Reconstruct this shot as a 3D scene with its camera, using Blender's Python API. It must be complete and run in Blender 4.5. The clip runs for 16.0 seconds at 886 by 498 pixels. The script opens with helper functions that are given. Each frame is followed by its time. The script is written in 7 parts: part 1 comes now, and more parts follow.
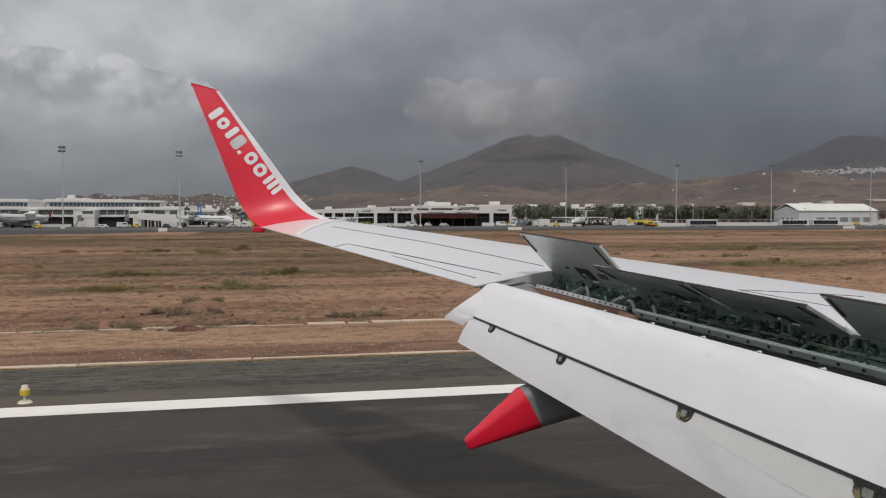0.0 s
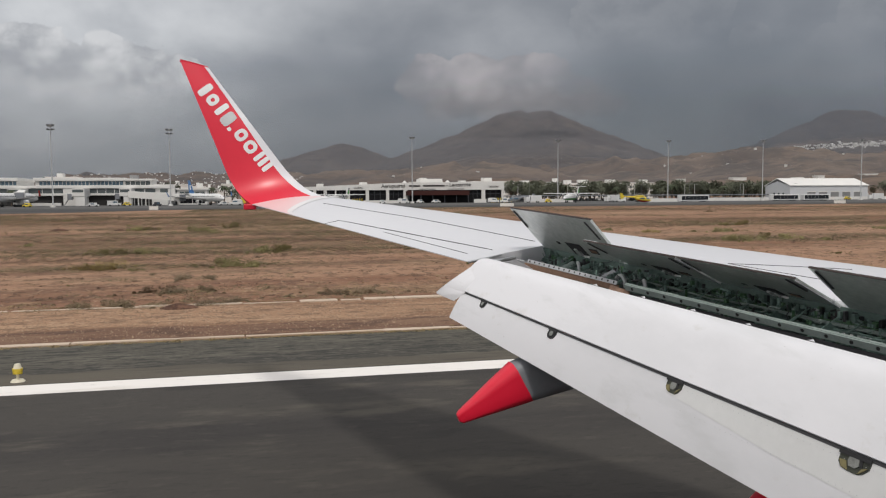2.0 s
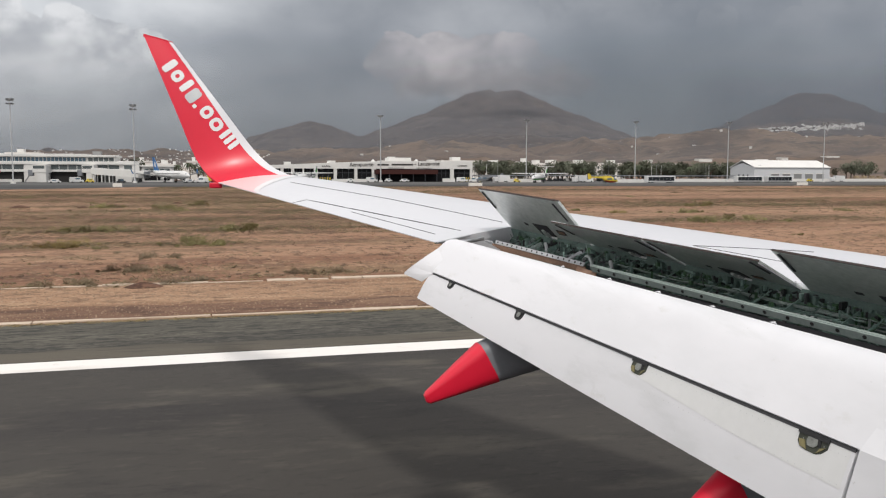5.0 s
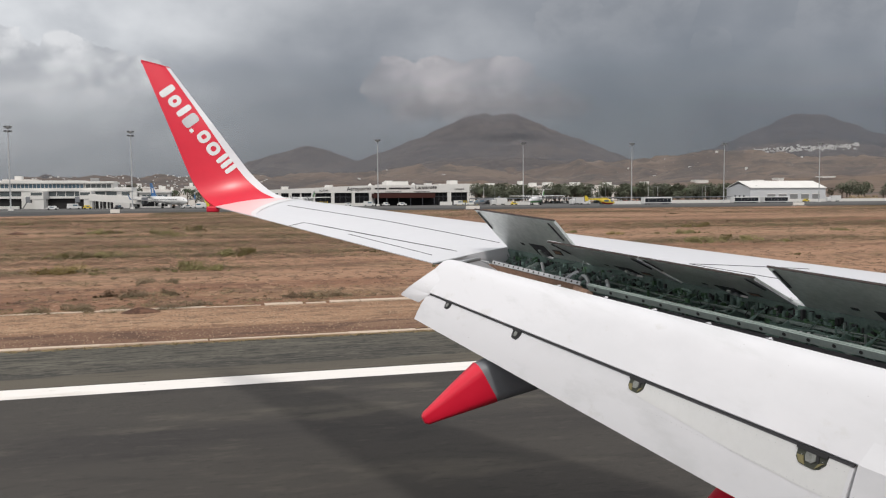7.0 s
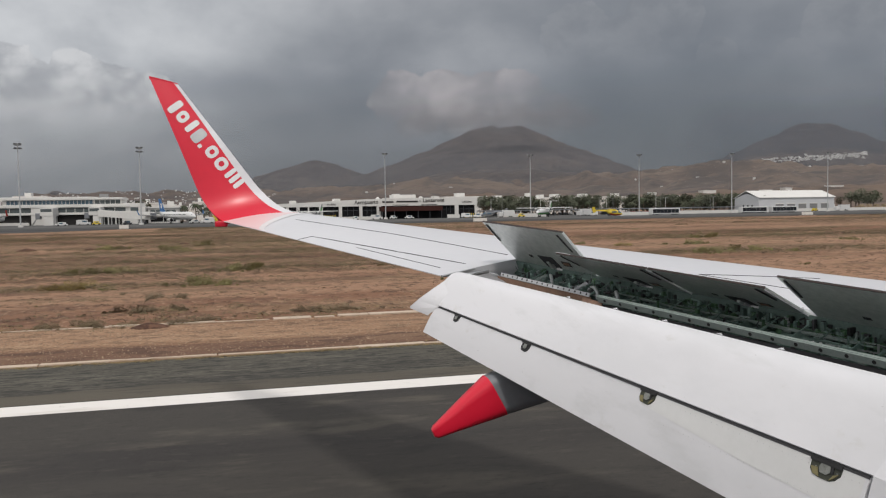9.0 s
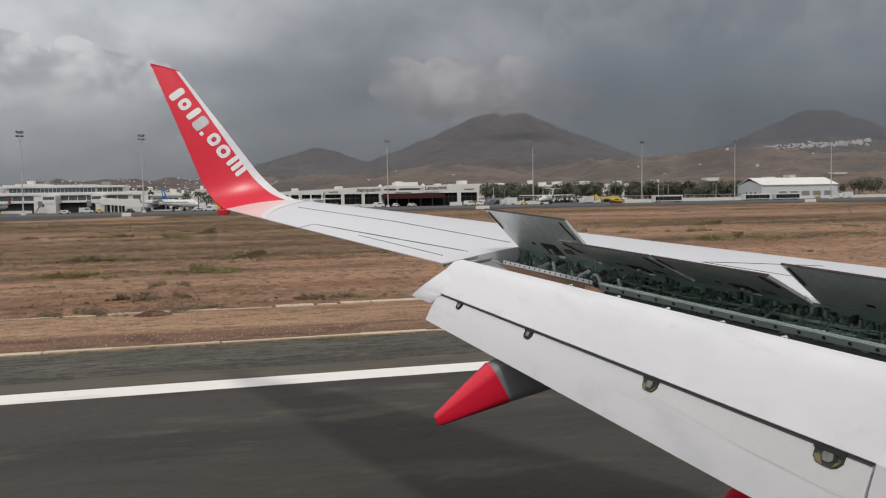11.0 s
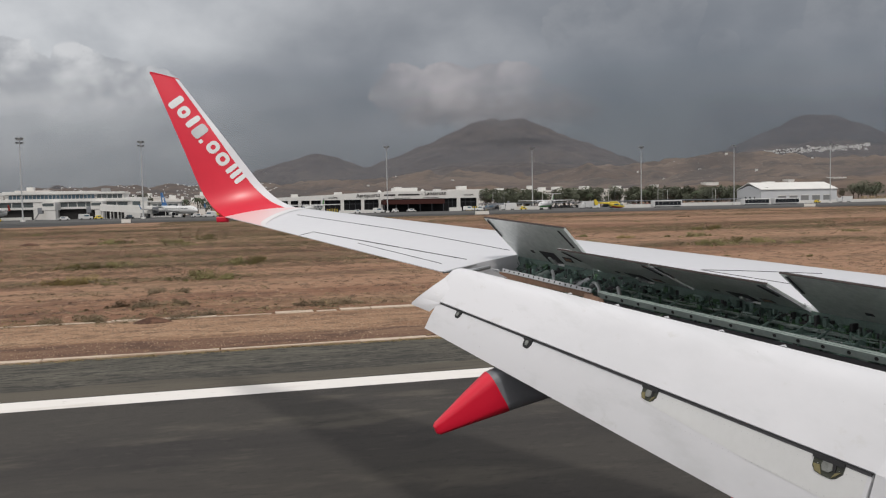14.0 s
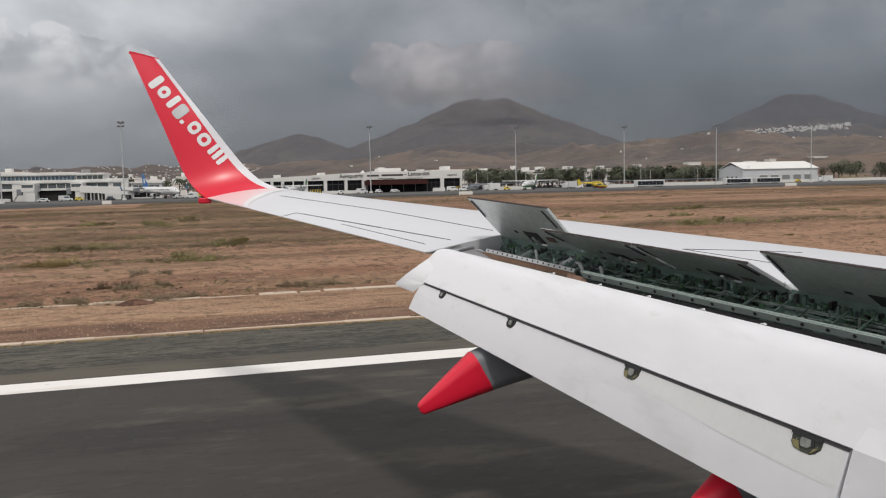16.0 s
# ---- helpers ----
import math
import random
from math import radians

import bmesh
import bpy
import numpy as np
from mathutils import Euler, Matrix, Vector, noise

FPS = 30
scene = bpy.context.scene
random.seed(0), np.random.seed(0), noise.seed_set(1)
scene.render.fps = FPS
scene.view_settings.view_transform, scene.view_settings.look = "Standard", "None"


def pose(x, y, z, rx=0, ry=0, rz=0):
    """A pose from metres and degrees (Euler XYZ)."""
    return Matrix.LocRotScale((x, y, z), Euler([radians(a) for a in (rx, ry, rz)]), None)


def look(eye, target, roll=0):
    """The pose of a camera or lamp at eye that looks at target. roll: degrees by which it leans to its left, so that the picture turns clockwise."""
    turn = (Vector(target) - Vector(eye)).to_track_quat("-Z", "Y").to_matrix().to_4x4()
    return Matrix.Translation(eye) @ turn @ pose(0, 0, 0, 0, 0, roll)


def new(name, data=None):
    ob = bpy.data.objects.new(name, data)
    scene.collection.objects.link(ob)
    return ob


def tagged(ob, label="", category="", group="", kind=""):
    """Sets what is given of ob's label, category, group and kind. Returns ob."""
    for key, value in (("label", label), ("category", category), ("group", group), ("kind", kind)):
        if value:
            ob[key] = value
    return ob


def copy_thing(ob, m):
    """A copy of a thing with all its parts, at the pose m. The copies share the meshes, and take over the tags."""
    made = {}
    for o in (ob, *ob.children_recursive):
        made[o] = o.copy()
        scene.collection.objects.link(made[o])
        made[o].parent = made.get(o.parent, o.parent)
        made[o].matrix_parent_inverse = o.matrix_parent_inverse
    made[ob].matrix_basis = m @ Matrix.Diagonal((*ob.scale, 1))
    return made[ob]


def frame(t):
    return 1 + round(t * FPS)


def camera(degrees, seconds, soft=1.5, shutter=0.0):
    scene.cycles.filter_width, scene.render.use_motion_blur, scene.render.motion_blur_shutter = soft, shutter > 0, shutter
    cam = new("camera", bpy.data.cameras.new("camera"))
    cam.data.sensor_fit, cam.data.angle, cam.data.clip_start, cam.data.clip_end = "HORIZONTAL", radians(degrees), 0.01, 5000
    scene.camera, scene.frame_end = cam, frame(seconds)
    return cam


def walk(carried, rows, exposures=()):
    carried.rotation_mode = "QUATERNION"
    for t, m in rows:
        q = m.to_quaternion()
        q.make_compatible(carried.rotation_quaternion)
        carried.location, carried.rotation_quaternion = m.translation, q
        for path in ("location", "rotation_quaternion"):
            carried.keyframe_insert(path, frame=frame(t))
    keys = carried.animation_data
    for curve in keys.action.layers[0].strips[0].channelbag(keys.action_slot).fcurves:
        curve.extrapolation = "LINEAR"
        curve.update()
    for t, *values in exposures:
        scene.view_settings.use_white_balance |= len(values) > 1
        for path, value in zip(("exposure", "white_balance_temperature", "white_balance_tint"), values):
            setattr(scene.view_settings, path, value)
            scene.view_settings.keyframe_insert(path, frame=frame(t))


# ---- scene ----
# ---------------------------------------------------------------- camera
cam = camera(56.0, 16.0, soft=1.2)
PATH = [
    (0, pose(-0.021, 0.014, 4.118, 87.84, -0.00, -12.88)),
    (0.5, pose(-0.022, 0.010, 4.121, 87.45, 0.13, -12.85)),
    (1, pose(-0.005, -0.004, 4.085, 88.25, 0.55, -12.79)),
    (1.5, pose(-0.033, 0.018, 4.108, 87.58, 0.26, -13.15)),
    (2, pose(-0.014, 0.003, 4.108, 86.24, 0.31, -13.43)),
    (2.5, pose(-0.011, 0.001, 4.094, 85.78, 0.37, -13.66)),
    (3, pose(-0.010, 0.005, 4.130, 85.29, 0.40, -13.80)),
    (3.5, pose(-0.021, -0.006, 4.121, 85.45, 0.17, -14.25)),
    (4, pose(-0.029, 0.001, 4.116, 85.37, 0.27, -14.85)),
    (4.5, pose(-0.019, 0.016, 4.125, 84.78, 0.01, -15.27)),
    (6.8, pose(0.002, 0.006, 4.095, 85.80, 0.10, -16.14)),
    (7, pose(-0.002, -0.005, 4.096, 86.41, 0.37, -15.77)),
    (7.5, pose(-0.013, 0.013, 4.112, 86.89, 0.94, -15.08)),
    (8, pose(-0.000, 0.000, 4.100, 87.08, 1.08, -15.00)),
    (8.5, pose(-0.000, -0.002, 4.101, 87.26, 1.30, -15.06)),
    (9, pose(-0.004, 0.005, 4.095, 87.29, 0.90, -15.26)),
    (11.5, pose(-0.000, 0.019, 4.096, 86.34, 1.02, -15.01)),
    (12, pose(-0.003, 0.005, 4.108, 86.66, 0.99, -14.80)),
    (12.5, pose(0.002, 0.013, 4.113, 86.48, 1.03, -14.92)),
    (13, pose(0.013, 0.014, 4.106, 86.74, 1.13, -15.05)),
    (13.5, pose(0.009, 0.004, 4.116, 86.68, 1.00, -15.09)),
    (14, pose(0.006, 0.016, 4.125, 86.81, 1.10, -15.13)),
    (14.5, pose(-0.013, 0.008, 4.113, 87.00, 0.84, -15.41)),
    (15, pose(0.000, 0.021, 4.116, 86.80, 1.01, -15.64)),
    (15.5, pose(-0.003, 0.019, 4.133, 86.08, 1.31, -16.03)),
    (16, pose(0.006, 0.011, 4.126, 85.44, 1.26, -16.26)),
]
walk(cam, PATH, exposures=[(0.0, -0.07), (1.5, 0.03), (2.0, 0.15), (2.5, 0.20), (3.5, 0.20), (4.5, 0.41), (7.0, 0.36), (7.5, 0.23), (8.0, 0.17), (9.0, 0.09), (11.5, 0.03), (12.0, 0.00), (13.0, 0.02), (14.0, 0.11), (15.0, 0.12), (16.0, 0.17)])

# ---------------------------------------------------------------- world and sun
SUN_EL, SUN_AZ = 56.0, 193.0


def build_world():
    w = bpy.data.worlds.new("world")
    scene.world = w
    w.use_nodes = True
    nt = w.node_tree
    nt.nodes.clear()
    N, L = nt.nodes.new, nt.links.new

    def mth(op, a, b=None, c=None, clamp=False):
        n = N("ShaderNodeMath")
        n.operation, n.use_clamp = op, clamp
        for i, v in enumerate((a, b, c)):
            if v is None:
                continue
            if isinstance(v, (int, float)):
                n.inputs[i].default_value = v
            else:
                L(v, n.inputs[i])
        return n.outputs[0]

    def vmul(a, v):
        n = N("ShaderNodeVectorMath")
        n.operation = "MULTIPLY"
        L(a, n.inputs[0])
        n.inputs[1].default_value = v
        return n.outputs[0]

    def fbm(vec, scale, detail, rough, distort=0.0):
        n = N("ShaderNodeTexNoise")
        n.inputs["Scale"].default_value, n.inputs["Detail"].default_value = scale, detail
        n.inputs["Roughness"].default_value, n.inputs["Distortion"].default_value = rough, distort
        L(vec, n.inputs["Vector"])
        return n.outputs["Fac"]

    def ramp(v, lo, hi, a=0.0, b=1.0):
        n = N("ShaderNodeMapRange")
        n.interpolation_type = "SMOOTHSTEP"
        L(v, n.inputs["Value"])
        for k, x in (("From Min", lo), ("From Max", hi), ("To Min", a), ("To Max", b)):
            n.inputs[k].default_value = x
        return n.outputs["Result"]

    def mixc(f, a, b):
        n = N("ShaderNodeMix")
        n.data_type = "RGBA"
        L(f, n.inputs["Factor"])
        for k, v in ((6, a), (7, b)):
            if isinstance(v, tuple):
                n.inputs[k].default_value = (*v, 1)
            else:
                L(v, n.inputs[k])
        return n.outputs[2]

    def blob(d, az, el, r0, r1):
        """1 near the direction az (degrees from +y towards +x), el; falls to 0 at r1 degrees."""
        v = Vector((math.sin(radians(az)) * math.cos(radians(el)), math.cos(radians(az)) * math.cos(radians(el)), math.sin(radians(el))))
        n = N("ShaderNodeVectorMath")
        n.operation = "DOT_PRODUCT"
        L(d, n.inputs[0])
        n.inputs[1].default_value = v
        return ramp(n.outputs["Value"], math.cos(radians(r1)), math.cos(radians(r0)))

    tc = N("ShaderNodeTexCoord")
    d = tc.outputs["Generated"]
    sep = N("ShaderNodeSeparateXYZ")
    L(d, sep.inputs[0])
    z = mth("MAXIMUM", sep.outputs["Z"], 0.0)
    # cloud layer in perspective: the direction laid on a flat layer overhead
    den = mth("ADD", z, 0.22)
    comb = N("ShaderNodeCombineXYZ")
    L(mth("DIVIDE", sep.outputs["X"], den), comb.inputs[0])
    L(mth("DIVIDE", sep.outputs["Y"], den), comb.inputs[1])
    flat = comb.outputs[0]
    big = fbm(flat, 0.85, 3, 0.5, 0.3)
    billow = fbm(vmul(d, (1, 1, 1.6)), 4.2, 6, 0.50, 0.15)
    fine = fbm(vmul(d, (1, 1, 1.5)), 13.0, 5, 0.52, 0.1)
    tex = mth("ADD", mth("ADD", mth("MULTIPLY", big, 0.42), mth("MULTIPLY", billow, 0.42)), mth("MULTIPLY", fine, 0.16))
    cl = ramp(tex, 0.38, 0.64)
    # brighter cloud away to the west and overhead, dark rain-cloud ahead
    west = blob(d, -21, 19, 3, 34)
    high = ramp(sep.outputs["Z"], 0.10, 0.75)
    lit = mth("MULTIPLY", mth("ADD", mth("MULTIPLY", west, 1.1), mth("MULTIPLY", high, 0.35)), ramp(sep.outputs["Z"], -0.10, 0.14))
    dark = mixc(ramp(sep.outputs["Z"], 0.0, 0.22), (0.132, 0.149, 0.175), (0.225, 0.236, 0.257))
    light = mixc(ramp(sep.outputs["Z"], 0.0, 0.22), (0.182, 0.197, 0.224), (0.385, 0.392, 0.412))
    col = mixc(cl, dark, light)
    glow = mixc(cl, (0.33, 0.344, 0.37), (0.64, 0.65, 0.665))
    col = mixc(mth("MULTIPLY", lit, 0.98, clamp=True), col, glow)
    # cumulus: heads with crisp crowns that melt away downwards
    lump = fbm(vmul(d, (1, 1, 1.25)), 17.0, 8, 0.56, 0.1)
    curl = fbm(vmul(d, (1, 1, 1.2)), 30.0, 6, 0.58, 0.2)
    shade = ramp(mth("ADD", mth("MULTIPLY", lump, 0.55), mth("MULTIPLY", curl, 0.45)), 0.38, 0.62)

    def bank(spots, rag):
        """Rounded heads with lumpy rims; below its crown each head fades into the layer behind."""
        m = None
        for az, el, r in spots:
            rim = mth("ADD", blob(d, az, el, 0.0, r * 1.7), mth("MULTIPLY", mth("SUBTRACT", mth("ADD", mth("MULTIPLY", lump, 0.6), mth("MULTIPLY", curl, 0.4)), 0.5), rag))
            fade = ramp(sep.outputs["Z"], math.sin(radians(el - r * 1.6)), math.sin(radians(el + r * 0.15)), 0.0, 1.0)
            b = mth("MULTIPLY", mth("MULTIPLY", ramp(rim, 0.32, 0.42), ramp(blob(d, az, el, 0.0, r * 1.7), 0.02, 0.22)), fade)
            m = b if m is None else mth("MAXIMUM", m, b)
        return m

    p1 = bank(((12.3, 7.5, 1.5), (13.6, 6.8, 1.6), (15.6, 7.6, 1.5), (17.4, 6.8, 1.8), (18.6, 7.3, 1.7), (20.4, 6.9, 1.8), (21.8, 6.2, 1.6)), 2.3)
    p2 = bank(((-12.6, 8.3, 1.8), (-10.6, 7.4, 1.7), (-8.4, 8.2, 1.4), (-6.3, 7.6, 1.7), (-4.0, 7.5, 1.3), (-17.5, 9.0, 2.6), (-23, 9.0, 3.2)), 2.4)
    p3 = bank(((33.4, 9.6, 0.9), (38.0, 8.4, 1.3), (24.5, 11.2, 1.8), (27.8, 10.6, 1.6), (30.0, 12.5, 2.0), (41.0, 11.0, 1.8)), 2.2)
    col = mixc(mth("MULTIPLY", p3, 0.5, clamp=True), col, mixc(shade, (0.225, 0.232, 0.25), (0.32, 0.325, 0.34)))
    col = mixc(mth("MULTIPLY", p1, 0.85, clamp=True), col, mixc(shade, (0.262, 0.250, 0.260), (0.45, 0.418, 0.424)))
    col = mixc(mth("MULTIPLY", p2, 0.66, clamp=True), col, mixc(shade, (0.31, 0.316, 0.336), (0.62, 0.618, 0.625)))
    # overhead the layer is thin and bright
    col = mixc(ramp(sep.outputs["Z"], 0.32, 0.80), col, (0.78, 0.78, 0.79))
    # rain hanging over the hills to the east
    col = mixc(mth("MULTIPLY", mth("MULTIPLY", blob(d, 34, 5, 3, 20), ramp(sep.outputs["Z"], 0.14, 0.24, 1.0, 0.35)), 0.55, clamp=True), col, mixc(cl, (0.092, 0.108, 0.132), (0.135, 0.150, 0.175)))
    col = mixc(mth("MULTIPLY", mth("MULTIPLY", blob(d, 30.0, 4.5, 2.0, 12.0), ramp(sep.outputs["Z"], 0.10, 0.20, 1.0, 0.1)), 0.80, clamp=True), col, mixc(cl, (0.098, 0.116, 0.136), (0.140, 0.155, 0.174)))
    col = mixc(mth("MULTIPLY", blob(d, 7.5, 6.5, 1.5, 9.0), 0.36, clamp=True), col, mixc(cl, (0.105, 0.120, 0.142), (0.160, 0.172, 0.196)))
    # bright sky out of view behind the hull, added to light flap and spoiler undersides
    col = mixc(mth("MULTIPLY", blob(d, 236, 36, 24, 92), 0.95, clamp=True), col, (0.86, 0.84, 0.82))
    cloud = N("ShaderNodeBackground")
    L(col, cloud.inputs["Color"])
    cloud.inputs["Strength"].default_value = 1.0
    sky = N("ShaderNodeTexSky")
    sky.sky_type, sky.sun_disc = "NISHITA", False
    sky.sun_elevation, sky.sun_rotation = radians(SUN_EL), radians(SUN_AZ)
    air = N("ShaderNodeBackground")
    L(sky.outputs[0], air.inputs["Color"])
    air.inputs["Strength"].default_value = 0.08
    mix = N("ShaderNodeMixShader")
    mix.inputs[0].default_value = 0.94
    L(air.outputs[0], mix.inputs[1])
    L(cloud.outputs[0], mix.inputs[2])
    out = N("ShaderNodeOutputWorld")
    L(mix.outputs[0], out.inputs["Surface"])


build_world()

sun_data = bpy.data.lights.new("sun", "SUN")
sun_data.energy, sun_data.angle, sun_data.color = 1.22, radians(5.0), (1.0, 0.95, 0.88)
sun_ob = new("sun", sun_data)
_a, _e = radians(SUN_AZ), radians(SUN_EL)
sun_ob.matrix_world = look((0, 0, 60), Vector((0, 0, 60)) - Vector((math.sin(_a) * math.cos(_e), math.cos(_a) * math.cos(_e), math.sin(_e))))


# ---------------------------------------------------------------- materials
def material(name, colour, rough=0.6, metal=0.0, second=None, scale=1.0, stretch=(1, 1, 1), contrast=0.5, bump=0.0, fine=12.0, vary=0.0, coat=0.0, spec=0.5):
    """A surface whose colour wanders between two tones at a large and a small scale."""
    m = bpy.data.materials.new(name)
    m.use_nodes = True
    nt = m.node_tree
    N, L = nt.nodes.new, nt.links.new
    b = nt.nodes["Principled BSDF"]
    b.inputs["Roughness"].default_value, b.inputs["Metallic"].default_value = rough, metal
    b.inputs["Coat Weight"].default_value = coat
    b.inputs["Specular IOR Level"].default_value = spec
    b.inputs["Coat Roughness"].default_value = 0.08
    tc, mp = N("ShaderNodeTexCoord"), N("ShaderNodeMapping")
    mp.inputs["Scale"].default_value = stretch
    L(tc.outputs["Object"], mp.inputs["Vector"])
    n1, n2 = N("ShaderNodeTexNoise"), N("ShaderNodeTexNoise")
    for n, s, dt in ((n1, scale, 5), (n2, scale * fine, 4)):
        n.inputs["Scale"].default_value, n.inputs["Detail"].default_value, n.inputs["Roughness"].default_value = s, dt, 0.6
        L(mp.outputs[0], n.inputs["Vector"])
    add = N("ShaderNodeMath")
    add.operation = "MULTIPLY_ADD"
    L(n2.outputs["Fac"], add.inputs[0])
    add.inputs[1].default_value = 0.45
    sc = N("ShaderNodeMath")
    sc.operation = "MULTIPLY"
    L(n1.outputs["Fac"], sc.inputs[0])
    sc.inputs[1].default_value = 0.55
    L(sc.outputs[0], add.inputs[2])
    mr = N("ShaderNodeMapRange")
    mr.inputs["From Min"].default_value, mr.inputs["From Max"].default_value = 0.5 - 0.25 / max(contrast, 0.01) * 0.5, 0.5 + 0.25 / max(contrast, 0.01) * 0.5
    L(add.outputs[0], mr.inputs["Value"])
    mx = N("ShaderNodeMix")
    mx.data_type = "RGBA"
    L(mr.outputs[0], mx.inputs["Factor"])
    second = second or tuple(c * 0.82 for c in colour)
    mx.inputs[6].default_value, mx.inputs[7].default_value = (*second, 1), (*colour, 1)
    col = mx.outputs[2]
    if vary:
        oi, hv = N("ShaderNodeObjectInfo"), N("ShaderNodeHueSaturation")
        vr = N("ShaderNodeMapRange")
        vr.inputs["To Min"].default_value, vr.inputs["To Max"].default_value = 1 - vary, 1 + vary
        L(oi.outputs["Random"], vr.inputs["Value"])
        L(vr.outputs[0], hv.inputs["Value"])
        L(col, hv.inputs["Color"])
        col = hv.outputs[0]
    L(col, b.inputs["Base Color"])
    if bump:
        bp = N("ShaderNodeBump")
        bp.inputs["Strength"].default_value, bp.inputs["Distance"].default_value = min(1.0, bump * 8), bump
        L(n2.outputs["Fac"], bp.inputs["Height"])
        L(bp.outputs[0], b.inputs["Normal"])
    return m


def layered(name, base, layers, rough=0.9, bump=0.0, bump_scale=6.0):
    """Ground: base colour with noise layers (colour, scale, stretch, low, high, amount, offset)."""
    m = bpy.data.materials.new(name)
    m.use_nodes = True
    nt = m.node_tree
    N, L = nt.nodes.new, nt.links.new
    b = nt.nodes["Principled BSDF"]
    b.inputs["Roughness"].default_value = rough
    b.inputs["Specular IOR Level"].default_value = 0.25
    tc = N("ShaderNodeTexCoord")
    rgb = N("ShaderNodeRGB")
    rgb.outputs[0].default_value = (*base, 1)
    col = rgb.outputs[0]
    for i, (c, scale, stretch, lo, hi, amount) in enumerate(layers):
        mp, n, mr, mx = N("ShaderNodeMapping"), N("ShaderNodeTexNoise"), N("ShaderNodeMapRange"), N("ShaderNodeMix")
        mp.inputs["Scale"].default_value = stretch
        mp.inputs["Location"].default_value = (3.7 * i, 9.1 * i, 1.3 * i)
        L(tc.outputs["Object"], mp.inputs["Vector"])
        n.inputs["Scale"].default_value, n.inputs["Detail"].default_value, n.inputs["Roughness"].default_value = scale, 6, 0.62
        L(mp.outputs[0], n.inputs["Vector"])
        mr.interpolation_type = "SMOOTHSTEP"
        for k, v in (("From Min", lo), ("From Max", hi), ("To Max", amount)):
            mr.inputs[k].default_value = v
        L(n.outputs["Fac"], mr.inputs["Value"])
        mx.data_type = "RGBA"
        L(mr.outputs[0], mx.inputs["Factor"])
        L(col, mx.inputs[6])
        mx.inputs[7].default_value = (*c, 1)
        col = mx.outputs[2]
    L(col, b.inputs["Base Color"])
    if bump:
        n, bp = N("ShaderNodeTexNoise"), N("ShaderNodeBump")
        n.inputs["Scale"].default_value, n.inputs["Detail"].default_value = bump_scale, 8
        L(tc.outputs["Object"], n.inputs["Vector"])
        bp.inputs["Strength"].default_value, bp.inputs["Distance"].default_value = 0.8, bump
        L(n.outputs["Fac"], bp.inputs["Height"])
        L(bp.outputs[0], b.inputs["Normal"])
    return m


WHITE = material("wing_paint", (0.735, 0.735, 0.765), 0.38, second=(0.655, 0.66, 0.695), scale=0.7, contrast=0.5, coat=0.15)
FLAP = layered("flap_paint", (0.722, 0.722, 0.752), [
    ((0.665, 0.668, 0.695), 0.8, (1.2, 0.6, 1.2), 0.42, 0.62, 0.9),
    ((0.60, 0.605, 0.62), 2.2, (1.6, 0.25, 1.6), 0.54, 0.70, 0.55),
    ((0.56, 0.55, 0.53), 5.0, (1, 0.6, 1), 0.60, 0.72, 0.4),
    ((0.34, 0.335, 0.33), 34.0, (1, 0.7, 1), 0.70, 0.745, 0.6)], 0.55)
CREAM = material("bare_flap_skin", (0.715, 0.718, 0.722), 0.6, second=(0.65, 0.655, 0.655), scale=1.4, contrast=0.6)
RED = material("red_paint", (0.72, 0.013, 0.042), 0.36, second=(0.66, 0.010, 0.036), scale=0.8, contrast=0.4, coat=0.22, spec=0.35)
RED.node_tree.nodes["Principled BSDF"].inputs["Coat Roughness"].default_value = 0.24
PINK = material("pale_pink_paint", (0.80, 0.62, 0.63), 0.35, second=(0.78, 0.58, 0.59), scale=1.0)
LETTER = material("white_lettering", (0.82, 0.82, 0.83), 0.4, scale=2.0)
LETTER2 = material("grey_lettering", (0.55, 0.56, 0.58), 0.4, scale=2.0)
METAL = material("bare_metal", (0.62, 0.63, 0.65), 0.28, 0.85, scale=3.0, contrast=0.8)
GREYPAINT = material("grey_paint", (0.22, 0.23, 0.25), 0.5, second=(0.17, 0.18, 0.20), scale=1.5)
UNDER = material("spoiler_underside", (0.72, 0.755, 0.735), 0.32, 0.28, second=(0.50, 0.545, 0.525), scale=1.6, contrast=1.0, coat=0.3)
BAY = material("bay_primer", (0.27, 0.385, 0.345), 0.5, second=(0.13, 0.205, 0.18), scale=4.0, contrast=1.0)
# darker copy of the bay primer: shade deep in the bay, put into colour
BAYSHADED = material("bay_shaded_primer", (0.125, 0.185, 0.165), 0.6, second=(0.075, 0.115, 0.102), scale=5.0, contrast=1.0)
REDBROWN = material("red_brown_tone", (0.31, 0.19, 0.13), 0.7, second=(0.19, 0.115, 0.08), scale=4.0, contrast=1.0)
GREENPART = material("green_primer", (0.085, 0.175, 0.085), 0.5, second=(0.035, 0.085, 0.045), scale=6.0)
BEAM = material("beam_primer", (0.305, 0.36, 0.343), 0.5, second=(0.21, 0.255, 0.243), scale=4.0, contrast=0.8)
BLACK = material("black_rubber", (0.018, 0.018, 0.02), 0.6, scale=5.0)
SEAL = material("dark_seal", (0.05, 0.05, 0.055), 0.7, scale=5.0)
BROWNSEAL = material("brown_seal", (0.045, 0.030, 0.027), 0.6, scale=3.0)
YELLOWPRIMER = material("yellow_primer", (0.27, 0.235, 0.10), 0.6, second=(0.15, 0.13, 0.07), scale=9.0)


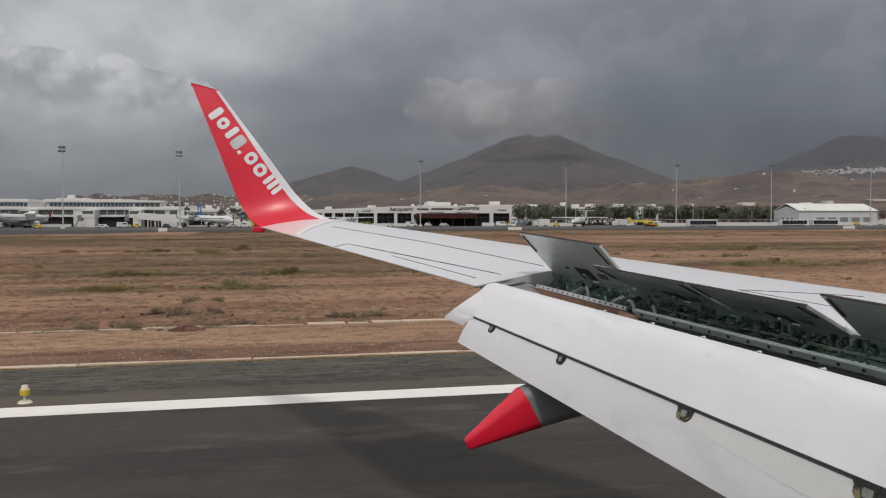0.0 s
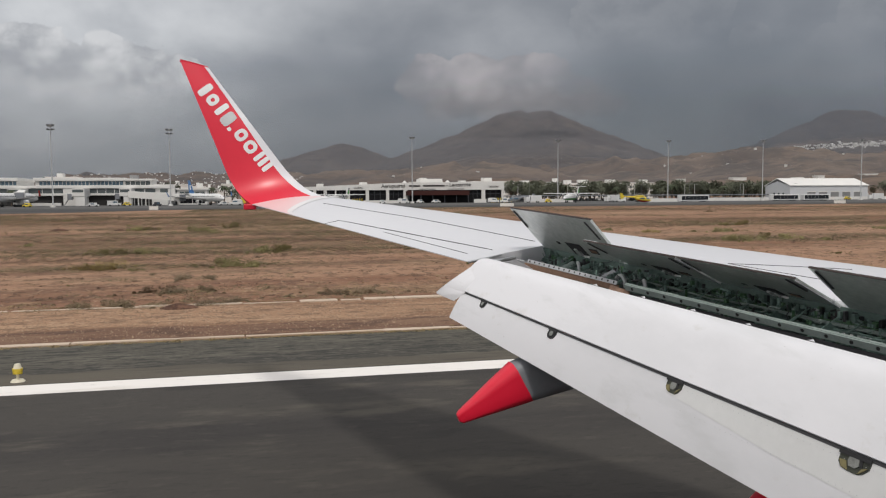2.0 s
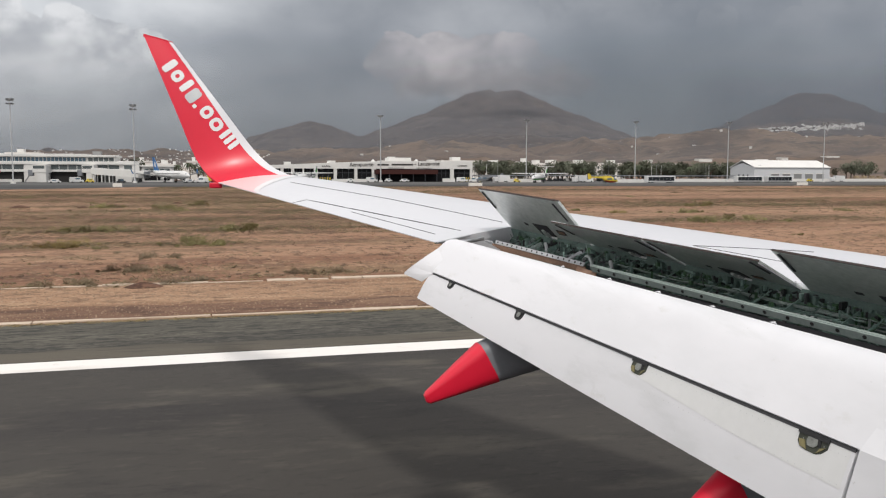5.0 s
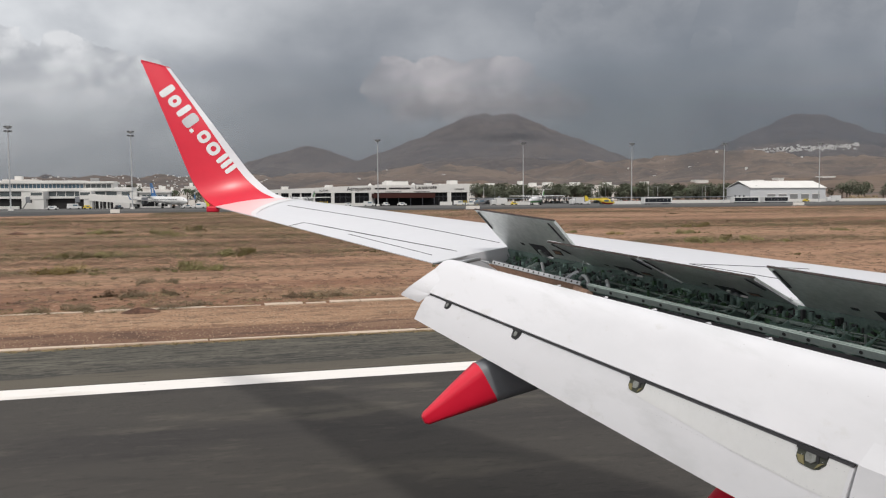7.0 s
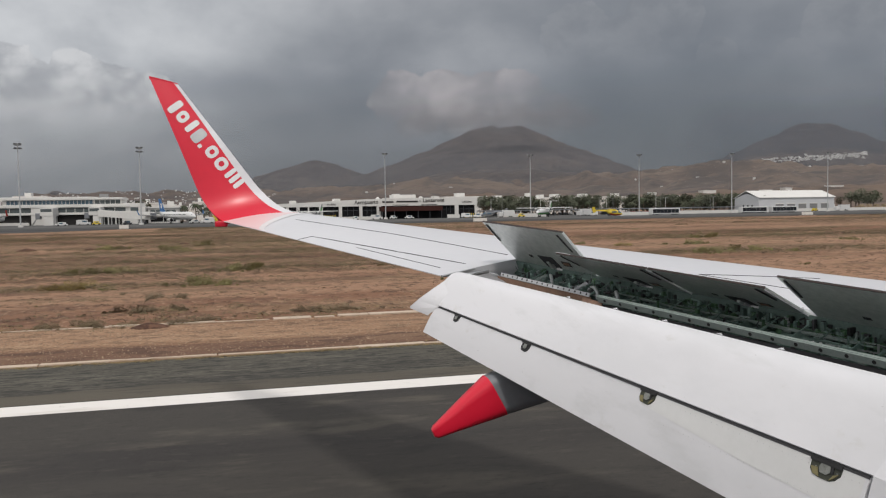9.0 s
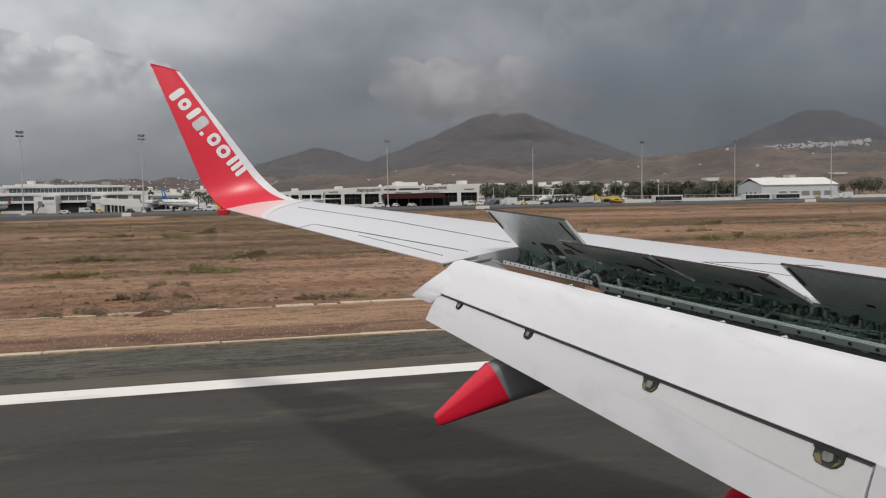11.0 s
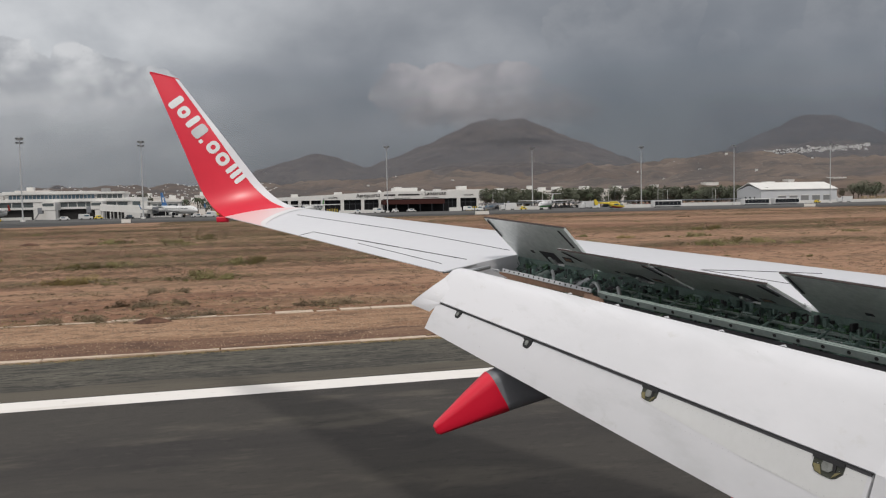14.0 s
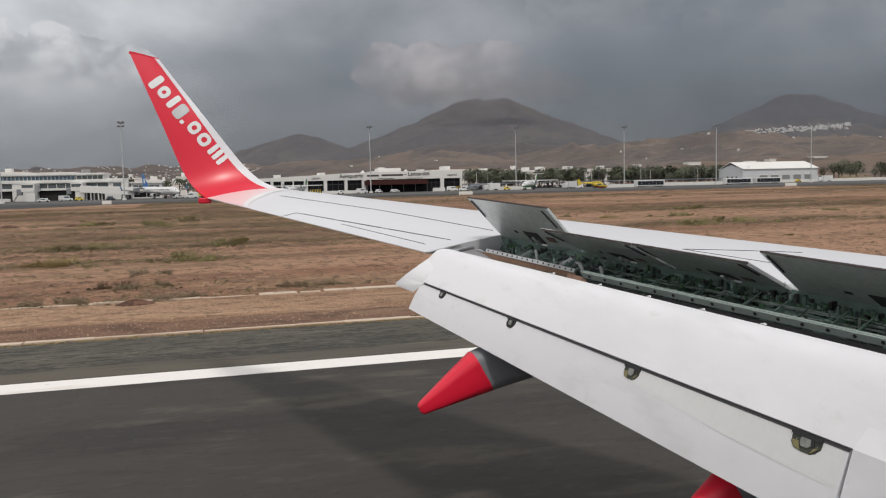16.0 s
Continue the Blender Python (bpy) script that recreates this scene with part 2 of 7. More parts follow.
# ---------------------------------------------------------------- mesh tools
def part(name, bm, mat, parent=None, label="", smooth=False):
    me = bpy.data.meshes.new(name)
    bmesh.ops.recalc_face_normals(bm, faces=bm.faces)
    if smooth:
        for f in bm.faces:
            f.smooth = True
        for e in bm.edges:
            if len(e.link_faces) == 2 and e.calc_face_angle(0) > 0.7:
                e.smooth = False
    bm.to_mesh(me)
    bm.free()
    me.materials.append(mat)
    ob = new(name, me)
    if parent is not None:
        ob.parent = parent
    if label:
        tagged(ob, label)
    return ob


def thing(name, label, category, group="", at=(0, 0, 0), turn=0.0):
    e = new(name)
    e.empty_display_size = 0.5
    e.matrix_basis = pose(*at, 0, 0, turn)
    return tagged(e, label, category, group)


def add_box(bm, x0, x1, y0, y1, z0, z1, bevel=0.0):
    m = Matrix.Translation(((x0 + x1) / 2, (y0 + y1) / 2, (z0 + z1) / 2)) @ Matrix.Diagonal((x1 - x0, y1 - y0, z1 - z0, 1))
    r = bmesh.ops.create_cube(bm, size=1, matrix=m)
    if bevel:
        es = list({e for v in r["verts"] for e in v.link_edges})
        bmesh.ops.bevel(bm, geom=es, offset=bevel, segments=2, affect="EDGES", profile=0.5)
    return bm


def box(x0, x1, y0, y1, z0, z1, bevel=0.0):
    return add_box(bmesh.new(), x0, x1, y0, y1, z0, z1, bevel)


def add_cyl(bm, a, b, r0, r1=None, n=10):
    a, b = Vector(a), Vector(b)
    r1 = r0 if r1 is None else r1
    m = Matrix.Translation((a + b) / 2) @ (b - a).to_track_quat("Z", "Y").to_matrix().to_4x4()
    bmesh.ops.create_cone(bm, cap_ends=True, segments=n, radius1=r0, radius2=r1, depth=(b - a).length, matrix=m)
    return bm


def cyl(a, b, r0, r1=None, n=10):
    return add_cyl(bmesh.new(), a, b, r0, r1, n)


def loft(sections, closed=True, caps=True, bm=None):
    """A skin through rows of points; closed: each row is a loop."""
    bm = bm or bmesh.new()
    rows = [[bm.verts.new(p) for p in s] for s in sections]
    n = len(rows[0])
    for a, b in zip(rows, rows[1:]):
        for i in range(n if closed else n - 1):
            j = (i + 1) % n
            bm.faces.new((a[i], a[j], b[j], b[i]))
    if closed and caps:
        bm.faces.new(rows[0])
        bm.faces.new(rows[-1])
    return bm


def slab(quad, thick, normal=None):
    """A flat plate over a polygon's corners, thick towards minus its normal."""
    q = [Vector(p) for p in quad]
    nrm = Vector(normal) if normal else (q[1] - q[0]).cross(q[2] - q[0]).normalized()
    low = [p - nrm * thick for p in q]
    return loft([q, low])


def tube(points, r, n=6):
    """A bent pipe through the points."""
    pts = [Vector(p) for p in points]
    secs = []
    for i, p in enumerate(pts):
        t = (pts[min(i + 1, len(pts) - 1)] - pts[max(i - 1, 0)]).normalized()
        u = t.orthogonal().normalized()
        v = t.cross(u)
        secs.append([p + (u * math.cos(6.2832 * k / n) + v * math.sin(6.2832 * k / n)) * r for k in range(n)])
    return loft(secs)


def writing(name, body, size, m, mat, parent=None, extrude=0.01, label="", width=None, weight=0.0):
    c = bpy.data.curves.new(name, "FONT")
    c.body, c.size, c.extrude, c.align_x, c.offset = body, size, extrude, "LEFT", weight
    tmp = new(name, c)
    bpy.context.view_layer.update()
    me = bpy.data.meshes.new_from_object(tmp.evaluated_get(bpy.context.evaluated_depsgraph_get()))
    bpy.data.objects.remove(tmp)
    if width:
        w = max(v.co.x for v in me.vertices)
        for v in me.vertices:
            v.co.x *= width / w
    me.materials.append(mat)
    ob = new(name, me)
    ob.matrix_basis = m
    if parent is not None:
        ob.parent = parent
    if label:
        tagged(ob, label)
    return ob


# ---------------------------------------------------------------- the airliner's wing
airliner = thing("airliner", "white airliner with red winglet, flaps lowered, spoilers raised", "airliner")


def x_te(y):
    return 0.20 + 0.291 * (15.04 - y)


def z_te(y):
    return 3.930 - 0.0740 * (15.04 - y)


def x_cr(y):
    return 1.39 + 0.523 * (15.3 - y)


def z_cr(y):
    return 4.086 - 0.0817 * (15.3 - y)


def top(s, y, lift=0.0):
    """Upper skin: s = 0 at the trailing edge, 1 at the crest."""
    c = x_cr(y) - x_te(y)
    return Vector((x_te(y) + s * c, y, z_te(y) + (z_cr(y) - z_te(y)) * math.sin(min(s, 1) * math.pi / 2) + 0.012 * c * math.sin(min(s, 1) * math.pi) + lift))


SLANT = 0.45


def slanted(s, y, lift=0.0):
    """As top(), but along a rib that leans outboard going forward from (trailing edge, y)."""
    yy = y
    for _ in range(8):
        yy = y + SLANT * (top(s, yy).x - x_te(y)) * 0.98
    return top(s, yy, lift)


def x_hinge(y):
    return 3.197 + 0.349 * (8.664 - y)


def s_of(x, y):
    return (x - x_te(y)) / (x_cr(y) - x_te(y))


def wing_rib(pt, y, s0):
    """A closed rib: upper skin from s0 to the crest, round nose, lower skin back."""
    pts = [pt(s0 + (1 - s0) * k / 9, y) for k in range(10)]
    c = x_cr(y) - x_te(y)
    cr = pts[-1]
    for dx, dz in ((0.05, -0.006), (0.09, -0.012), (0.115, -0.045), (0.11, -0.075), (0.06, -0.10), (-0.1, -0.122), (-0.3, -0.125)):
        pts.append(cr + Vector((dx * c, 0, dz * c)))
    last = pts[0]
    pts.append(Vector((last.x + (0.25 * c if s0 < 0.1 else 0.03), last.y, last.z - (0.035 * c if s0 < 0.1 else 0.115 * c))))
    pts.append(Vector((last.x, last.y, last.z - (0.008 if s0 < 0.1 else 0.11 * c))))
    return pts


ribs = [wing_rib(lambda s, y: top(s, y), y, 0.0) for y in (15.28, 14.6, 13.8, 12.8, 11.6, 10.6)]
for y, k in ((9.7, 0.35), (8.9, 0.7), (8.2, 1.0)):
    ribs.append(wing_rib(lambda s, yy, k=k: top(s, yy) * (1 - k) + slanted(s, yy) * k, y, 0.0))
part("outer_wing", loft(ribs), WHITE, airliner, "light grey painted outer wing skin", smooth=True)

ribs = []
for y in (8.2, 7.4, 6.6, 5.8, 5.0, 4.2, 3.4, 2.4, 1.2, 0.3):
    # where the slanted rib meets the hinge line
    s0 = 0.3
    for _ in range(25):
        p = slanted(s0, y)
        s0 += (x_hinge(p.y) - p.x) / 4.0
    ribs.append(wing_rib(lambda s, yy: slanted(s, yy), y, s0))
part("inner_wing", loft(ribs), WHITE, airliner, "light grey painted inner wing box", smooth=True)


def seam(name, ends, width=0.018, mat=SEAL, lift=0.004, n=14):
    """A dark joint lying on the upper skin between points (s, y)."""
    (s0, y0), (s1, y1) = ends
    pts = [top(s0 + (s1 - s0) * t / n, y0 + (y1 - y0) * t / n, lift) for t in range(n + 1)]
    side = (pts[-1] - pts[0]).cross(Vector((0, 0, 1))).normalized() * width / 2
    up = Vector((0, 0, 0.009))
    return part(name, loft([[p - side, p + side, p + side - up, p - side - up] for p in pts]), mat, airliner)


def on_skin(x, y):
    return (s_of(x, y), y)


seam("skin_joint", (on_skin(1.285, 14.05), on_skin(2.36, 11.48)), 0.012)
seam("skin_joint", (on_skin(2.36, 11.48), on_skin(3.19, 8.95)), 0.012)
for a, b in ((0.05, 0.30), (0.34, 0.62), (0.66, 0.97)):
    p, q = Vector((1.322, 12.05)), Vector((2.60, 8.66))
    u, v = p.lerp(q, a), p.lerp(q, b)
    seam("aileron_gap", (on_skin(u.x, u.y), on_skin(v.x, v.y)), 0.016)
seam("aileron_gap", (on_skin(1.322, 12.05), on_skin(2.60, 8.66)), 0.006)
seam("aileron_gap", (on_skin(1.322, 12.05), (0.0, 11.92)), 0.014)
seam("tab_gap", ((0.10, 10.6), (0.08, 8.6)), 0.007)
seam("skin_joint", (on_skin(4.45, 7.05), on_skin(5.45, 6.6)), 0.014)
seam("skin_joint", (on_skin(4.45, 7.05), on_skin(5.6, 3.6)), 0.006)

# small rods at the aileron's inner end
for a, b, r in (((2.20, 8.17, 3.415), (2.60, 8.33, 3.47), 0.012), ((2.42, 8.0, 3.43), (2.68, 8.12, 3.455), 0.02)):
    part("aileron_fitting", cyl(a, b, r), METAL, airliner, smooth=True)

# pink-faded paint at the tip, and the winglet
tip = [[top(t / 10, 15.27 + (13.35 + 1.85 * (t / 10) ** 0.55 - 15.27) * k / 6, 0.004) for t in range(11)] for k in range(7)]
part("faded_band", loft(tip, closed=False), PINK, airliner, "pale pink faded paint", smooth=True)
# brighter arc beside the pink band: a soft highlight put in as white
rim = [[top(t / 10, 13.35 + 1.85 * (t / 10) ** 0.55 + d, 0.005) for t in [q / 3 for q in range(31)]] for d in (0.01, -0.05, -0.12, -0.20)]
part("white_band", loft(rim, closed=False), LETTER, airliner, "white arc, a highlight painted in", smooth=True)

WINGLET = [  # span, trailing edge x z, leading edge x z
    (15.28, 0.154, 3.930, 1.369, 4.086),
    (15.50, -0.020, 4.060, 1.096, 4.226),
    (15.66, -0.169, 4.249, 0.809, 4.502),
    (15.76, -0.309, 4.530, 0.521, 4.891),
    (15.87, -0.547, 5.168, 0.165, 5.394),
    (16.02, -0.833, 5.905, -0.123, 5.799),
    (16.20, -1.104, 6.599, -0.605, 6.476),
]


def winglet_row(st):
    y, xt, zt, xl, zl = st
    return Vector((xt, y, zt)), Vector((xl, y, zl))


def winglet_point(v, s, off=0.0):
    """A point of the inner face: v up the winglet (0 to 1), s from trailing to leading edge."""
    f = v * (len(WINGLET) - 1)
    i = min(int(f), len(WINGLET) - 2)
    f -= i
    rows = [winglet_row(WINGLET[max(0, min(len(WINGLET) - 1, k))]) for k in (i - 1, i, i + 1, i + 2)]
    ends = []
    for e in (0, 1):
        a, b, c, d = (r[e] for r in rows)
        ends.append(0.5 * (2 * b + (c - a) * f + (2 * a - 5 * b + 4 * c - d) * f * f + (3 * b - a - 3 * c + d) * f ** 3))
    p = ends[0].lerp(ends[1], s)
    bulge = 0.045 * math.sin(math.pi * min(1, s)) * (1 - 0.6 * v)
    tilt = Vector((0, -1, 0.15 + 1.6 * (1 - min(1, v * 3)))).normalized()
    return p + tilt * (bulge + off)


def winglet_loft(s0, s1, off, back, n=16):
    secs = []
    for k in range(25):
        v = k / 24
        front = [winglet_point(v, s0 + (s1 - s0) * i / n, off) for i in range(n + 1)]
        rear = [p + Vector((0, 1, -1.2 * (1 - min(1, v * 3)))).normalized() * (back * (0.25 + 0.75 * math.sin(math.pi * (0.1 + 0.8 * i / n)))) for i, p in enumerate(front)]
        secs.append(front + rear[::-1])
    return loft(secs)


winglet = part("winglet", winglet_loft(0.0, 0.87, 0.0, 0.09), RED, airliner, "glossy red painted winglet", smooth=True)
part("leading_edge", winglet_loft(0.855, 1.0, 0.004, 0.09, 6), WHITE, winglet, "white painted leading edge strip", smooth=True)
part("tip_cap", loft([[winglet_point(1.0, s, 0.006) + Vector((0, 0, dz)) for s in [0.0, 0.25, 0.5, 0.75, 1.0]] + [winglet_point(1.0, s, 0.006) + Vector((0, 0.06, dz)) for s in [1.0, 0.75, 0.5, 0.25, 0.0]] for dz in (-0.04, 0.012)]), RED, winglet)
part("tail_light", add_box(bmesh.new(), -0.02, 0.20, 15.26, 15.42, 3.85, 3.95, 0.02), RED, winglet, "red tinted position light")


def on_winglet(x, z):
    """The point of the inner face at that x and z."""
    v, t = 0.75, 0.5
    for _ in range(12):
        p = winglet_point(v, t)
        pv, pt = winglet_point(v + 0.002, t), winglet_point(v, t + 0.002)
        a, b, c, d = (pv.x - p.x) / 0.002, (pt.x - p.x) / 0.002, (pv.z - p.z) / 0.002, (pt.z - p.z) / 0.002
        ex, ez, det = x - p.x, z - p.z, a * d - b * c
        v = max(0.1, min(0.99, v + (ex * d - b * ez) / det))
        t = max(0.0, min(1.0, t + (a * ez - c * ex) / det))
    return winglet_point(v, t, 0.010)


MARK_AT, MARK_ALONG = Vector((-0.65, 6.034)), Vector((0.606, -0.795))
MARK_UP = Vector((0.795, 0.606))


def livery_mark(a, p, w, h, hollow, mat):
    """A rounded block, or a ring, of the livery; a along the row and p across it, in metres."""
    bm = bmesh.new()
    n = 28
    rows = []
    for k in ((1.0, (1 + hollow) / 2, hollow) if hollow else (1.0, 0.66, 0.33, 0.02)):
        row = []
        for i in range(n):
            u, q = math.cos(2 * math.pi * i / n), math.sin(2 * math.pi * i / n)
            e = 0.45 if not hollow else 0.8
            u, q = math.copysign(abs(u) ** e, u), math.copysign(abs(q) ** e, q)
            c = MARK_AT + MARK_ALONG * (a + w / 2 * u * k) + MARK_UP * (p + h / 2 * q * k)
            row.append(on_winglet(c.x, c.y))
        rows.append(row)
    loft(rows, bm=bm, caps=False)
    return part("livery_mark", bm, mat, winglet)


# marks down the winglet: plain blocks and rings in the livery's white and grey
for a, p, w, h, hollow, mt in (
        (-0.01, 0.0, 0.13, 0.30, 0, LETTER), (0.215, -0.01, 0.20, 0.23, 0.34, LETTER), (0.445, 0.01, 0.11, 0.29, 0, LETTER),
        (0.655, -0.01, 0.19, 0.29, 0, LETTER2), (0.815, -0.115, 0.07, 0.07, 0, LETTER), (1.03, -0.01, 0.21, 0.24, 0.40, LETTER), (1.30, -0.015, 0.23, 0.24, 0.42, LETTER),
        (1.53, 0.0, 0.085, 0.24, 0, LETTER), (1.65, 0.0, 0.085, 0.24, 0, LETTER), (1.77, 0.0, 0.085, 0.24, 0, LETTER)):
    livery_mark(a, p, w, h, hollow, mt)


# ---------------------------------------------------------------- spoilers and the bay under them
def hinge(y, dz=0.0):
    return Vector((x_hinge(y), y, 3.515 - 0.0817 * (8.664 - y) + dz))


AX = (hinge(5.0) - hinge(8.0)).normalized()
BACK = Vector((-0.63, -0.235, -0.078)).normalized()
SPOILERS = ((8.64, 7.47, 47.0), (7.43, 6.395, 28.5), (6.385, 5.36, 28.5), (5.30, 3.9, 36.5), (3.86, 2.5, 36.5))


def spoiler(ya, yb, lift):
    """A hinged plate; its underside shows a shallow box, two guide strips and a stain."""
    rot = Matrix.Rotation(-radians(lift), 3, AX)
    v = rot @ BACK
    if v.z < BACK.z:
        rot = Matrix.Rotation(radians(lift), 3, AX)
        v = rot @ BACK
    nrm = v.cross(AX).normalized()
    if nrm.x > 0:
        nrm = -nrm           # towards the rear: the underside
    ch = 0.69
    a, b = hinge(ya, 0.01), hinge(yb, 0.01)
    body = part("spoiler", loft([[a, b, b + v * ch, a + v * ch], [p + nrm * 0.014 for p in (a, b, b + v * (ch - 0.004), a + v * (ch - 0.004))]]), UNDER, airliner, "raised spoiler panel, grey-green underside showing")
    w = (b - a)

    def at(u, t, off=0.016):
        return a + w * u + v * (ch * t) + nrm * off

    def plate(name, u0, u1, t0, t1, mat, thick=0.008, skew=0.0, off=0.016):
        part(name, loft([[at(u0 + skew, t0, off), at(u1 + skew, t0, off), at(u1, t1, off), at(u0, t1, off)], [at(u0 + skew, t0, off + thick), at(u1 + skew, t0, off + thick), at(u1, t1, off + thick), at(u0, t1, off + thick)]]), mat, body)

    plate("edge_seal", 0.0, 1.0, 0.994, 1.004, BROWNSEAL, 0.015, off=-0.001)
    plate("side_rib", 0.995, 1.0, 0.02, 0.99, LETTER2, 0.010)
    plate("guide_strip", 0.022, 0.036, 0.55, 0.95, SEAL)
    plate("guide_strip", 0.90, 0.915, 0.55, 0.93, SEAL, skew=0.02)
    plate("actuator_pocket", 0.40, 0.58, 0.03, 0.30, SEAL, 0.004, skew=0.02)
    plate("pocket_bracket", 0.47, 0.50, 0.02, 0.18, UNDER, 0.02)
    plate("pocket_bracket", 0.515, 0.53, 0.02, 0.13, METAL, 0.02)
    plate("pocket_bracket", 0.535, 0.60, 0.0, 0.035, LETTER, 0.02)
    plate("placard", 0.66, 0.76, 0.13, 0.24, SEAL, 0.003)
    plate("placard_face", 0.675, 0.745, 0.155, 0.215, REDBROWN, 0.006)
    plate("placard", 0.28, 0.32, 0.22, 0.28, SEAL, 0.003)
    return body


for ya, yb, lift in SPOILERS:
    panel = spoiler(ya, yb, lift)
    if lift < 30:
        a = hinge(ya, 0.01)
        v = (Matrix.Rotation(radians(-lift), 3, AX) @ BACK)
        if v.z < BACK.z:
            v = Matrix.Rotation(radians(lift), 3, AX) @ BACK
        c = a + v * 0.695
        w = hinge(yb, 0.01) - a
        # pale strip along the outer end of the raised edge
        part("edge_strip", slab([c + Vector((0, 0, 0.004)), c + w * 0.16 + Vector((0, 0, 0.004)), c + w * 0.16 - v * 0.02 + Vector((0, 0, 0.008)), c - v * 0.02 + Vector((0, 0, 0.008))], 0.004), LETTER, panel, "pale edge strip")
        part("stop_rod", cyl(a + w * 0.985 + v * 0.10, a + w * 1.01 + v * 0.16, 0.010, n=8), METAL, panel, smooth=True)

# bay: floor, perforated rear beams, pipes, brackets and actuators


def bay_row(y, t, dz=0.0):
    """A point inside the bay: t = 0 under the hinge, 1 at the rear beam."""
    h = hinge(y)
    return h + Vector((-0.60 * t, -0.18 * t, -0.06 * t + dz))


# floor and wall take the darkened primer, which paints in the recess shade
part("bay_floor", loft([[bay_row(y, t, dz) for t, dz in ((0.02, -0.26), (0.5, -0.32), (0.93, -0.24), (0.93, -0.26), (0.5, -0.34), (0.02, -0.28))] for y in (7.35, 6.0, 4.5, 2.6)]), BAYSHADED, airliner, "green primed bay floor with shade in its colour")
part("bay_wall", loft([[hinge(y, dz) + Vector((dx, 0, 0)) for dx, dz in ((-0.015, 0.006), (-0.015, -0.30), (-0.03, -0.30), (-0.03, 0.006))] for y in (8.66, 6.5, 4.5, 2.6)]), BAYSHADED, airliner, "green primed spar wall with shade in its colour")
part("bay_rib", slab([hinge(8.68, -0.02), bay_row(8.68, 0.95, -0.03), bay_row(8.68, 0.95, -0.20), hinge(8.68, -0.26)], 0.02), BEAM, airliner)


def beam(a, b, height, holes, mat):
    """A thin rear beam with a row of lightening holes."""
    a, b = Vector(a), Vector(b)
    d = b - a
    up = (Vector((-0.35, -0.1, 1)) if height > 0.05 else Vector((0.35, 0.1, 1))).normalized() * height
    bm = bmesh.new()
    face = d.normalized().cross(up.normalized()).normalized()
    if face.x > 0:
        face = -face
    ob = part("rear_beam", loft([[a, b, b + up, a + up], [p + face * 0.012 for p in (a, b, b + up, a + up)]], bm=bm), mat, airliner, "perforated grey rear beam")
    if height > 0.05:
        part("flange", loft([[a + up, b + up, b + up - face * 0.02, a + up - face * 0.02], [p + Vector((0, 0, 0.005)) for p in (a + up, b + up, b + up - face * 0.02, a + up - face * 0.02)]]), mat, ob)
    r = height * 0.27
    for k in range(holes):
        c = a + d * ((k + 0.5) / holes) + up * 0.52 + face * 0.0125
        part("hole", cyl(c - face * 0.004, c + face * 0.002, r, n=12), BLACK, ob)
    return ob


beam((2.88, 8.29, 3.384), (3.312, 7.053, 3.264), 0.037, 17, LETTER2)
# added strip: stands for brown ground showing through below the outer beam
part("slot_ground_strip", slab([(2.86, 8.33, 3.385), (3.325, 7.04, 3.262), (3.325, 7.04, 3.21), (2.86, 8.33, 3.33)], 0.006), REDBROWN, airliner, "brown strip added for ground seen through the slot")
part("end_strip", slab([(2.70, 8.60, 3.438), (2.86, 8.34, 3.405), (2.87, 8.34, 3.385), (2.71, 8.60, 3.418)], 0.012), LETTER2, airliner, "pale grey strip")
beam((3.272, 6.78, 3.254), (4.722, 2.6, 2.884), 0.053, 24, BEAM)

rng = random.Random(7)
for k in range(7):
    t0 = rng.uniform(0.1, 0.55)
    dz = rng.uniform(-0.15, -0.03)
    ys = [8.3 - 0.45 * i for i in range(13)] if k % 2 else [7.2 - 0.4 * i for i in range(11)]
    pts = [bay_row(y, t0 + rng.uniform(-0.05, 0.05), dz + rng.uniform(-0.02, 0.02)) for y in ys]
    part("pipe", tube(pts, rng.uniform(0.004, 0.009)), (BAY, BEAM, GREENPART, METAL, BEAM)[k % 5], airliner, smooth=True)
for k in range(13):
    y = 8.35 - 0.43 * k
    part("bay_rib", slab([bay_row(y, 0.04, -0.04), bay_row(y, 0.55, -0.12), bay_row(y, 0.8, -0.14), bay_row(y, 0.8, -0.20), bay_row(y, 0.04, -0.26)], 0.006), BAY, airliner)
    a = bay_row(y - 0.2, 0.12, -0.04)
    b = bay_row(y - 0.2, 0.62, -0.13)
    part("actuator_rod", add_cyl(cyl(a, a.lerp(b, 0.55), 0.006, n=8), a.lerp(b, 0.5), b, 0.013, n=10), BAYSHADED if k % 2 else BAY, airliner, smooth=True)
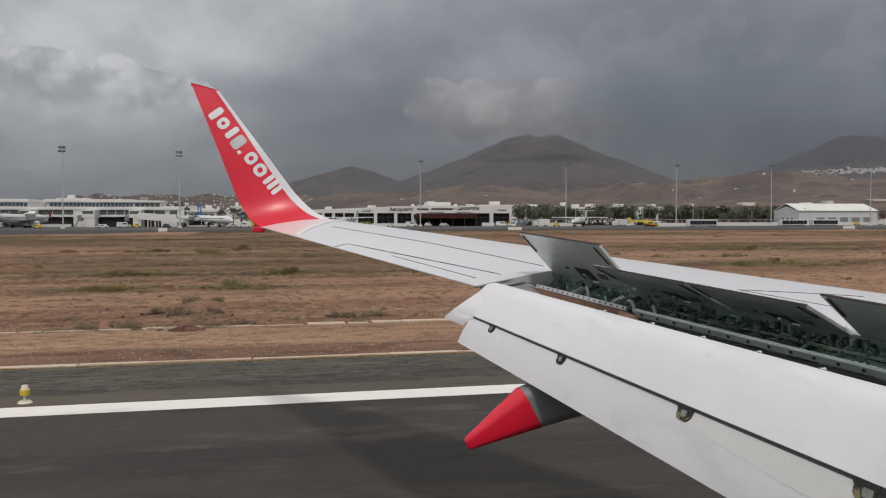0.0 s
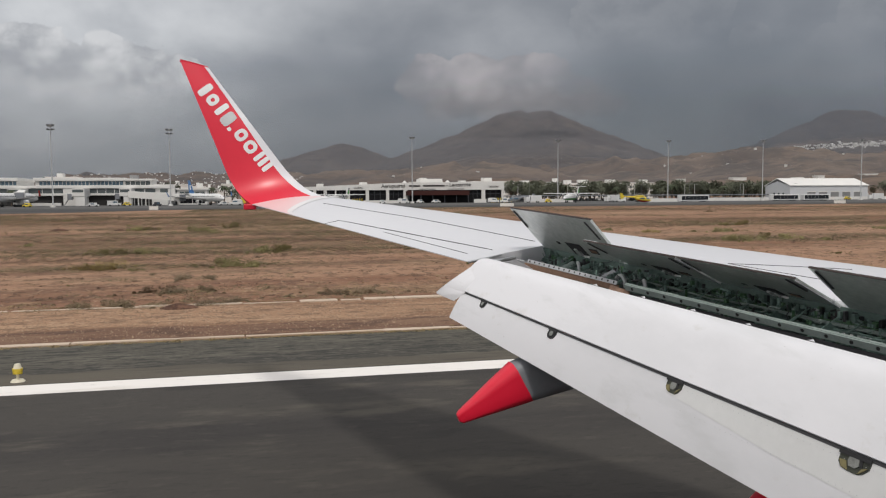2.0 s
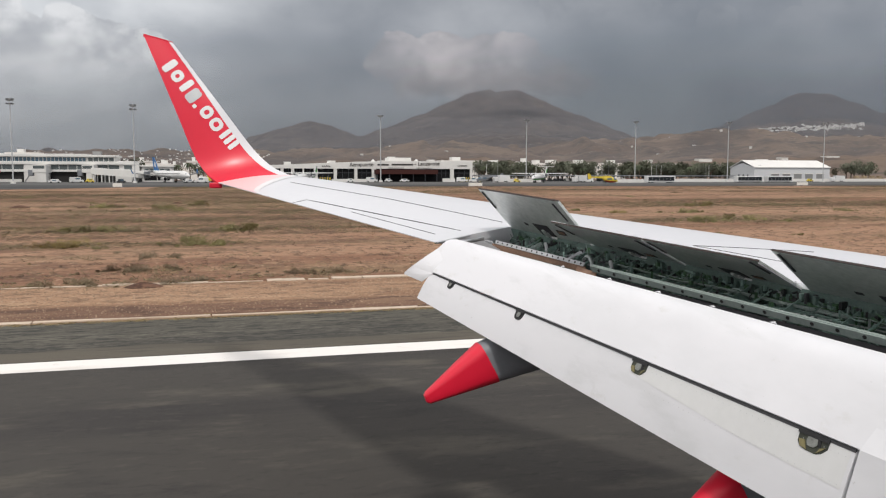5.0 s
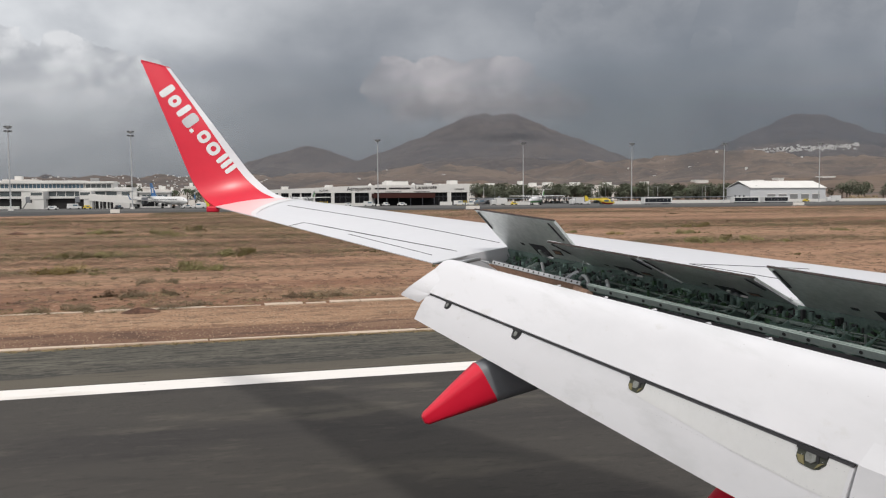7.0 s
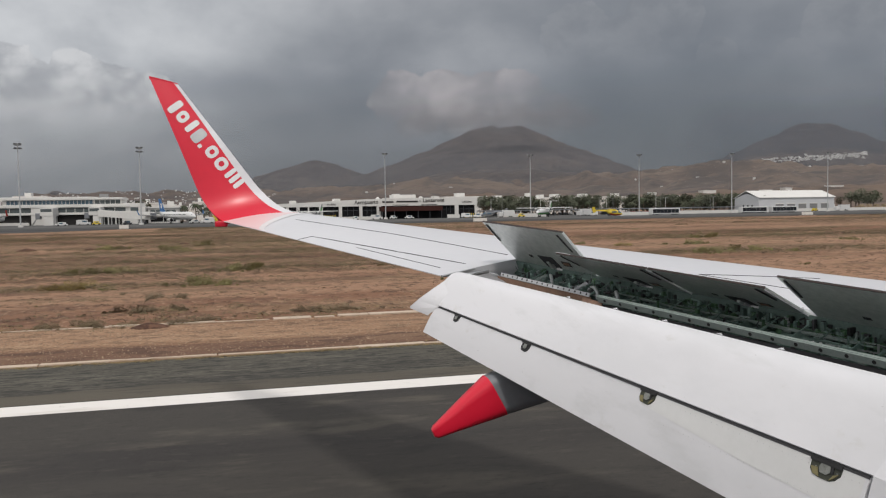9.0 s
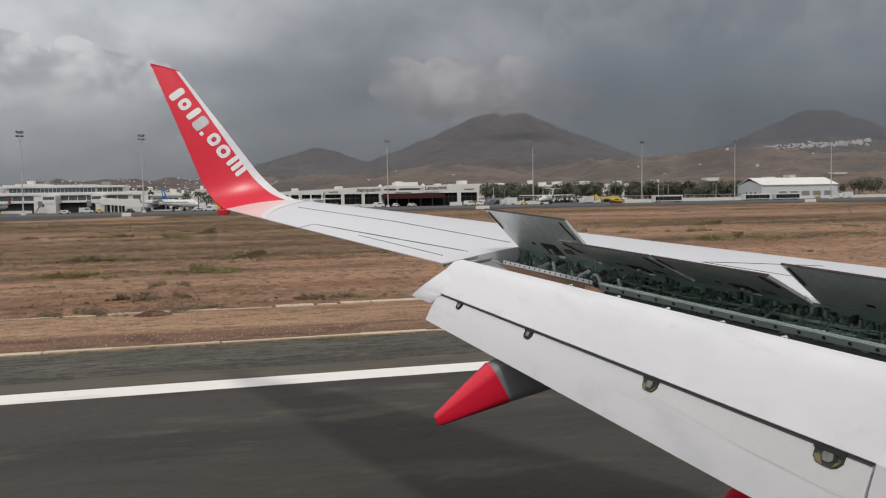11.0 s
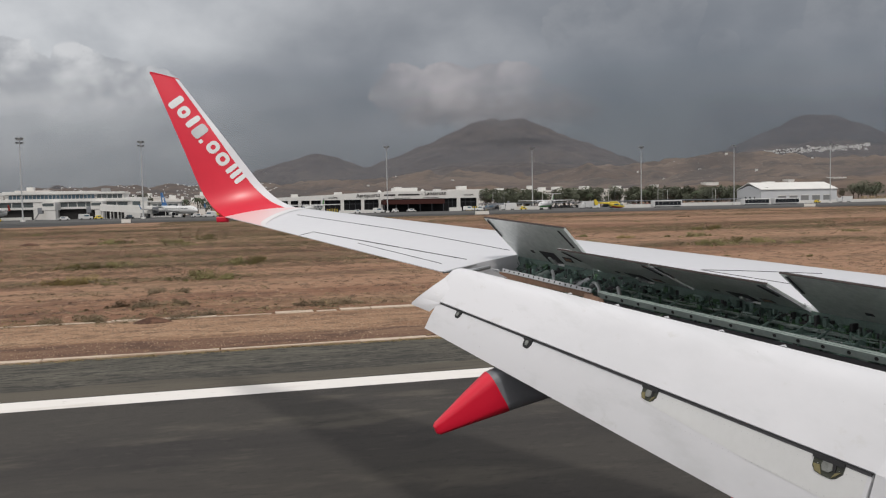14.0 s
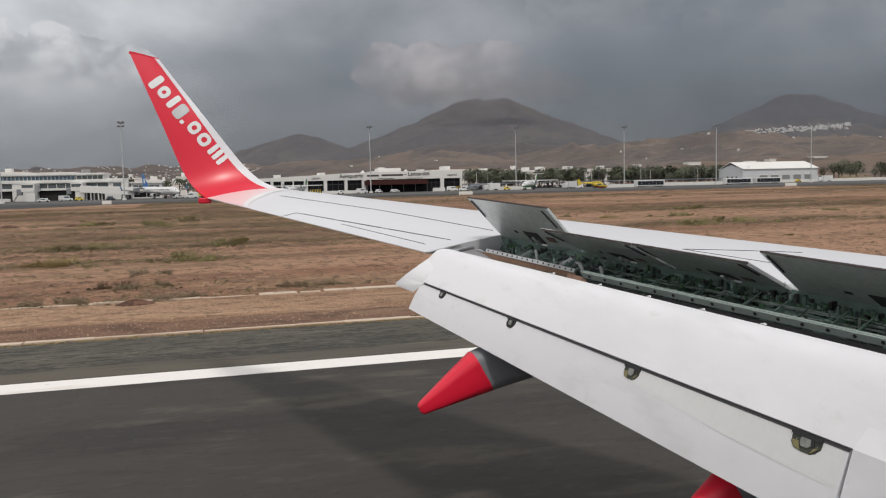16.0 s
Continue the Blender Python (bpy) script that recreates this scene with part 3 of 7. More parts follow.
for k in range(1300):
    y = rng.uniform(2.9, 8.45)
    t0 = 0.03 + 0.78 * rng.random() ** 1.25 if k % 2 else rng.uniform(0.0, 0.16)
    p = bay_row(y, t0 if y < 7.0 else t0 * 0.6, rng.uniform(-0.19, -0.035) - 0.05 * t0 if y < 7.0 else rng.uniform(-0.16, -0.05))
    kind = (0, 1, 3, 2, 3, 0, 1, 3)[k % 8]
    if y > 7.0 and k % 3 == 0:
        continue
    mt = rng.choice((BAYSHADED, BAY, BAYSHADED, BAY, GREENPART, BAYSHADED, SEAL, BAYSHADED, BAY, GREENPART, BEAM) if y < 7.0 else (BAY, BAYSHADED, BEAM, SEAL, GREYPAINT, BAYSHADED))
    s = rng.uniform(0.6, 1.3)
    if 6.1 < y < 6.75 and k % 3 == 0:
        mt = GREENPART
    if k % 97 == 5:
        mt = METAL
    if kind == 0:
        part("bracket", add_box(bmesh.new(), p.x - 0.008 * s, p.x + 0.012 * s, p.y - 0.004, p.y + 0.004, p.z - 0.04, p.z + rng.uniform(0.005, 0.03), 0.002), mt, airliner)
    elif kind == 1:
        q = p + Vector((rng.uniform(-0.03, 0.06), rng.uniform(-0.07, 0.07), rng.uniform(0.0, 0.02)))
        part("actuator", add_cyl(cyl(p, q, 0.009 * s, n=10), q, q + (q - p) * 0.5, 0.004, n=8), mt, airliner, smooth=True)
    elif kind in (2, 4):
        c = [p]
        g = Vector((rng.uniform(-0.05, 0.05), rng.uniform(-0.08, 0.08), rng.uniform(-0.02, 0.03)))
        for _ in range(5):
            g = g * 0.7 + Vector((rng.uniform(-0.02, 0.02), rng.uniform(-0.03, 0.03), rng.uniform(-0.02, 0.018)))
            c.append(c[-1] + g)
        part("hose", tube(c, 0.003 * s + 0.001), mt, airliner, smooth=True)
    else:
        part("valve", add_cyl(add_box(bmesh.new(), p.x - 0.010 * s, p.x + 0.010 * s, p.y - 0.016 * s, p.y + 0.016 * s, p.z - 0.02, p.z + 0.012, 0.003), p, p + Vector((0.01, 0.04, 0.012)), 0.006), mt, airliner)
for pts in (((7.42, 0.30, -0.10), (7.36, 0.34, -0.06), (7.30, 0.38, -0.05), (7.24, 0.42, -0.08), (7.20, 0.48, -0.12), (7.12, 0.52, -0.12), (7.02, 0.50, -0.11)),
            ((8.02, 0.18, -0.05), (7.95, 0.26, -0.07), (7.88, 0.36, -0.11), (7.84, 0.44, -0.15)), ((7.05, 0.36, -0.05), (6.98, 0.44, -0.09), (6.94, 0.56, -0.13))):
    part("air_duct", tube([bay_row(*p) for p in pts], 0.017, 10), LETTER2, airliner, "pale grey flexible duct", smooth=True)
for k, y in enumerate((8.12, 7.72, 7.56)):
    c = bay_row(y, 0.30, -0.12)
    part("actuator_housing", add_cyl(add_cyl(cyl(c + Vector((0.10, 0.02, 0.05)), c + Vector((-0.06, -0.02, -0.02)), 0.030, n=14), c + Vector((-0.06, -0.02, -0.02)), c + Vector((-0.16, -0.04, -0.05)), 0.016, n=10), c + Vector((0.02, -0.05, 0.02)), c + Vector((0.02, 0.05, 0.02)), 0.022, n=12), (BEAM, BAYSHADED, GREYPAINT)[k], airliner, smooth=True)
for k in range(260):        # hinge lugs, clips and pipe ends crowded on the spar wall
    y = rng.uniform(2.9, 8.55)
    p = bay_row(y, rng.uniform(0.03, 0.10), rng.uniform(-0.10, -0.012))
    mt = rng.choice((BAYSHADED, SEAL, BAY, BAYSHADED, GREENPART, BLACK))
    s = rng.uniform(0.7, 1.6)
    if k % 3:
        part("hinge_lug", add_box(bmesh.new(), p.x - 0.02, p.x + 0.01, p.y - 0.012 * s, p.y + 0.012 * s, p.z - 0.035 * s, p.z + 0.012, 0.003), mt, airliner)
    else:
        part("pipe_clip", cyl(p, p + Vector((-0.012, rng.uniform(-0.10, 0.10), rng.uniform(-0.03, 0.01))), 0.008 * s, n=8), mt, airliner, smooth=True)
# brown slab added in front of the gap between the two rear beams
part("gap_slab", slab([(3.255, 7.06, 3.262), (3.30, 6.76, 3.238), (3.262, 6.72, 3.185), (3.215, 7.02, 3.205)], 0.012), REDBROWN, airliner, "brown slab added at the gap between the beams")
# dark sheet added below the beam: its colour stands for the slot's shade
part("beam_slot_shade", slab([(3.285, 6.78, 3.232), (4.735, 2.6, 2.862), (4.735, 2.6, 2.74), (3.285, 6.78, 3.11)], 0.006), SEAL, airliner)


# ---------------------------------------------------------------- flaps
def f_front(y):
    return Vector((2.431 + 0.291 * (8.0 - y), y, 3.447 - 0.080 * (8.0 - y)))


def f_mid(y):
    return Vector((2.046 + 0.291 * (7.85 - y), y, 3.173 - 0.119 * (7.85 - y)))


def f_aft(y):
    return Vector((1.915 + 0.291 * (7.85 - y), y, 2.908 - 0.167 * (7.85 - y)))


def main_flap_rib(y):
    a, b = f_front(y), f_mid(y)
    d = b - a
    out = Vector((d.z, 0, -d.x)).normalized()
    if out.z < 0:
        out = -out
    pts = []
    for k in range(11):
        t = k / 10
        bulge = 1 - (1 - t / 0.32) ** 2 if t < 0.32 else 1 - ((t - 0.32) / 0.68) ** 1.25
        pts.append(a + d * t + out * (0.058 + 0.035 * max(0, y - 7)) * bulge)
    pts.append(b - out * 0.012)
    pts += [a + d * 0.6 - out * 0.05, a + d * 0.25 - out * 0.10, a - out * 0.09 + Vector((0.06, 0, -0.02)), a - out * 0.03 + Vector((0.06, 0, 0.0))]
    return pts


YS = [8.0, 7.2, 6.4, 5.6, 4.8, 4.0, 3.32]
flap = part("main_flap", loft([main_flap_rib(y) for y in YS]), FLAP, airliner, "lowered light grey main flap", smooth=True)
# the outer end of the main flap runs on aft past the aft flap
o, q = main_flap_rib(8.0), main_flap_rib(7.80)
tip_a, tip_b = Vector((1.825, 8.0, 3.146)), Vector((1.984, 7.93, 3.076))
ear_top = [[o[5], o[7] + Vector((-0.05, 0, 0.0)), o[7] * 0.35 + tip_a * 0.65 + Vector((-0.01, 0, 0.012)), tip_a], [q[5], q[7], q[10], tip_b]]
part("flap_end", loft([ear_top[0] + [p - Vector((0, 0, 0.02)) for p in ear_top[0][::-1]], ear_top[1] + [p - Vector((0, 0, 0.02)) for p in ear_top[1][::-1]]]), FLAP, flap, smooth=True)


def aft_rib(y):
    a, b = f_mid(y) + Vector((0.008, 0, -0.022)), f_aft(y)
    d = b - a
    out = Vector((d.z, 0, -d.x)).normalized()
    if out.x > 0:
        out = -out
    pts = [a + d * (k / 8) + out * 0.008 * math.sin(math.pi * k / 8) for k in range(9)]
    return pts + [b - out * 0.01, a + d * 0.5 - out * 0.05, a + d * 0.1 - out * 0.09, a - out * 0.05]


YA = [7.85, 7.0, 6.2, 5.4, 4.6, 4.0, 3.60]
aft = part("aft_flap", loft([aft_rib(y) for y in YA]), FLAP, airliner, "lowered light grey aft flap", smooth=True)


def aft_out(y):
    d = f_aft(y) - f_mid(y)
    out = Vector((d.z, 0, -d.x)).normalized()
    return -out if out.x > 0 else out


def aft_point(y, t, off=0.0):
    a, b = f_mid(y) + Vector((0.008, 0, -0.022)), f_aft(y)
    d = b - a
    out = Vector((d.z, 0, -d.x)).normalized()
    if out.x > 0:
        out = -out
    return a + d * t + out * (0.008 * math.sin(math.pi * t) + off)


# unpainted inner strip with rivet rows, and a dark strip painting the slot's shade
strip = part("unpainted_strip", loft([[aft_point(y, t * k, 0.0015) for t in (0.0, 0.3, 0.7, 1.0)] for y, k in ((5.15, 0.265), (4.8, 0.34), (4.3, 0.44), (3.9, 0.475), (3.62, 0.48))], closed=False), CREAM, aft, "cream unpainted skin with rivet rows", smooth=True)
# dark strip: the shade under the main flap's edge, put in as colour
part("flap_slot_shade", loft([[aft_point(y, t, o) for t, o in ((-0.08, 0.0), (0.02, 0.004), (0.02, 0.0), (-0.08, -0.01))] for y in YA]), SEAL, aft)
bm = bmesh.new()
for row in (0.10, 0.44):
    for k in range(34):
        y = 5.0 - 1.36 * k / 33
        p = aft_point(y, row, 0.004)
        add_cyl(bm, p, p + Vector((-0.001, 0, 0.0005)), 0.0025, n=6)
tagged(part("rivet_strip", bm, LETTER2, aft), kind="stuff")

# fitting grey is toned down for the shade inside the pockets
GREYMETAL = material("shaded_fitting", (0.27, 0.28, 0.265), 0.45, second=(0.13, 0.135, 0.125), scale=14.0, contrast=1.0)
OLIVE = material("pocket_primer", (0.060, 0.066, 0.045), 0.6, second=(0.025, 0.028, 0.022), scale=14.0, contrast=1.0)
# hinge fittings seen in pockets of the aft flap
for y, big in ((7.46, 0.62), (6.44, 0.74), (5.115, 0.98), (3.825, 1.30)):
    w = 0.066 * big
    d = 0.24 if big < 1.2 else 0.225
    outline = ((1.10, -0.02), (-1.0, -0.02), (-0.97, 0.55), (-0.66, 0.86), (-0.35, 1.0), (0.30, 1.0), (0.80, 0.92), (1.05, 0.66))
    pocket = part("hinge_pocket", slab([aft_point(y + w * u, d * t, 0.004) for u, t in outline], 0.02, aft_out(y)), OLIVE if big > 0.9 else BLACK, aft, "dark hinge pocket with grey fitting")

    def fitting(name, quad, off, mat):
        part(name, slab([aft_point(y + w * u, d * t, off) for u, t in quad], 0.006, aft_out(y)), mat, pocket)

    fitting("hinge_arm", ((0.36, 0.16), (-0.24, 0.10), (-0.34, 0.54), (-0.12, 0.72), (0.30, 0.70), (0.42, 0.45)), 0.012, GREYMETAL)
    fitting("arm_edge", ((-0.24, 0.10), (-0.46, 0.08), (-0.54, 0.58), (-0.34, 0.54)), 0.009, BLACK)
    if big > 0.9:
        fitting("hinge_lug", ((0.98, 0.52), (0.58, 0.48), (0.34, 0.94), (0.78, 0.88)), 0.009, YELLOWPRIMER)
        fitting("hinge_lug", ((-0.52, 0.62), (-0.86, 0.48), (-0.62, 0.74), (-0.34, 0.95)), 0.009, YELLOWPRIMER)
    # black band: the main flap's shadow on the pocket top, painted on
    fitting("upper_shade_band", ((1.13, -0.03), (-1.02, -0.03), (-1.0, 0.20), (1.1, 0.20)), 0.013, BLACK)

# seal tabs along the main flap's front
for y in (6.55, 6.0, 5.5, 5.02, 4.55):
    p = f_front(y) + Vector((0.0, 0, 0.004))
    part("seal_tab", slab([p, p + Vector((0.018, -0.05, -0.004)), p + Vector((0.018, -0.035, 0.010))], 0.004), WHITE, flap)

# inboard flap beyond the gap
rib_in = []
for y in (3.56, 2.6, 1.6, 0.6):
    a, b = f_mid(y) + Vector((-0.020, 0, 0.005)), f_aft(y) + Vector((-0.045, 0, -0.03))
    g = f_mid(y).lerp(f_front(y), 0.22) + Vector((-0.012, 0, 0.022))
    rib_in.append([g, a, b, b + Vector((0.035, 0, 0.0)), a + Vector((0.07, 0, -0.02)), g + Vector((0.06, 0, -0.06))])
part("inboard_flap", loft(rib_in), FLAP, airliner, "lowered light grey inboard flap")


EYE = Vector((0, 0, 4.1))


def fairing(shift):
    """A drooped flap-track fairing: grey body and red tail cone."""
    s = Vector(shift)

    def ring(cx, cz, hw, hh, tilt, n=20):
        pts = []
        ct, st = math.cos(radians(tilt)), math.sin(radians(tilt))
        for k in range(n):
            a = 2 * math.pi * k / n
            u, v = math.cos(a), math.sin(a)
            e = 0.62
            u, v = math.copysign(abs(u) ** e, u) * hw * (1.0 if v < 0 else 0.86), math.copysign(abs(v) ** e, v) * hh
            pts.append(s + EYE + (Vector((cx - st * v, 6.2 + u, cz + ct * v)) - EYE) * 1.097)
        return pts

    body = part("flap_fairing", loft([ring(2.085, 2.625, 0.135, 0.172, 27), ring(2.25, 2.675, 0.145, 0.185, 27), ring(2.6, 2.76, 0.14, 0.19, 20), ring(3.2, 2.84, 0.12, 0.16, 10), ring(3.9, 2.92, 0.05, 0.08, 0)]), GREYPAINT, airliner, "grey flap track fairing with red tail cone", smooth=True)
    part("tail_cone", loft([ring(1.578, 2.362, 0.035, 0.030, 22), ring(1.60, 2.372, 0.055, 0.050, 22), ring(1.70, 2.425, 0.075, 0.075, 24), ring(1.88, 2.52, 0.106, 0.123, 26), ring(2.087, 2.626, 0.139, 0.176, 27)]), RED, body, "glossy red tail cone", smooth=True)


fairing((0, 0, 0))
fairing((0.919, -2.300, -0.412))

# ---------------------------------------------------------------- hull round the camera, with its window opening, and wheels
HULL_Y, HULL_Z, HULL_R = -1.65, 3.72, 1.88
bm = bmesh.new()
xs = [-19, -16.5, -13, -9, -5, -2, -0.22, 0.42, 2, 5, 9, 12, 15, 17.5, 19, 19.8]
size = [0.12, 0.35, 0.68, 0.94, 1, 1, 1, 1, 1, 1, 1, 1, 0.98, 0.8, 0.5, 0.08]
rise = [1.5, 1.1, 0.55, 0.1, 0, 0, 0, 0, 0, 0, 0, 0, -0.05, -0.2, -0.4, -0.55]
angs = [math.radians(a) for a in (3.8, 21.0, 33, 45, 57, 70, 82, 95, 108, 120, 135, 150, 165, 180, 195, 210, 225, 240, 255, 270, 285, 300, 315, 330, 345, 355)]
grid = [[bm.verts.new((x, HULL_Y + HULL_R * math.cos(a) * k, HULL_Z + HULL_R * math.sin(a) * k + dz)) for a in angs] for x, k, dz in zip(xs, size, rise)]
for i in range(len(xs) - 1):
    for j in range(len(angs)):
        if xs[i] == -0.22 and j == 0:
            continue
        bm.faces.new((grid[i][j], grid[i][(j + 1) % len(angs)], grid[i + 1][(j + 1) % len(angs)], grid[i + 1][j]))
bm.faces.new(grid[0])
bm.faces.new(grid[-1])
part("hull", bm, WHITE, airliner, "plain white cabin hull with a window opening", smooth=True)
for sx, yy in ((2.6, 1.2), (2.6, -4.5), (12.5, -1.65)):
    part("wheel_leg", cyl((sx, yy, 2.6), (sx, yy, 0.5), 0.09), METAL, airliner)
    part("wheel", cyl((sx, yy - 0.35, 0.52), (sx, yy + 0.35, 0.52), 0.52, n=24), BLACK, airliner)


# ---------------------------------------------------------------- ground, runway, taxiway
DIRT = layered("dirt", (0.325, 0.192, 0.122), [
    ((0.196, 0.098, 0.060), 0.030, (0.35, 1.6, 1), 0.46, 0.58, 0.9),
    ((0.350, 0.222, 0.137), 0.045, (0.30, 1.5, 1), 0.52, 0.62, 0.85),
    ((0.182, 0.118, 0.070), 0.050, (0.20, 1.5, 1), 0.50, 0.58, 0.6),
    ((0.135, 0.095, 0.054), 0.13, (0.20, 1.2, 1), 0.54, 0.61, 0.55),
    ((0.138, 0.076, 0.050), 0.5, (0.30, 0.8, 1), 0.53, 0.62, 0.6),
    ((0.353, 0.230, 0.147), 1.1, (0.7, 0.5, 1), 0.56, 0.68, 0.6),
    ((0.122, 0.075, 0.050), 2.4, (0.7, 0.36, 1), 0.53, 0.61, 0.65),
    ((0.407, 0.275, 0.182), 5.0, (1.0, 0.3, 1), 0.57, 0.66, 0.6),
    ((0.105, 0.066, 0.044), 11.0, (1.0, 0.4, 1), 0.59, 0.68, 0.45)], 0.95, 0.24, 2.2)
VERGE = layered("verge_gravel", (0.325, 0.200, 0.124), [
    ((0.215, 0.118, 0.072), 0.16, (0.20, 1.8, 1), 0.46, 0.60, 0.85),
    ((0.42, 0.278, 0.178), 0.5, (0.35, 1.4, 1), 0.52, 0.66, 0.6),
    ((0.123, 0.073, 0.048), 2.2, (0.5, 0.9, 1), 0.51, 0.61, 0.7),
    ((0.100, 0.060, 0.042), 9.0, (1.0, 0.6, 1), 0.55, 0.64, 0.7),
    ((0.471, 0.333, 0.223), 7.0, (1.0, 0.6, 1), 0.55, 0.66, 0.6)], 0.95, 0.06, 7.0)
DARK_VERGE = layered("dark_verge_soil", (0.165, 0.094, 0.062), [
    ((0.240, 0.148, 0.096), 0.4, (0.25, 1.3, 1), 0.50, 0.64, 0.7),
    ((0.098, 0.056, 0.040), 1.6, (0.4, 1.0, 1), 0.50, 0.62, 0.8),
    ((0.30, 0.20, 0.135), 9.0, (1.0, 0.6, 1), 0.58, 0.66, 0.6),
    ((0.05, 0.032, 0.025), 12.0, (1.0, 0.6, 1), 0.56, 0.66, 0.6)], 0.95, 0.06, 8.0)
ASPHALT = layered("asphalt", (0.058, 0.053, 0.048), [
    ((0.112, 0.101, 0.083), 0.20, (0.45, 1.2, 1), 0.55, 0.64, 0.6),
    ((0.036, 0.033, 0.033), 0.30, (0.10, 1.0, 1), 0.46, 0.62, 0.65),
    ((0.132, 0.118, 0.095), 0.5, (0.45, 1.3, 1), 0.57, 0.68, 0.45),
    ((0.030, 0.028, 0.028), 1.0, (0.5, 1.3, 1), 0.53, 0.70, 0.45),
    ((0.092, 0.083, 0.071), 4.0, (0.6, 1.2, 1), 0.56, 0.68, 0.35),
    ((0.028, 0.026, 0.026), 7.0, (0.6, 1.4, 1), 0.56, 0.66, 0.4),
    ((0.150, 0.138, 0.115), 30.0, (0.6, 1, 1), 0.66, 0.74, 0.5)], 0.88, 0.006, 60.0)
SHOULDER = layered("shoulder_asphalt", (0.090, 0.083, 0.068), [
    ((0.050, 0.047, 0.042), 0.16, (0.25, 1.4, 1), 0.46, 0.60, 0.8),
    ((0.128, 0.117, 0.096), 0.8, (0.20, 1.7, 1), 0.53, 0.62, 0.7),
    ((0.030, 0.030, 0.028), 3.0, (0.42, 1.7, 1), 0.52, 0.58, 0.8),
    ((0.150, 0.138, 0.115), 6.0, (0.40, 1.7, 1), 0.56, 0.62, 0.6),
    ((0.030, 0.029, 0.027), 11.0, (0.5, 1.4, 1), 0.55, 0.61, 0.65),
    ((0.172, 0.158, 0.132), 9.0, (0.35, 1.4, 1), 0.59, 0.67, 0.5)], 0.9, 0.008, 40.0)
SCOURED = layered("scoured_asphalt", (0.108, 0.095, 0.076), [
    ((0.080, 0.072, 0.060), 0.3, (0.20, 1.5, 1), 0.48, 0.62, 0.7),
    ((0.055, 0.050, 0.043), 2.4, (0.30, 1.6, 1), 0.56, 0.64, 0.5),
    ((0.140, 0.126, 0.103), 8.0, (0.4, 1.3, 1), 0.57, 0.67, 0.4)], 0.9, 0.006, 50.0)
LINE = layered("line_paint", (0.80, 0.77, 0.74), [
    ((0.60, 0.56, 0.51), 1.2, (0.2, 1, 1), 0.52, 0.70, 0.6),
    ((0.30, 0.28, 0.25), 9.0, (0.3, 1, 1), 0.62, 0.74, 0.6)], 0.7)
YELLOW_LINE = layered("yellow_line_paint", (0.72, 0.60, 0.30), [((0.52, 0.42, 0.2), 2.0, (0.3, 1, 1), 0.5, 0.7, 0.6)], 0.7)
CREAM_LINE = layered("cream_bar_paint", (0.78, 0.71, 0.48), [((0.6, 0.53, 0.33), 0.9, (1, 0.4, 1), 0.5, 0.7, 0.6), ((0.4, 0.35, 0.2), 8.0, (0.3, 1, 1), 0.62, 0.74, 0.5)], 0.7)
GREEN_BAND = layered("green_shoulder_paint", (0.10, 0.27, 0.10), [((0.07, 0.2, 0.075), 0.7, (0.2, 1, 1), 0.45, 0.65, 0.7), ((0.03, 0.05, 0.03), 8.0, (0.3, 1, 1), 0.62, 0.74, 0.6)], 0.85)
KERB = layered("concrete_kerb", (0.55, 0.445, 0.355), [((0.40, 0.30, 0.225), 0.9, (0.5, 1, 1), 0.48, 0.66, 0.8), ((0.6, 0.53, 0.45), 3.0, (0.5, 1, 1), 0.55, 0.7, 0.6)], 0.9, 0.01, 20.0)
TAXI = layered("taxiway_asphalt", (0.060, 0.059, 0.059), [((0.038, 0.038, 0.039), 0.05, (0.15, 1, 1), 0.45, 0.6, 0.8), ((0.085, 0.082, 0.08), 0.12, (0.1, 1.5, 1), 0.55, 0.7, 0.5)], 0.9)
APRON = layered("apron_concrete", (0.105, 0.103, 0.10), [((0.07, 0.07, 0.07), 0.06, (0.2, 1, 1), 0.45, 0.6, 0.7)], 0.9)


def sheet(name, x0, x1, y0, y1, z, mat, label, nx=1, ny=1):
    bm = bmesh.new()
    rows = [[(x0 + (x1 - x0) * i / nx, y0 + (y1 - y0) * j / ny, z) for i in range(nx + 1)] for j in range(ny + 1)]
    loft(rows, closed=False, bm=bm)
    for f in bm.faces:
        f.normal_update()
    me = bpy.data.meshes.new(name)
    bm.to_mesh(me)
    bm.free()
    me.materials.append(mat)
    return tagged(new(name, me), label, "ground", kind="structure")


def field_z(x, y):
    """The dirt field swells gently between runway and taxiway."""
    if y < 34 or y > 248:
        return 0.0
    e = min(1, (y - 34) / 25, (248 - y) / 30)
    if y > 185 and x < -12:
        e *= max(0.0, 1 - (y - 185) / 12)
    return e * (0.32 * noise.fractal(Vector((x * 0.02, y * 0.035, 3.1)), 1.0, 2.0, 4) + 0.05)


bm = bmesh.new()
ys = [-4900, -1500, -300, -40, -30, 24.6, 34] + [34 + 3.1 * k for k in range(1, 70)] + [252, 300, 420, 700, 1500, 4900]
xs = [-4900, -1800, -800, -420] + [-300 + 6 * k for k in range(0, 121)] + [600, 1000, 2200, 4900]
loft([[(x, y, field_z(x, y) - 0.012) for x in xs] for y in ys], closed=False, bm=bm)
ground = part("ground", bm, DIRT, None, smooth=True)
tagged(ground, "bare reddish-brown dirt field with dry patches", "ground", kind="structure")

tagged(part("runway", box(-900, 900, -24.4, 20.2, -0.20, 0.0), ASPHALT), "dark grey asphalt runway with rubber streaks", "runway", kind="structure")
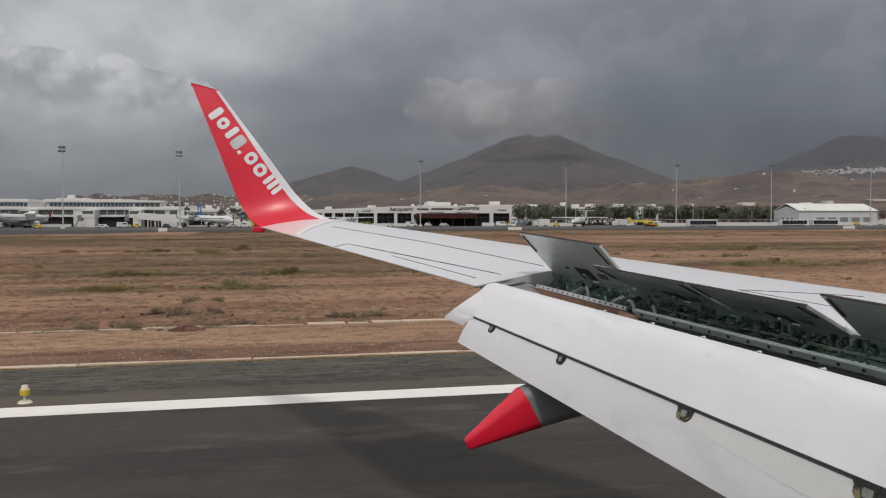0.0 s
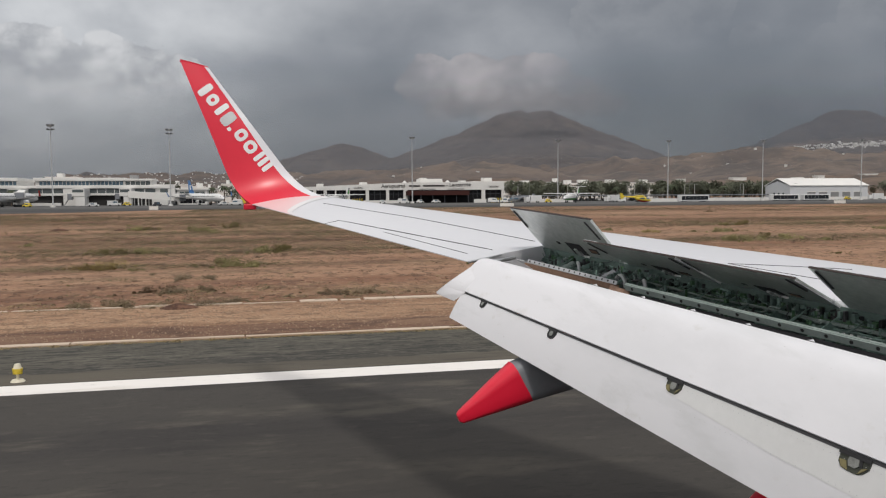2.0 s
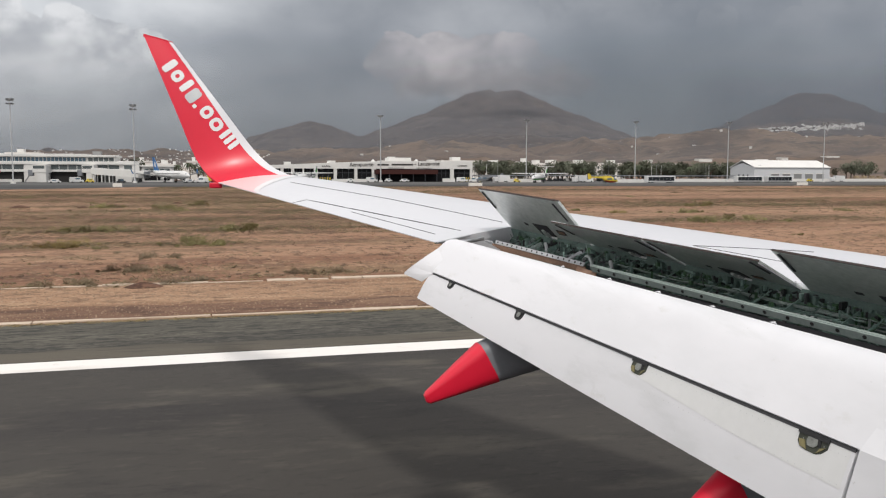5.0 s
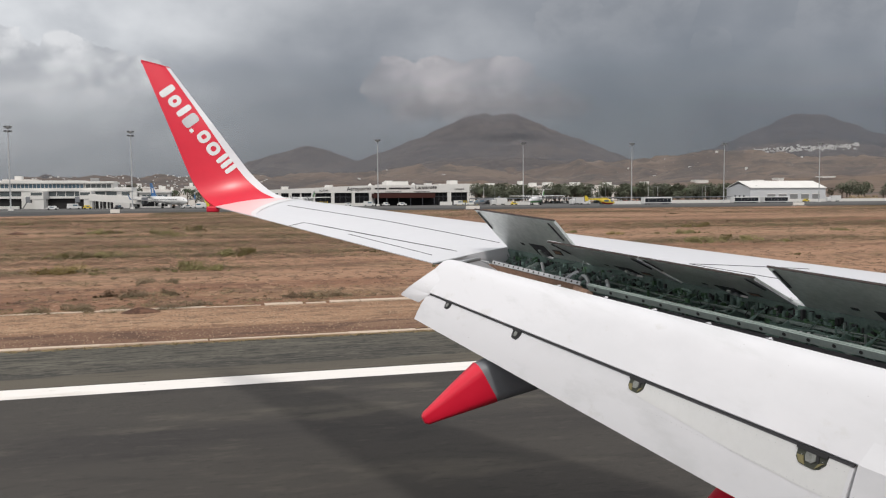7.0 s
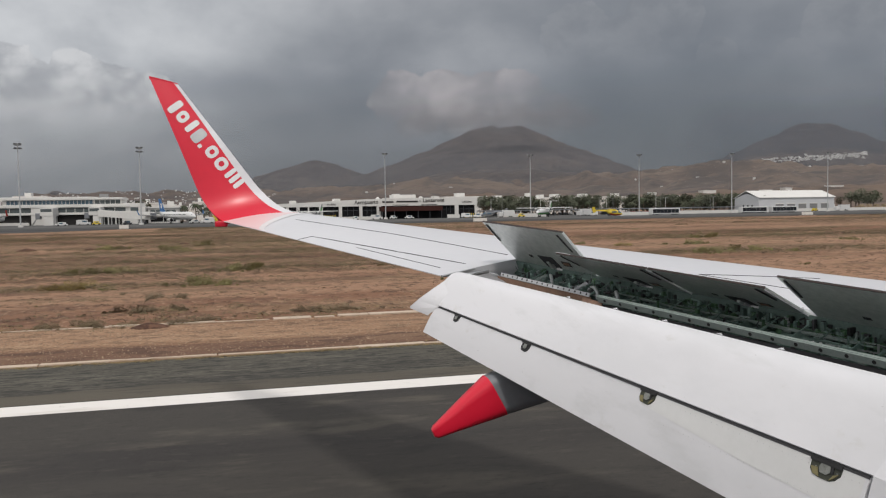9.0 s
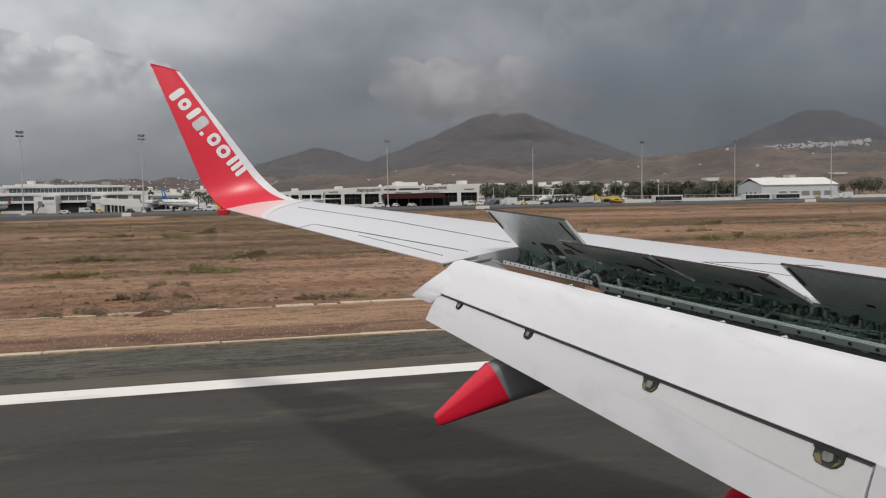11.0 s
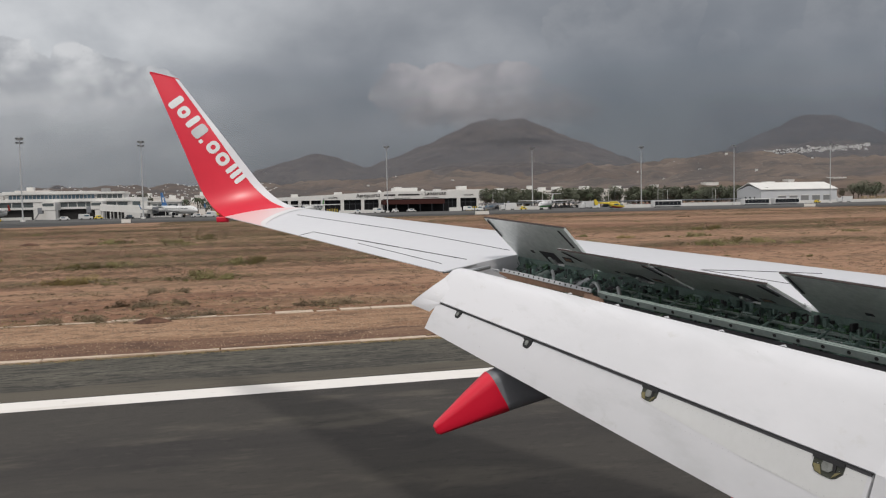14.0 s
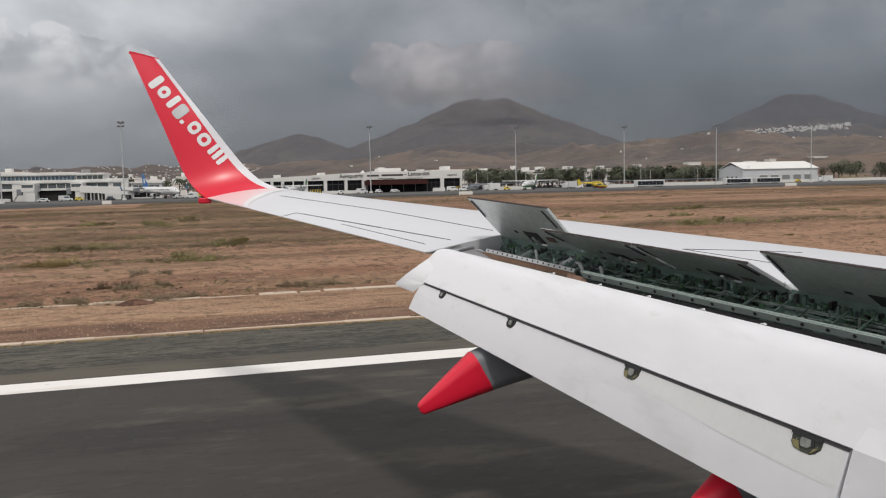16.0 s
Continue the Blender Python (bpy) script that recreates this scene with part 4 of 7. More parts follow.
tagged(part("runway_shoulder", box(-900, 900, 20.2, 24.55, -0.20, -0.004), SHOULDER), "patched weathered asphalt runway shoulder", "runway", kind="structure")


def ragged_strip(name, ya, yb, wander_a, wander_b, z, mat, label, category):
    """A long thin layer on the ground whose two edges wander."""
    xs_ = [-900, -400, -200, -100, -60] + [-40 + 0.4 * k for k in range(251)] + [80, 120, 200, 400, 900]
    rows = []
    for x in xs_:
        a, b = noise.fractal(Vector((x * 0.35, ya, 0.5)), 0.8, 2.2, 5), noise.fractal(Vector((x * 0.35, yb, 4.5)), 0.8, 2.2, 5)
        rows.append([(x, ya + wander_a * a, z), (x, yb + wander_b * b, z), (x, yb + wander_b * b, z - 0.02), (x, ya + wander_a * a, z - 0.02)])
    return tagged(part(name, loft(rows), mat), label, category, kind="structure")


ragged_strip("scoured_asphalt", 19.62, 20.75, 0.0, 0.22, 0.003, SCOURED, "paler scoured asphalt along the edge line", "runway")
tagged(part("edge_line", box(-900, 96, 18.62, 19.55, -0.01, 0.004), LINE), "worn white painted runway edge line", "road marking", kind="structure")
tagged(part("verge", box(-900, 900, 25.05, 32.2, -0.2, 0.006), VERGE), "reddish gravel verge beside the runway", "ground", kind="structure")
ragged_strip("verge_soil", 25.02, 27.3, 0.03, 0.42, 0.012, DARK_VERGE, "dark red-brown damp soil beside the kerb", "ground")

# broken concrete kerb strips along the verge
rk = random.Random(3)


def kerb_run(name, y, width, label, z=0.03):
    holder = thing(name, label, "kerb")
    holder["kind"] = "structure"
    x = -140.0
    while x < 200:
        ln = rk.uniform(0.7, 3.0)
        near = -16 < x < 22
        w = width * rk.uniform(0.4, 1.25)
        o = rk.uniform(-0.06, 0.06)
        h = z * rk.uniform(0.25, 1.2)
        if near and rk.random() < 0.18:
            h *= 0.2
            w *= 0.5
        if not near:
            ln *= 4
        q = [(x, y + o - w / 2), (x + ln * 0.3, y + o - w / 2 * rk.uniform(0.8, 1.1)), (x + ln, y + o - w / 2), (x + ln, y + o + w / 2), (x + ln * 0.6, y + o + w / 2 * rk.uniform(0.8, 1.2)), (x, y + o + w / 2)]
        part("kerb_stone", loft([[(a, b, -0.05) for a, b in q], [(a, b, h) for a, b in q]]), KERB, holder)
        x += ln + (rk.choice((0.0, 0.02, 0.05, 0.15)) if near else 0.1)
    return holder


kerb_run("kerb_near", 24.84, 0.29, "pale broken concrete kerb at the shoulder's edge")
kerb_run("kerb_far", 32.45, 0.50, "pale concrete drain strip in the dirt", 0.05)
for x in (-9.5, 48.0, 118.0):
    b = thing("light_pit", "pale concrete light pit beside the runway", "pit", "light pits", (x, 24.75, 0.0))
    part("surround", add_box(bmesh.new(), -0.85, 0.85, -0.4, 0.4, -0.03, 0.035, 0.01), KERB, b)
    part("cover", add_box(bmesh.new(), -0.35, 0.35, -0.22, 0.22, 0.03, 0.05, 0.006), YELLOW_LINE, b, "yellow painted cover")

# markings farther along the runway
for k in range(6):
    x = 62 + 15.5 * k
    tagged(part("yellow_bar", slab([(x, 14.2, 0.006), (x + 1.6, 14.2, 0.006), (x + 4.6, 22.0, 0.006), (x + 3.2, 22.0, 0.006)], 0.006), CREAM_LINE), "cream-yellow painted bar on the runway", "road marking", kind="structure")
for y in (13.1, 13.55):
    tagged(part("yellow_line", box(60, 150, y, y + 0.2, -0.01, 0.005), YELLOW_LINE), "thin yellow painted double line", "road marking", kind="structure")
tagged(part("green_band", loft([[(95, 24.3, -0.002), (95, 24.5, -0.002), (95, 24.5, 0.002), (95, 24.3, 0.002)], [(150, 21.8, -0.002), (150, 24.5, -0.002), (150, 24.5, 0.002), (150, 21.8, 0.002)], [(420, 21.4, -0.002), (420, 24.5, -0.002), (420, 24.5, 0.002), (420, 21.4, 0.002)]]), GREEN_BAND), "green painted runway shoulder band", "road marking", kind="structure")

tagged(part("taxiway", box(-900, 900, 253, 292, -0.2, 0.05), TAXI), "dark asphalt taxiway across the field", "taxiway", kind="structure")
fillet = [(-320, 254), (-320, 196), (-120, 200), (-78, 207), (-51, 219), (-40, 226), (-29, 243), (-20, 254)]
tagged(part("taxiway_fillet", loft([[(a, b, z) for a, b in fillet] for z in (-0.2, 0.03)]), TAXI), "dark asphalt taxiway corner", "taxiway", kind="structure")
tagged(part("apron", box(-900, 900, 298, 470, -0.2, 0.08), APRON), "grey concrete apron before the terminal", "apron", kind="structure")
tagged(part("taxiway_edge", box(-900, 900, 292, 298, -0.2, 0.07), APRON), "grey concrete strip between taxiway and apron", "taxiway", kind="structure")


# runway lights and marker posts
LAMPW = material("lamp_white", (0.75, 0.70, 0.55), 0.4, scale=8.0)
YELLOWP = material("yellow_plastic", (0.70, 0.52, 0.04), 0.45, scale=6.0)
BLUEP = material("blue_plastic", (0.03, 0.14, 0.42), 0.45, scale=6.0)


def edge_light(x, y):
    e = thing("runway_light", "small yellow runway edge light on a stem", "lamp", "runway lights", (x, y, 0.0))
    part("base", cyl((0, 0, 0), (0, 0, 0.05), 0.16, 0.12, 16), LAMPW, e)
    part("stem", cyl((0, 0, 0.05), (0, 0, 0.20), 0.03), LAMPW, e)
    part("housing", cyl((0, 0, 0.18), (0, 0, 0.30), 0.10, 0.11, 16), YELLOWP, e)
    part("lens", cyl((0, 0, 0.30), (0, 0, 0.40), 0.09, 0.06, 16), LAMPW, e, "clear glass lens")


for x in (-124.7, -64.7, -4.98, 55.3, 115.3):
    edge_light(x, 20.0)
for k in range(4):
    e = thing("marker_post", "blue marker post with yellow ends", "post", "marker posts", (64 + 15.5 * k, 15.6, 0.0))
    part("foot", cyl((0, 0, 0), (0, 0, 0.12), 0.06, n=14), YELLOWP, e)
    part("sleeve", cyl((0, 0, 0.12), (0, 0, 0.46), 0.058, n=14), BLUEP, e)
    part("cap", cyl((0, 0, 0.46), (0, 0, 0.56), 0.06, 0.055, 14), YELLOWP, e)
e = thing("yellow_post", "yellow plastic marker post in the verge", "post", "", (158, 26.0, 0))
part("tube", cyl((0, 0, 0), (0, 0, 0.75), 0.05, n=12), YELLOWP, e)

WHITE_BOARD = material("white_board", (0.72, 0.72, 0.70), 0.6, scale=0.8)
for x, y, w in ((-24.3, 243, 2.4), (79, 246, 4.4), (203, 252, 4.6), (-130, 244, 4.6)):
    e = thing("guidance_board", "white guidance board beside the taxiway", "sign", "guidance boards", (x, y, 0))
    part("panel", add_box(bmesh.new(), -w / 2, w / 2, -0.15, 0.15, 0.25, 1.25, 0.04), WHITE_BOARD, e)
    for q in (-w * 0.35, w * 0.35):
        part("foot", box(q - 0.08, q + 0.08, -0.1, 0.1, -0.2, 0.26), GREYPAINT, e)
    part("slab", box(-w / 2 - 0.6, w / 2 + 0.6, -0.8, 0.8, -0.2, 0.04), KERB, e)

e = thing("marker_board", "white marker board standing in the verge", "sign", "", (-127, 29.5, 0.0))
part("board", add_box(bmesh.new(), -0.25, 0.25, -0.06, 0.06, 0.15, 1.3, 0.02), WHITE_BOARD, e)
part("foot", box(-0.08, 0.08, -0.05, 0.05, -0.1, 0.2), GREYPAINT, e)

# walled concrete basin in the field
WALLC = layered("basin_wall", (0.62, 0.57, 0.47), [((0.5, 0.43, 0.33), 1.0, (1, 1, 1), 0.48, 0.66, 0.7)], 0.9)
basin = thing("concrete_basin", "pale low concrete walls round a drain basin", "basin", "", (188, 92, 0))
for x0, x1, y0, y1, h in ((-5, 5, 0, 0.25, 1.2), (-5, 5, 5, 5.25, 1.3), (-5, -4.75, 0.25, 5, 1.2), (4.75, 5, 0.25, 5, 1.9)):
    part("wall", box(x0, x1, y0, y1, -0.5, h), WALLC, basin)
for k in range(4):
    part("pilaster", box(-4.6 + 3 * k, -4.3 + 3 * k, -0.08, 0.33, -0.5, 1.35), WALLC, basin)
part("slab", box(5.0, 9.0, 0, 4, -0.5, 0.3), WALLC, basin)

# ---------------------------------------------------------------- scrub and stones
SCRUB = material("dry_scrub", (0.185, 0.155, 0.080), 0.9, second=(0.100, 0.092, 0.047), scale=0.5, contrast=0.9)
STRAW = material("dry_grass", (0.335, 0.250, 0.125), 0.9, second=(0.22, 0.165, 0.080), scale=0.4, contrast=0.8)
STONE = material("field_stone", (0.40, 0.285, 0.195), 0.9, second=(0.19, 0.125, 0.085), scale=3.0, contrast=1.0)


def tufts(name, spots, mat, label, seed, leaves=40):
    """Many low rounded clumps joined: each leaf a small bent triangle on a flat dome."""
    r = random.Random(seed)
    verts, faces = [], []
    for x, y, size, high in spots:
        if y > 194 and x < -14:
            continue
        z = field_z(x, y) - 0.03
        for _ in range(leaves):
            a, d = r.uniform(0, 6.283), math.sqrt(r.random())
            px, py = x + math.cos(a) * d * size * 1.25, y + math.sin(a) * d * size * 0.8
            pz = z + high * math.sqrt(max(0.0, 1 - d * d)) * r.uniform(0.25, 1.05)
            q = r.uniform(0.035, 0.085) * (0.6 + size)
            b, t = r.uniform(0, 6.283), r.uniform(-0.4, 0.9)
            ux, uy, uz = math.cos(b) * math.cos(t) * q, math.sin(b) * math.cos(t) * q, math.sin(t) * q
            n = len(verts)
            verts += [(px - uy * 0.4, py + ux * 0.4, pz), (px + uy * 0.4, py - ux * 0.4, pz + 0.2 * q), (px + ux, py + uy, pz + uz)]
            faces.append((n, n + 1, n + 2))
    me = bpy.data.meshes.new(name)
    me.from_pydata(verts, [], faces)
    me.materials.append(mat)
    return tagged(new(name, me), label, "plants", kind="stuff")


rs = random.Random(11)
GROUPS = [(-9.6, 60.2), (-8.2, 60.8), (-6.8, 59.8), (1.0, 59.5), (2.3, 60.2), (-8.7, 50.0), (-7.6, 50.4), (-3.9, 37.0), (-2.9, 36.6), (-4.6, 33.2), (-6.1, 32.7), (-1.6, 32.8), (-12.9, 107.6), (-5.8, 105.0), (-1.4, 112.0), (-1.0, 49.9), (-3.1, 42.5), (39.1, 61.3), (43.7, 63.2), (46.8, 76.3), (58.0, 92.0), (3.4, 34.4)]


def patches(count, r, near=()):
    """Low mounds gathered in long thin drifts."""
    out, n = [], 0
    centres = [(x + 1.0, y, r.uniform(3, 7)) for x, y in near]
    while n < count:
        y = 36 + 205 * r.random() ** 1.15
        x = r.uniform(-0.38 * y - 8, 1.0 * y + 12)
        if noise.fractal(Vector((x * 0.02, y * 0.035, 7.7)), 1.0, 2.0, 3) + r.uniform(-0.25, 0.25) + (0.16 if x < 0.3 * y else -0.12) > 0.1:
            centres.append((x, y, r.uniform(2.0, 10) * (1 + y / 120)))
            n += 1
    for x, y, ln in centres:
        for _ in range(int(8 + ln * 3.6)):
            a = r.gauss(0, 0.55)
            s = r.uniform(0.07, 0.36) * (1.25 - 0.5 * min(1, abs(a))) * (1 + y / 170)
            out.append((x + a * ln, y + r.gauss(0, 0.5) * (1 + y / 110) + 0.4 * math.sin(a * 3), s, s * r.uniform(0.35, 0.75)))
    return out


# long thin bands of scrub that run along the field
BANDS = [(-12 + 3.0 * k, 60.5 + 1.2 * math.sin(k * 1.7)) for k in range(9)] + [(-10 + 2.6 * k, 50.5 + 0.8 * math.sin(k * 2.1)) for k in range(4)] + [(-24 + 6.0 * k, 104 + 5 * math.sin(k * 1.3)) for k in range(11)] + [(-40 + 11.0 * k, 165 + 9 * math.sin(k * 1.9)) for k in range(8)] + [(34 + 3.5 * k, 62 + 2.0 * math.sin(k * 1.5)) for k in range(8)]
spots, straw = patches(430, rs, GROUPS + BANDS * 2), []
while len(straw) < 1500:
    y = 33.2 + 210 * rs.random() ** 1.7
    x = rs.uniform(-0.75 * y - 25, 1.15 * y + 40)
    if noise.fractal(Vector((x * 0.03, y * 0.05, 2.2)), 1.0, 2.0, 3) + rs.uniform(-0.3, 0.3) > 0.15:
        s = rs.uniform(0.1, 0.45) * (1 + y / 200)
        straw.append((x, y, s, s * rs.uniform(0.3, 0.6)))
for _ in range(1900):
    x = rs.uniform(-14, 24)
    straw.append((x, rs.choice((32.95, 25.12, 32.1, 24.45, 24.52, 24.4, 24.55)) + rs.uniform(-0.1, 0.1), rs.uniform(0.04, 0.17), rs.uniform(0.015, 0.05)))
DEAD = material("dead_scrub", (0.15, 0.098, 0.068), 0.9, second=(0.095, 0.062, 0.045), scale=0.6, contrast=0.9)
dead = patches(300, rs, BANDS)
for _ in range(5200):
    y = 34.0 + 150 * rs.random() ** 1.5
    s = rs.uniform(0.05, 0.20) * (1 + y / 220)
    dead.append((rs.uniform(-0.32 * y - 4, 0.98 * y + 6), y, s, s * rs.uniform(0.3, 0.7)))
tufts("scrub", spots, SCRUB, "low olive-brown scrub on the dirt field", 5, 40)
tufts("dead_scrub", dead, DEAD, "dead dark brown scrub on the dirt field", 15, 36)
tufts("dry_grass", straw, STRAW, "dry straw-coloured tufts on the dirt field", 6, 30)

verts, faces = [], []
for _ in range(9500):
    y = rs.uniform(33, 70) if rs.random() < 0.12 else rs.uniform(25.1, 32.2)
    x = rs.uniform(-0.6 * y, 0.55 * y if y < 33 else 0.9 * y)
    s = (0.010 + 0.045 * rs.random() ** 2.4) * (1 + (y > 33) * 0.1)
    z = field_z(x, y) + (0.006 if y < 33 else -0.02)
    n = len(verts)
    a = rs.uniform(0, 6.28)
    for k in range(4):
        verts.append((x + math.cos(a + k * 1.571) * s * rs.uniform(0.7, 1.3), y + math.sin(a + k * 1.571) * s, z - 0.01))
    verts.append((x + rs.uniform(-0.3, 0.3) * s, y, z + s * rs.uniform(0.5, 1.1)))
    faces += [(n, n + 1, n + 4), (n + 1, n + 2, n + 4), (n + 2, n + 3, n + 4), (n + 3, n, n + 4)]
me = bpy.data.meshes.new("stones")
me.from_pydata(verts, [], faces)
me.materials.append(STONE)
tagged(new("stones", me), "scattered small brown stones on verge and field", "stones", kind="stuff")

SHRUBLEAF = material("olive_shrub_leaf", (0.255, 0.228, 0.100), 0.9, second=(0.175, 0.160, 0.070), scale=1.2, contrast=1.0, vary=0.2)


GREYLEAF = material("grey_shrub_leaf", (0.255, 0.195, 0.125), 0.9, second=(0.150, 0.112, 0.072), scale=1.2, contrast=1.0, vary=0.2)
YELLOWLEAF = material("yellow_shrub_leaf", (0.315, 0.245, 0.095), 0.9, second=(0.22, 0.168, 0.068), scale=1.2, contrast=1.0, vary=0.15)


def shrub_base(seed, leaf, look_of, tall):
    """A low rounded desert shrub: twigs and many small leaves on a few uneven lobes."""
    r = random.Random(seed)
    b = thing("shrub", look_of + " shrub growing on the dirt field", "shrub", "shrubs on the field", (0, 0, 0))
    bm = bmesh.new()
    for k in range(9):
        a = 6.283 * k / 9
        add_cyl(bm, (0, 0, -0.15), (0.5 * math.cos(a), 0.4 * math.sin(a), 0.42 * tall + 0.1 * r.random()), 0.02, 0.006, 5)
    part("woody_stem", bm, STONE, b)
    verts, faces = [], []
    lobes = [(r.gauss(0, 0.45), r.gauss(0, 0.3), r.uniform(0.0, 0.30) * tall, r.uniform(0.15, 0.36)) for _ in range(12)]
    lobes += [(r.gauss(0, 0.9), r.gauss(0, 0.5), 0.02, r.uniform(0.06, 0.16)) for _ in range(9)]
    for _ in range(2600):
        cx, cy, cz, rad = r.choice(lobes)
        p = Vector((cx, cy, cz)) + Vector((r.gauss(0, 1), r.gauss(0, 1), r.gauss(0.2, 0.8))).normalized() * rad * r.random() ** 0.45 * r.uniform(0.8, 1.2)
        p.z = max(-0.05, p.z)
        u = Vector((r.gauss(0, 1), r.gauss(0, 1), r.gauss(0.8, 1))).normalized()
        w, q = u.orthogonal().normalized(), r.uniform(0.022, 0.046)
        n = len(verts)
        verts += [p - u * q, p + w * q * 0.6, p + u * q, p - w * q * 0.6]
        faces.append((n, n + 1, n + 2, n + 3))
    me = bpy.data.meshes.new("leaves")
    me.from_pydata(verts, [], faces)
    me.materials.append(leaf)
    c = new("leaves", me)
    c.parent = b
    return b


shrubs = [shrub_base(31, SHRUBLEAF, "low olive-green", 1.0), shrub_base(32, GREYLEAF, "dry grey-brown", 0.9), shrub_base(33, SHRUBLEAF, "spreading olive-green", 0.6), shrub_base(34, YELLOWLEAF, "dry yellow", 0.7)]
for k, s in enumerate(shrubs):
    s.matrix_basis = pose(14.0 + 9 * k, 46.0 + 11 * k, field_z(14 + 9 * k, 46 + 11 * k))
for g, (x, y) in enumerate(GROUPS):
    for k in range(rs.choice((1, 2, 2))):
        px, py = x + k * rs.uniform(0.7, 1.6), y + rs.uniform(-0.8, 0.8) * (0.3 if y < 35 else 1)
        pick = 3 if 48 < y < 52 and x < -5 else (1 if y < 45 else rs.choice((0, 2, 0)))
        t = copy_thing(shrubs[pick], pose(px, py, field_z(px, py) - 0.02, 0, 0, rs.uniform(0, 360)))
        sc = rs.uniform(0.75, 1.15) * (0.6 if py < 45 else 1 + max(0, py - 60) / 160)
        t.scale = (sc * 1.2, sc, sc * 1.0)
for _ in range(110):
    py = 40 + 200 * rs.random() ** 1.3
    px = rs.uniform(-0.5 * py - 10, 1.0 * py + 30)
    t = copy_thing(rs.choice(shrubs[:3]), pose(px, py, field_z(px, py) - 0.02, 0, 0, rs.uniform(0, 360)))
    sc = rs.uniform(0.25, 1.0) * (0.5 if py < 60 else 1)
    t.scale = (sc * 1.2, sc, sc * 0.8)

# heaps of dug soil
HEAP = layered("dug_soil", (0.088, 0.048, 0.034), [((0.18, 0.10, 0.068), 2.5, (1, 1, 1), 0.48, 0.62, 0.8), ((0.06, 0.034, 0.025), 7.0, (1, 1, 1), 0.52, 0.64, 0.7)], 0.95, 0.06, 9.0)
for x, y, w, d, h in ((-2.4, 31.6, 0.75, 0.42, 0.22), (-21.7, 108.4, 1.3, 0.8, 0.32), (-14.6, 107.0, 0.9, 0.6, 0.22), (-4.2, 118.0, 1.1, 0.6, 0.25), (-9.5, 96.0, 1.0, 0.6, 0.2)):
    rows = []
    for j in range(9):
        k = j / 8
        rows.append([(w * k * math.cos(6.2832 * i / 26) * (1 + 0.25 * noise.noise(Vector((i * 0.6, j * 0.3, x)))), d * k * math.sin(6.2832 * i / 26) * (1 + 0.25 * noise.noise(Vector((i * 0.6, 5 + j * 0.3, x)))), h * (1 - k ** 1.6) + 0.22 * h * noise.noise(Vector((i * 0.9, j * 0.9, y))) * (1 - k) - 0.03) for i in range(26)])
    heap = part("earth_mound", loft(rows[1:]), HEAP, None, smooth=True)
    heap.matrix_basis = pose(x, y, field_z(x, y))
    tagged(heap, "low mound of dark red-brown dug earth", "mound", "earth mounds")

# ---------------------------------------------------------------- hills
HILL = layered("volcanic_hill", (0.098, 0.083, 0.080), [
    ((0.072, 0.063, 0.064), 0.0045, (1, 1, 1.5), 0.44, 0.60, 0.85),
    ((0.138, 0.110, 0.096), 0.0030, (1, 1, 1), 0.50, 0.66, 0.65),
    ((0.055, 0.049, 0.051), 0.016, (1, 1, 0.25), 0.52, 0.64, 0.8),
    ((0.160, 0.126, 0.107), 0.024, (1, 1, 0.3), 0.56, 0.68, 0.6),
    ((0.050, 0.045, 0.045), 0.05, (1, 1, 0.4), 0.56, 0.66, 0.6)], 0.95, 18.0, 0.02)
FOOT = layered("foothill", (0.113, 0.084, 0.069), [
    ((0.163, 0.121, 0.095), 0.0022, (0.7, 1.3, 1), 0.46, 0.58, 0.85),
    ((0.069, 0.056, 0.052), 0.0034, (0.8, 1.3, 1), 0.50, 0.60, 0.8),
    ((0.180, 0.138, 0.110), 0.007, (0.8, 1.2, 1), 0.54, 0.65, 0.6),
    ((0.063, 0.055, 0.051), 0.012, (0.8, 1.2, 1), 0.54, 0.64, 0.7),
    ((0.055, 0.048, 0.044), 0.035, (0.9, 1.1, 1), 0.56, 0.66, 0.6),
    ((0.207, 0.163, 0.134), 0.022, (0.8, 1.3, 3), 0.60, 0.70, 0.6)], 0.95, 6.0, 0.03)

# azimuth (degrees from +y towards +x), distance, height, slope, radius of the head
PEAKS = [(18.3, 4050, 409, 0.50, 12), (20.0, 4060, 402, 0.46, 30), (39.3, 4250, 378, 0.45, 35), (6.5, 4150, 256, 0.38, 15), (-9.6, 4300, 128, 1.1, 2), (-3.5, 4450, 72, 0.12, 60), (-17, 4400, 70, 0.15, 60), (58, 4300, 300, 0.42, 60), (-38, 4400, 160, 0.3, 60), (27.0, 4350, 150, 0.22, 40), (2.2, 4350, 120, 0.3, 20), (12.6, 4280, 185, 0.20, 60)]


def peak_z(x, y):
    """Cones with rounded heads and flaring feet."""
    z = 0.0
    for az, r, h, slope, head in PEAKS:
        cx, cy = r * math.sin(radians(az)), r * math.cos(radians(az))
        d = math.hypot(x - cx, y - cy)
        d *= 1 + 0.07 * noise.fractal(Vector((x * 0.0022, y * 0.0022, az)), 1.0, 2.0, 4)
        e = math.hypot(max(0.0, d - head), 30) - 30
        z1 = 0.8 * h
        e1 = (h - z1) / slope
        v = h - slope * e if e < e1 else z1 * math.exp(-(e - e1) * slope / z1)
        z = max(z, v - 0.00006 * max(0.0, d - 200) ** 1.6 * 10)
    return z


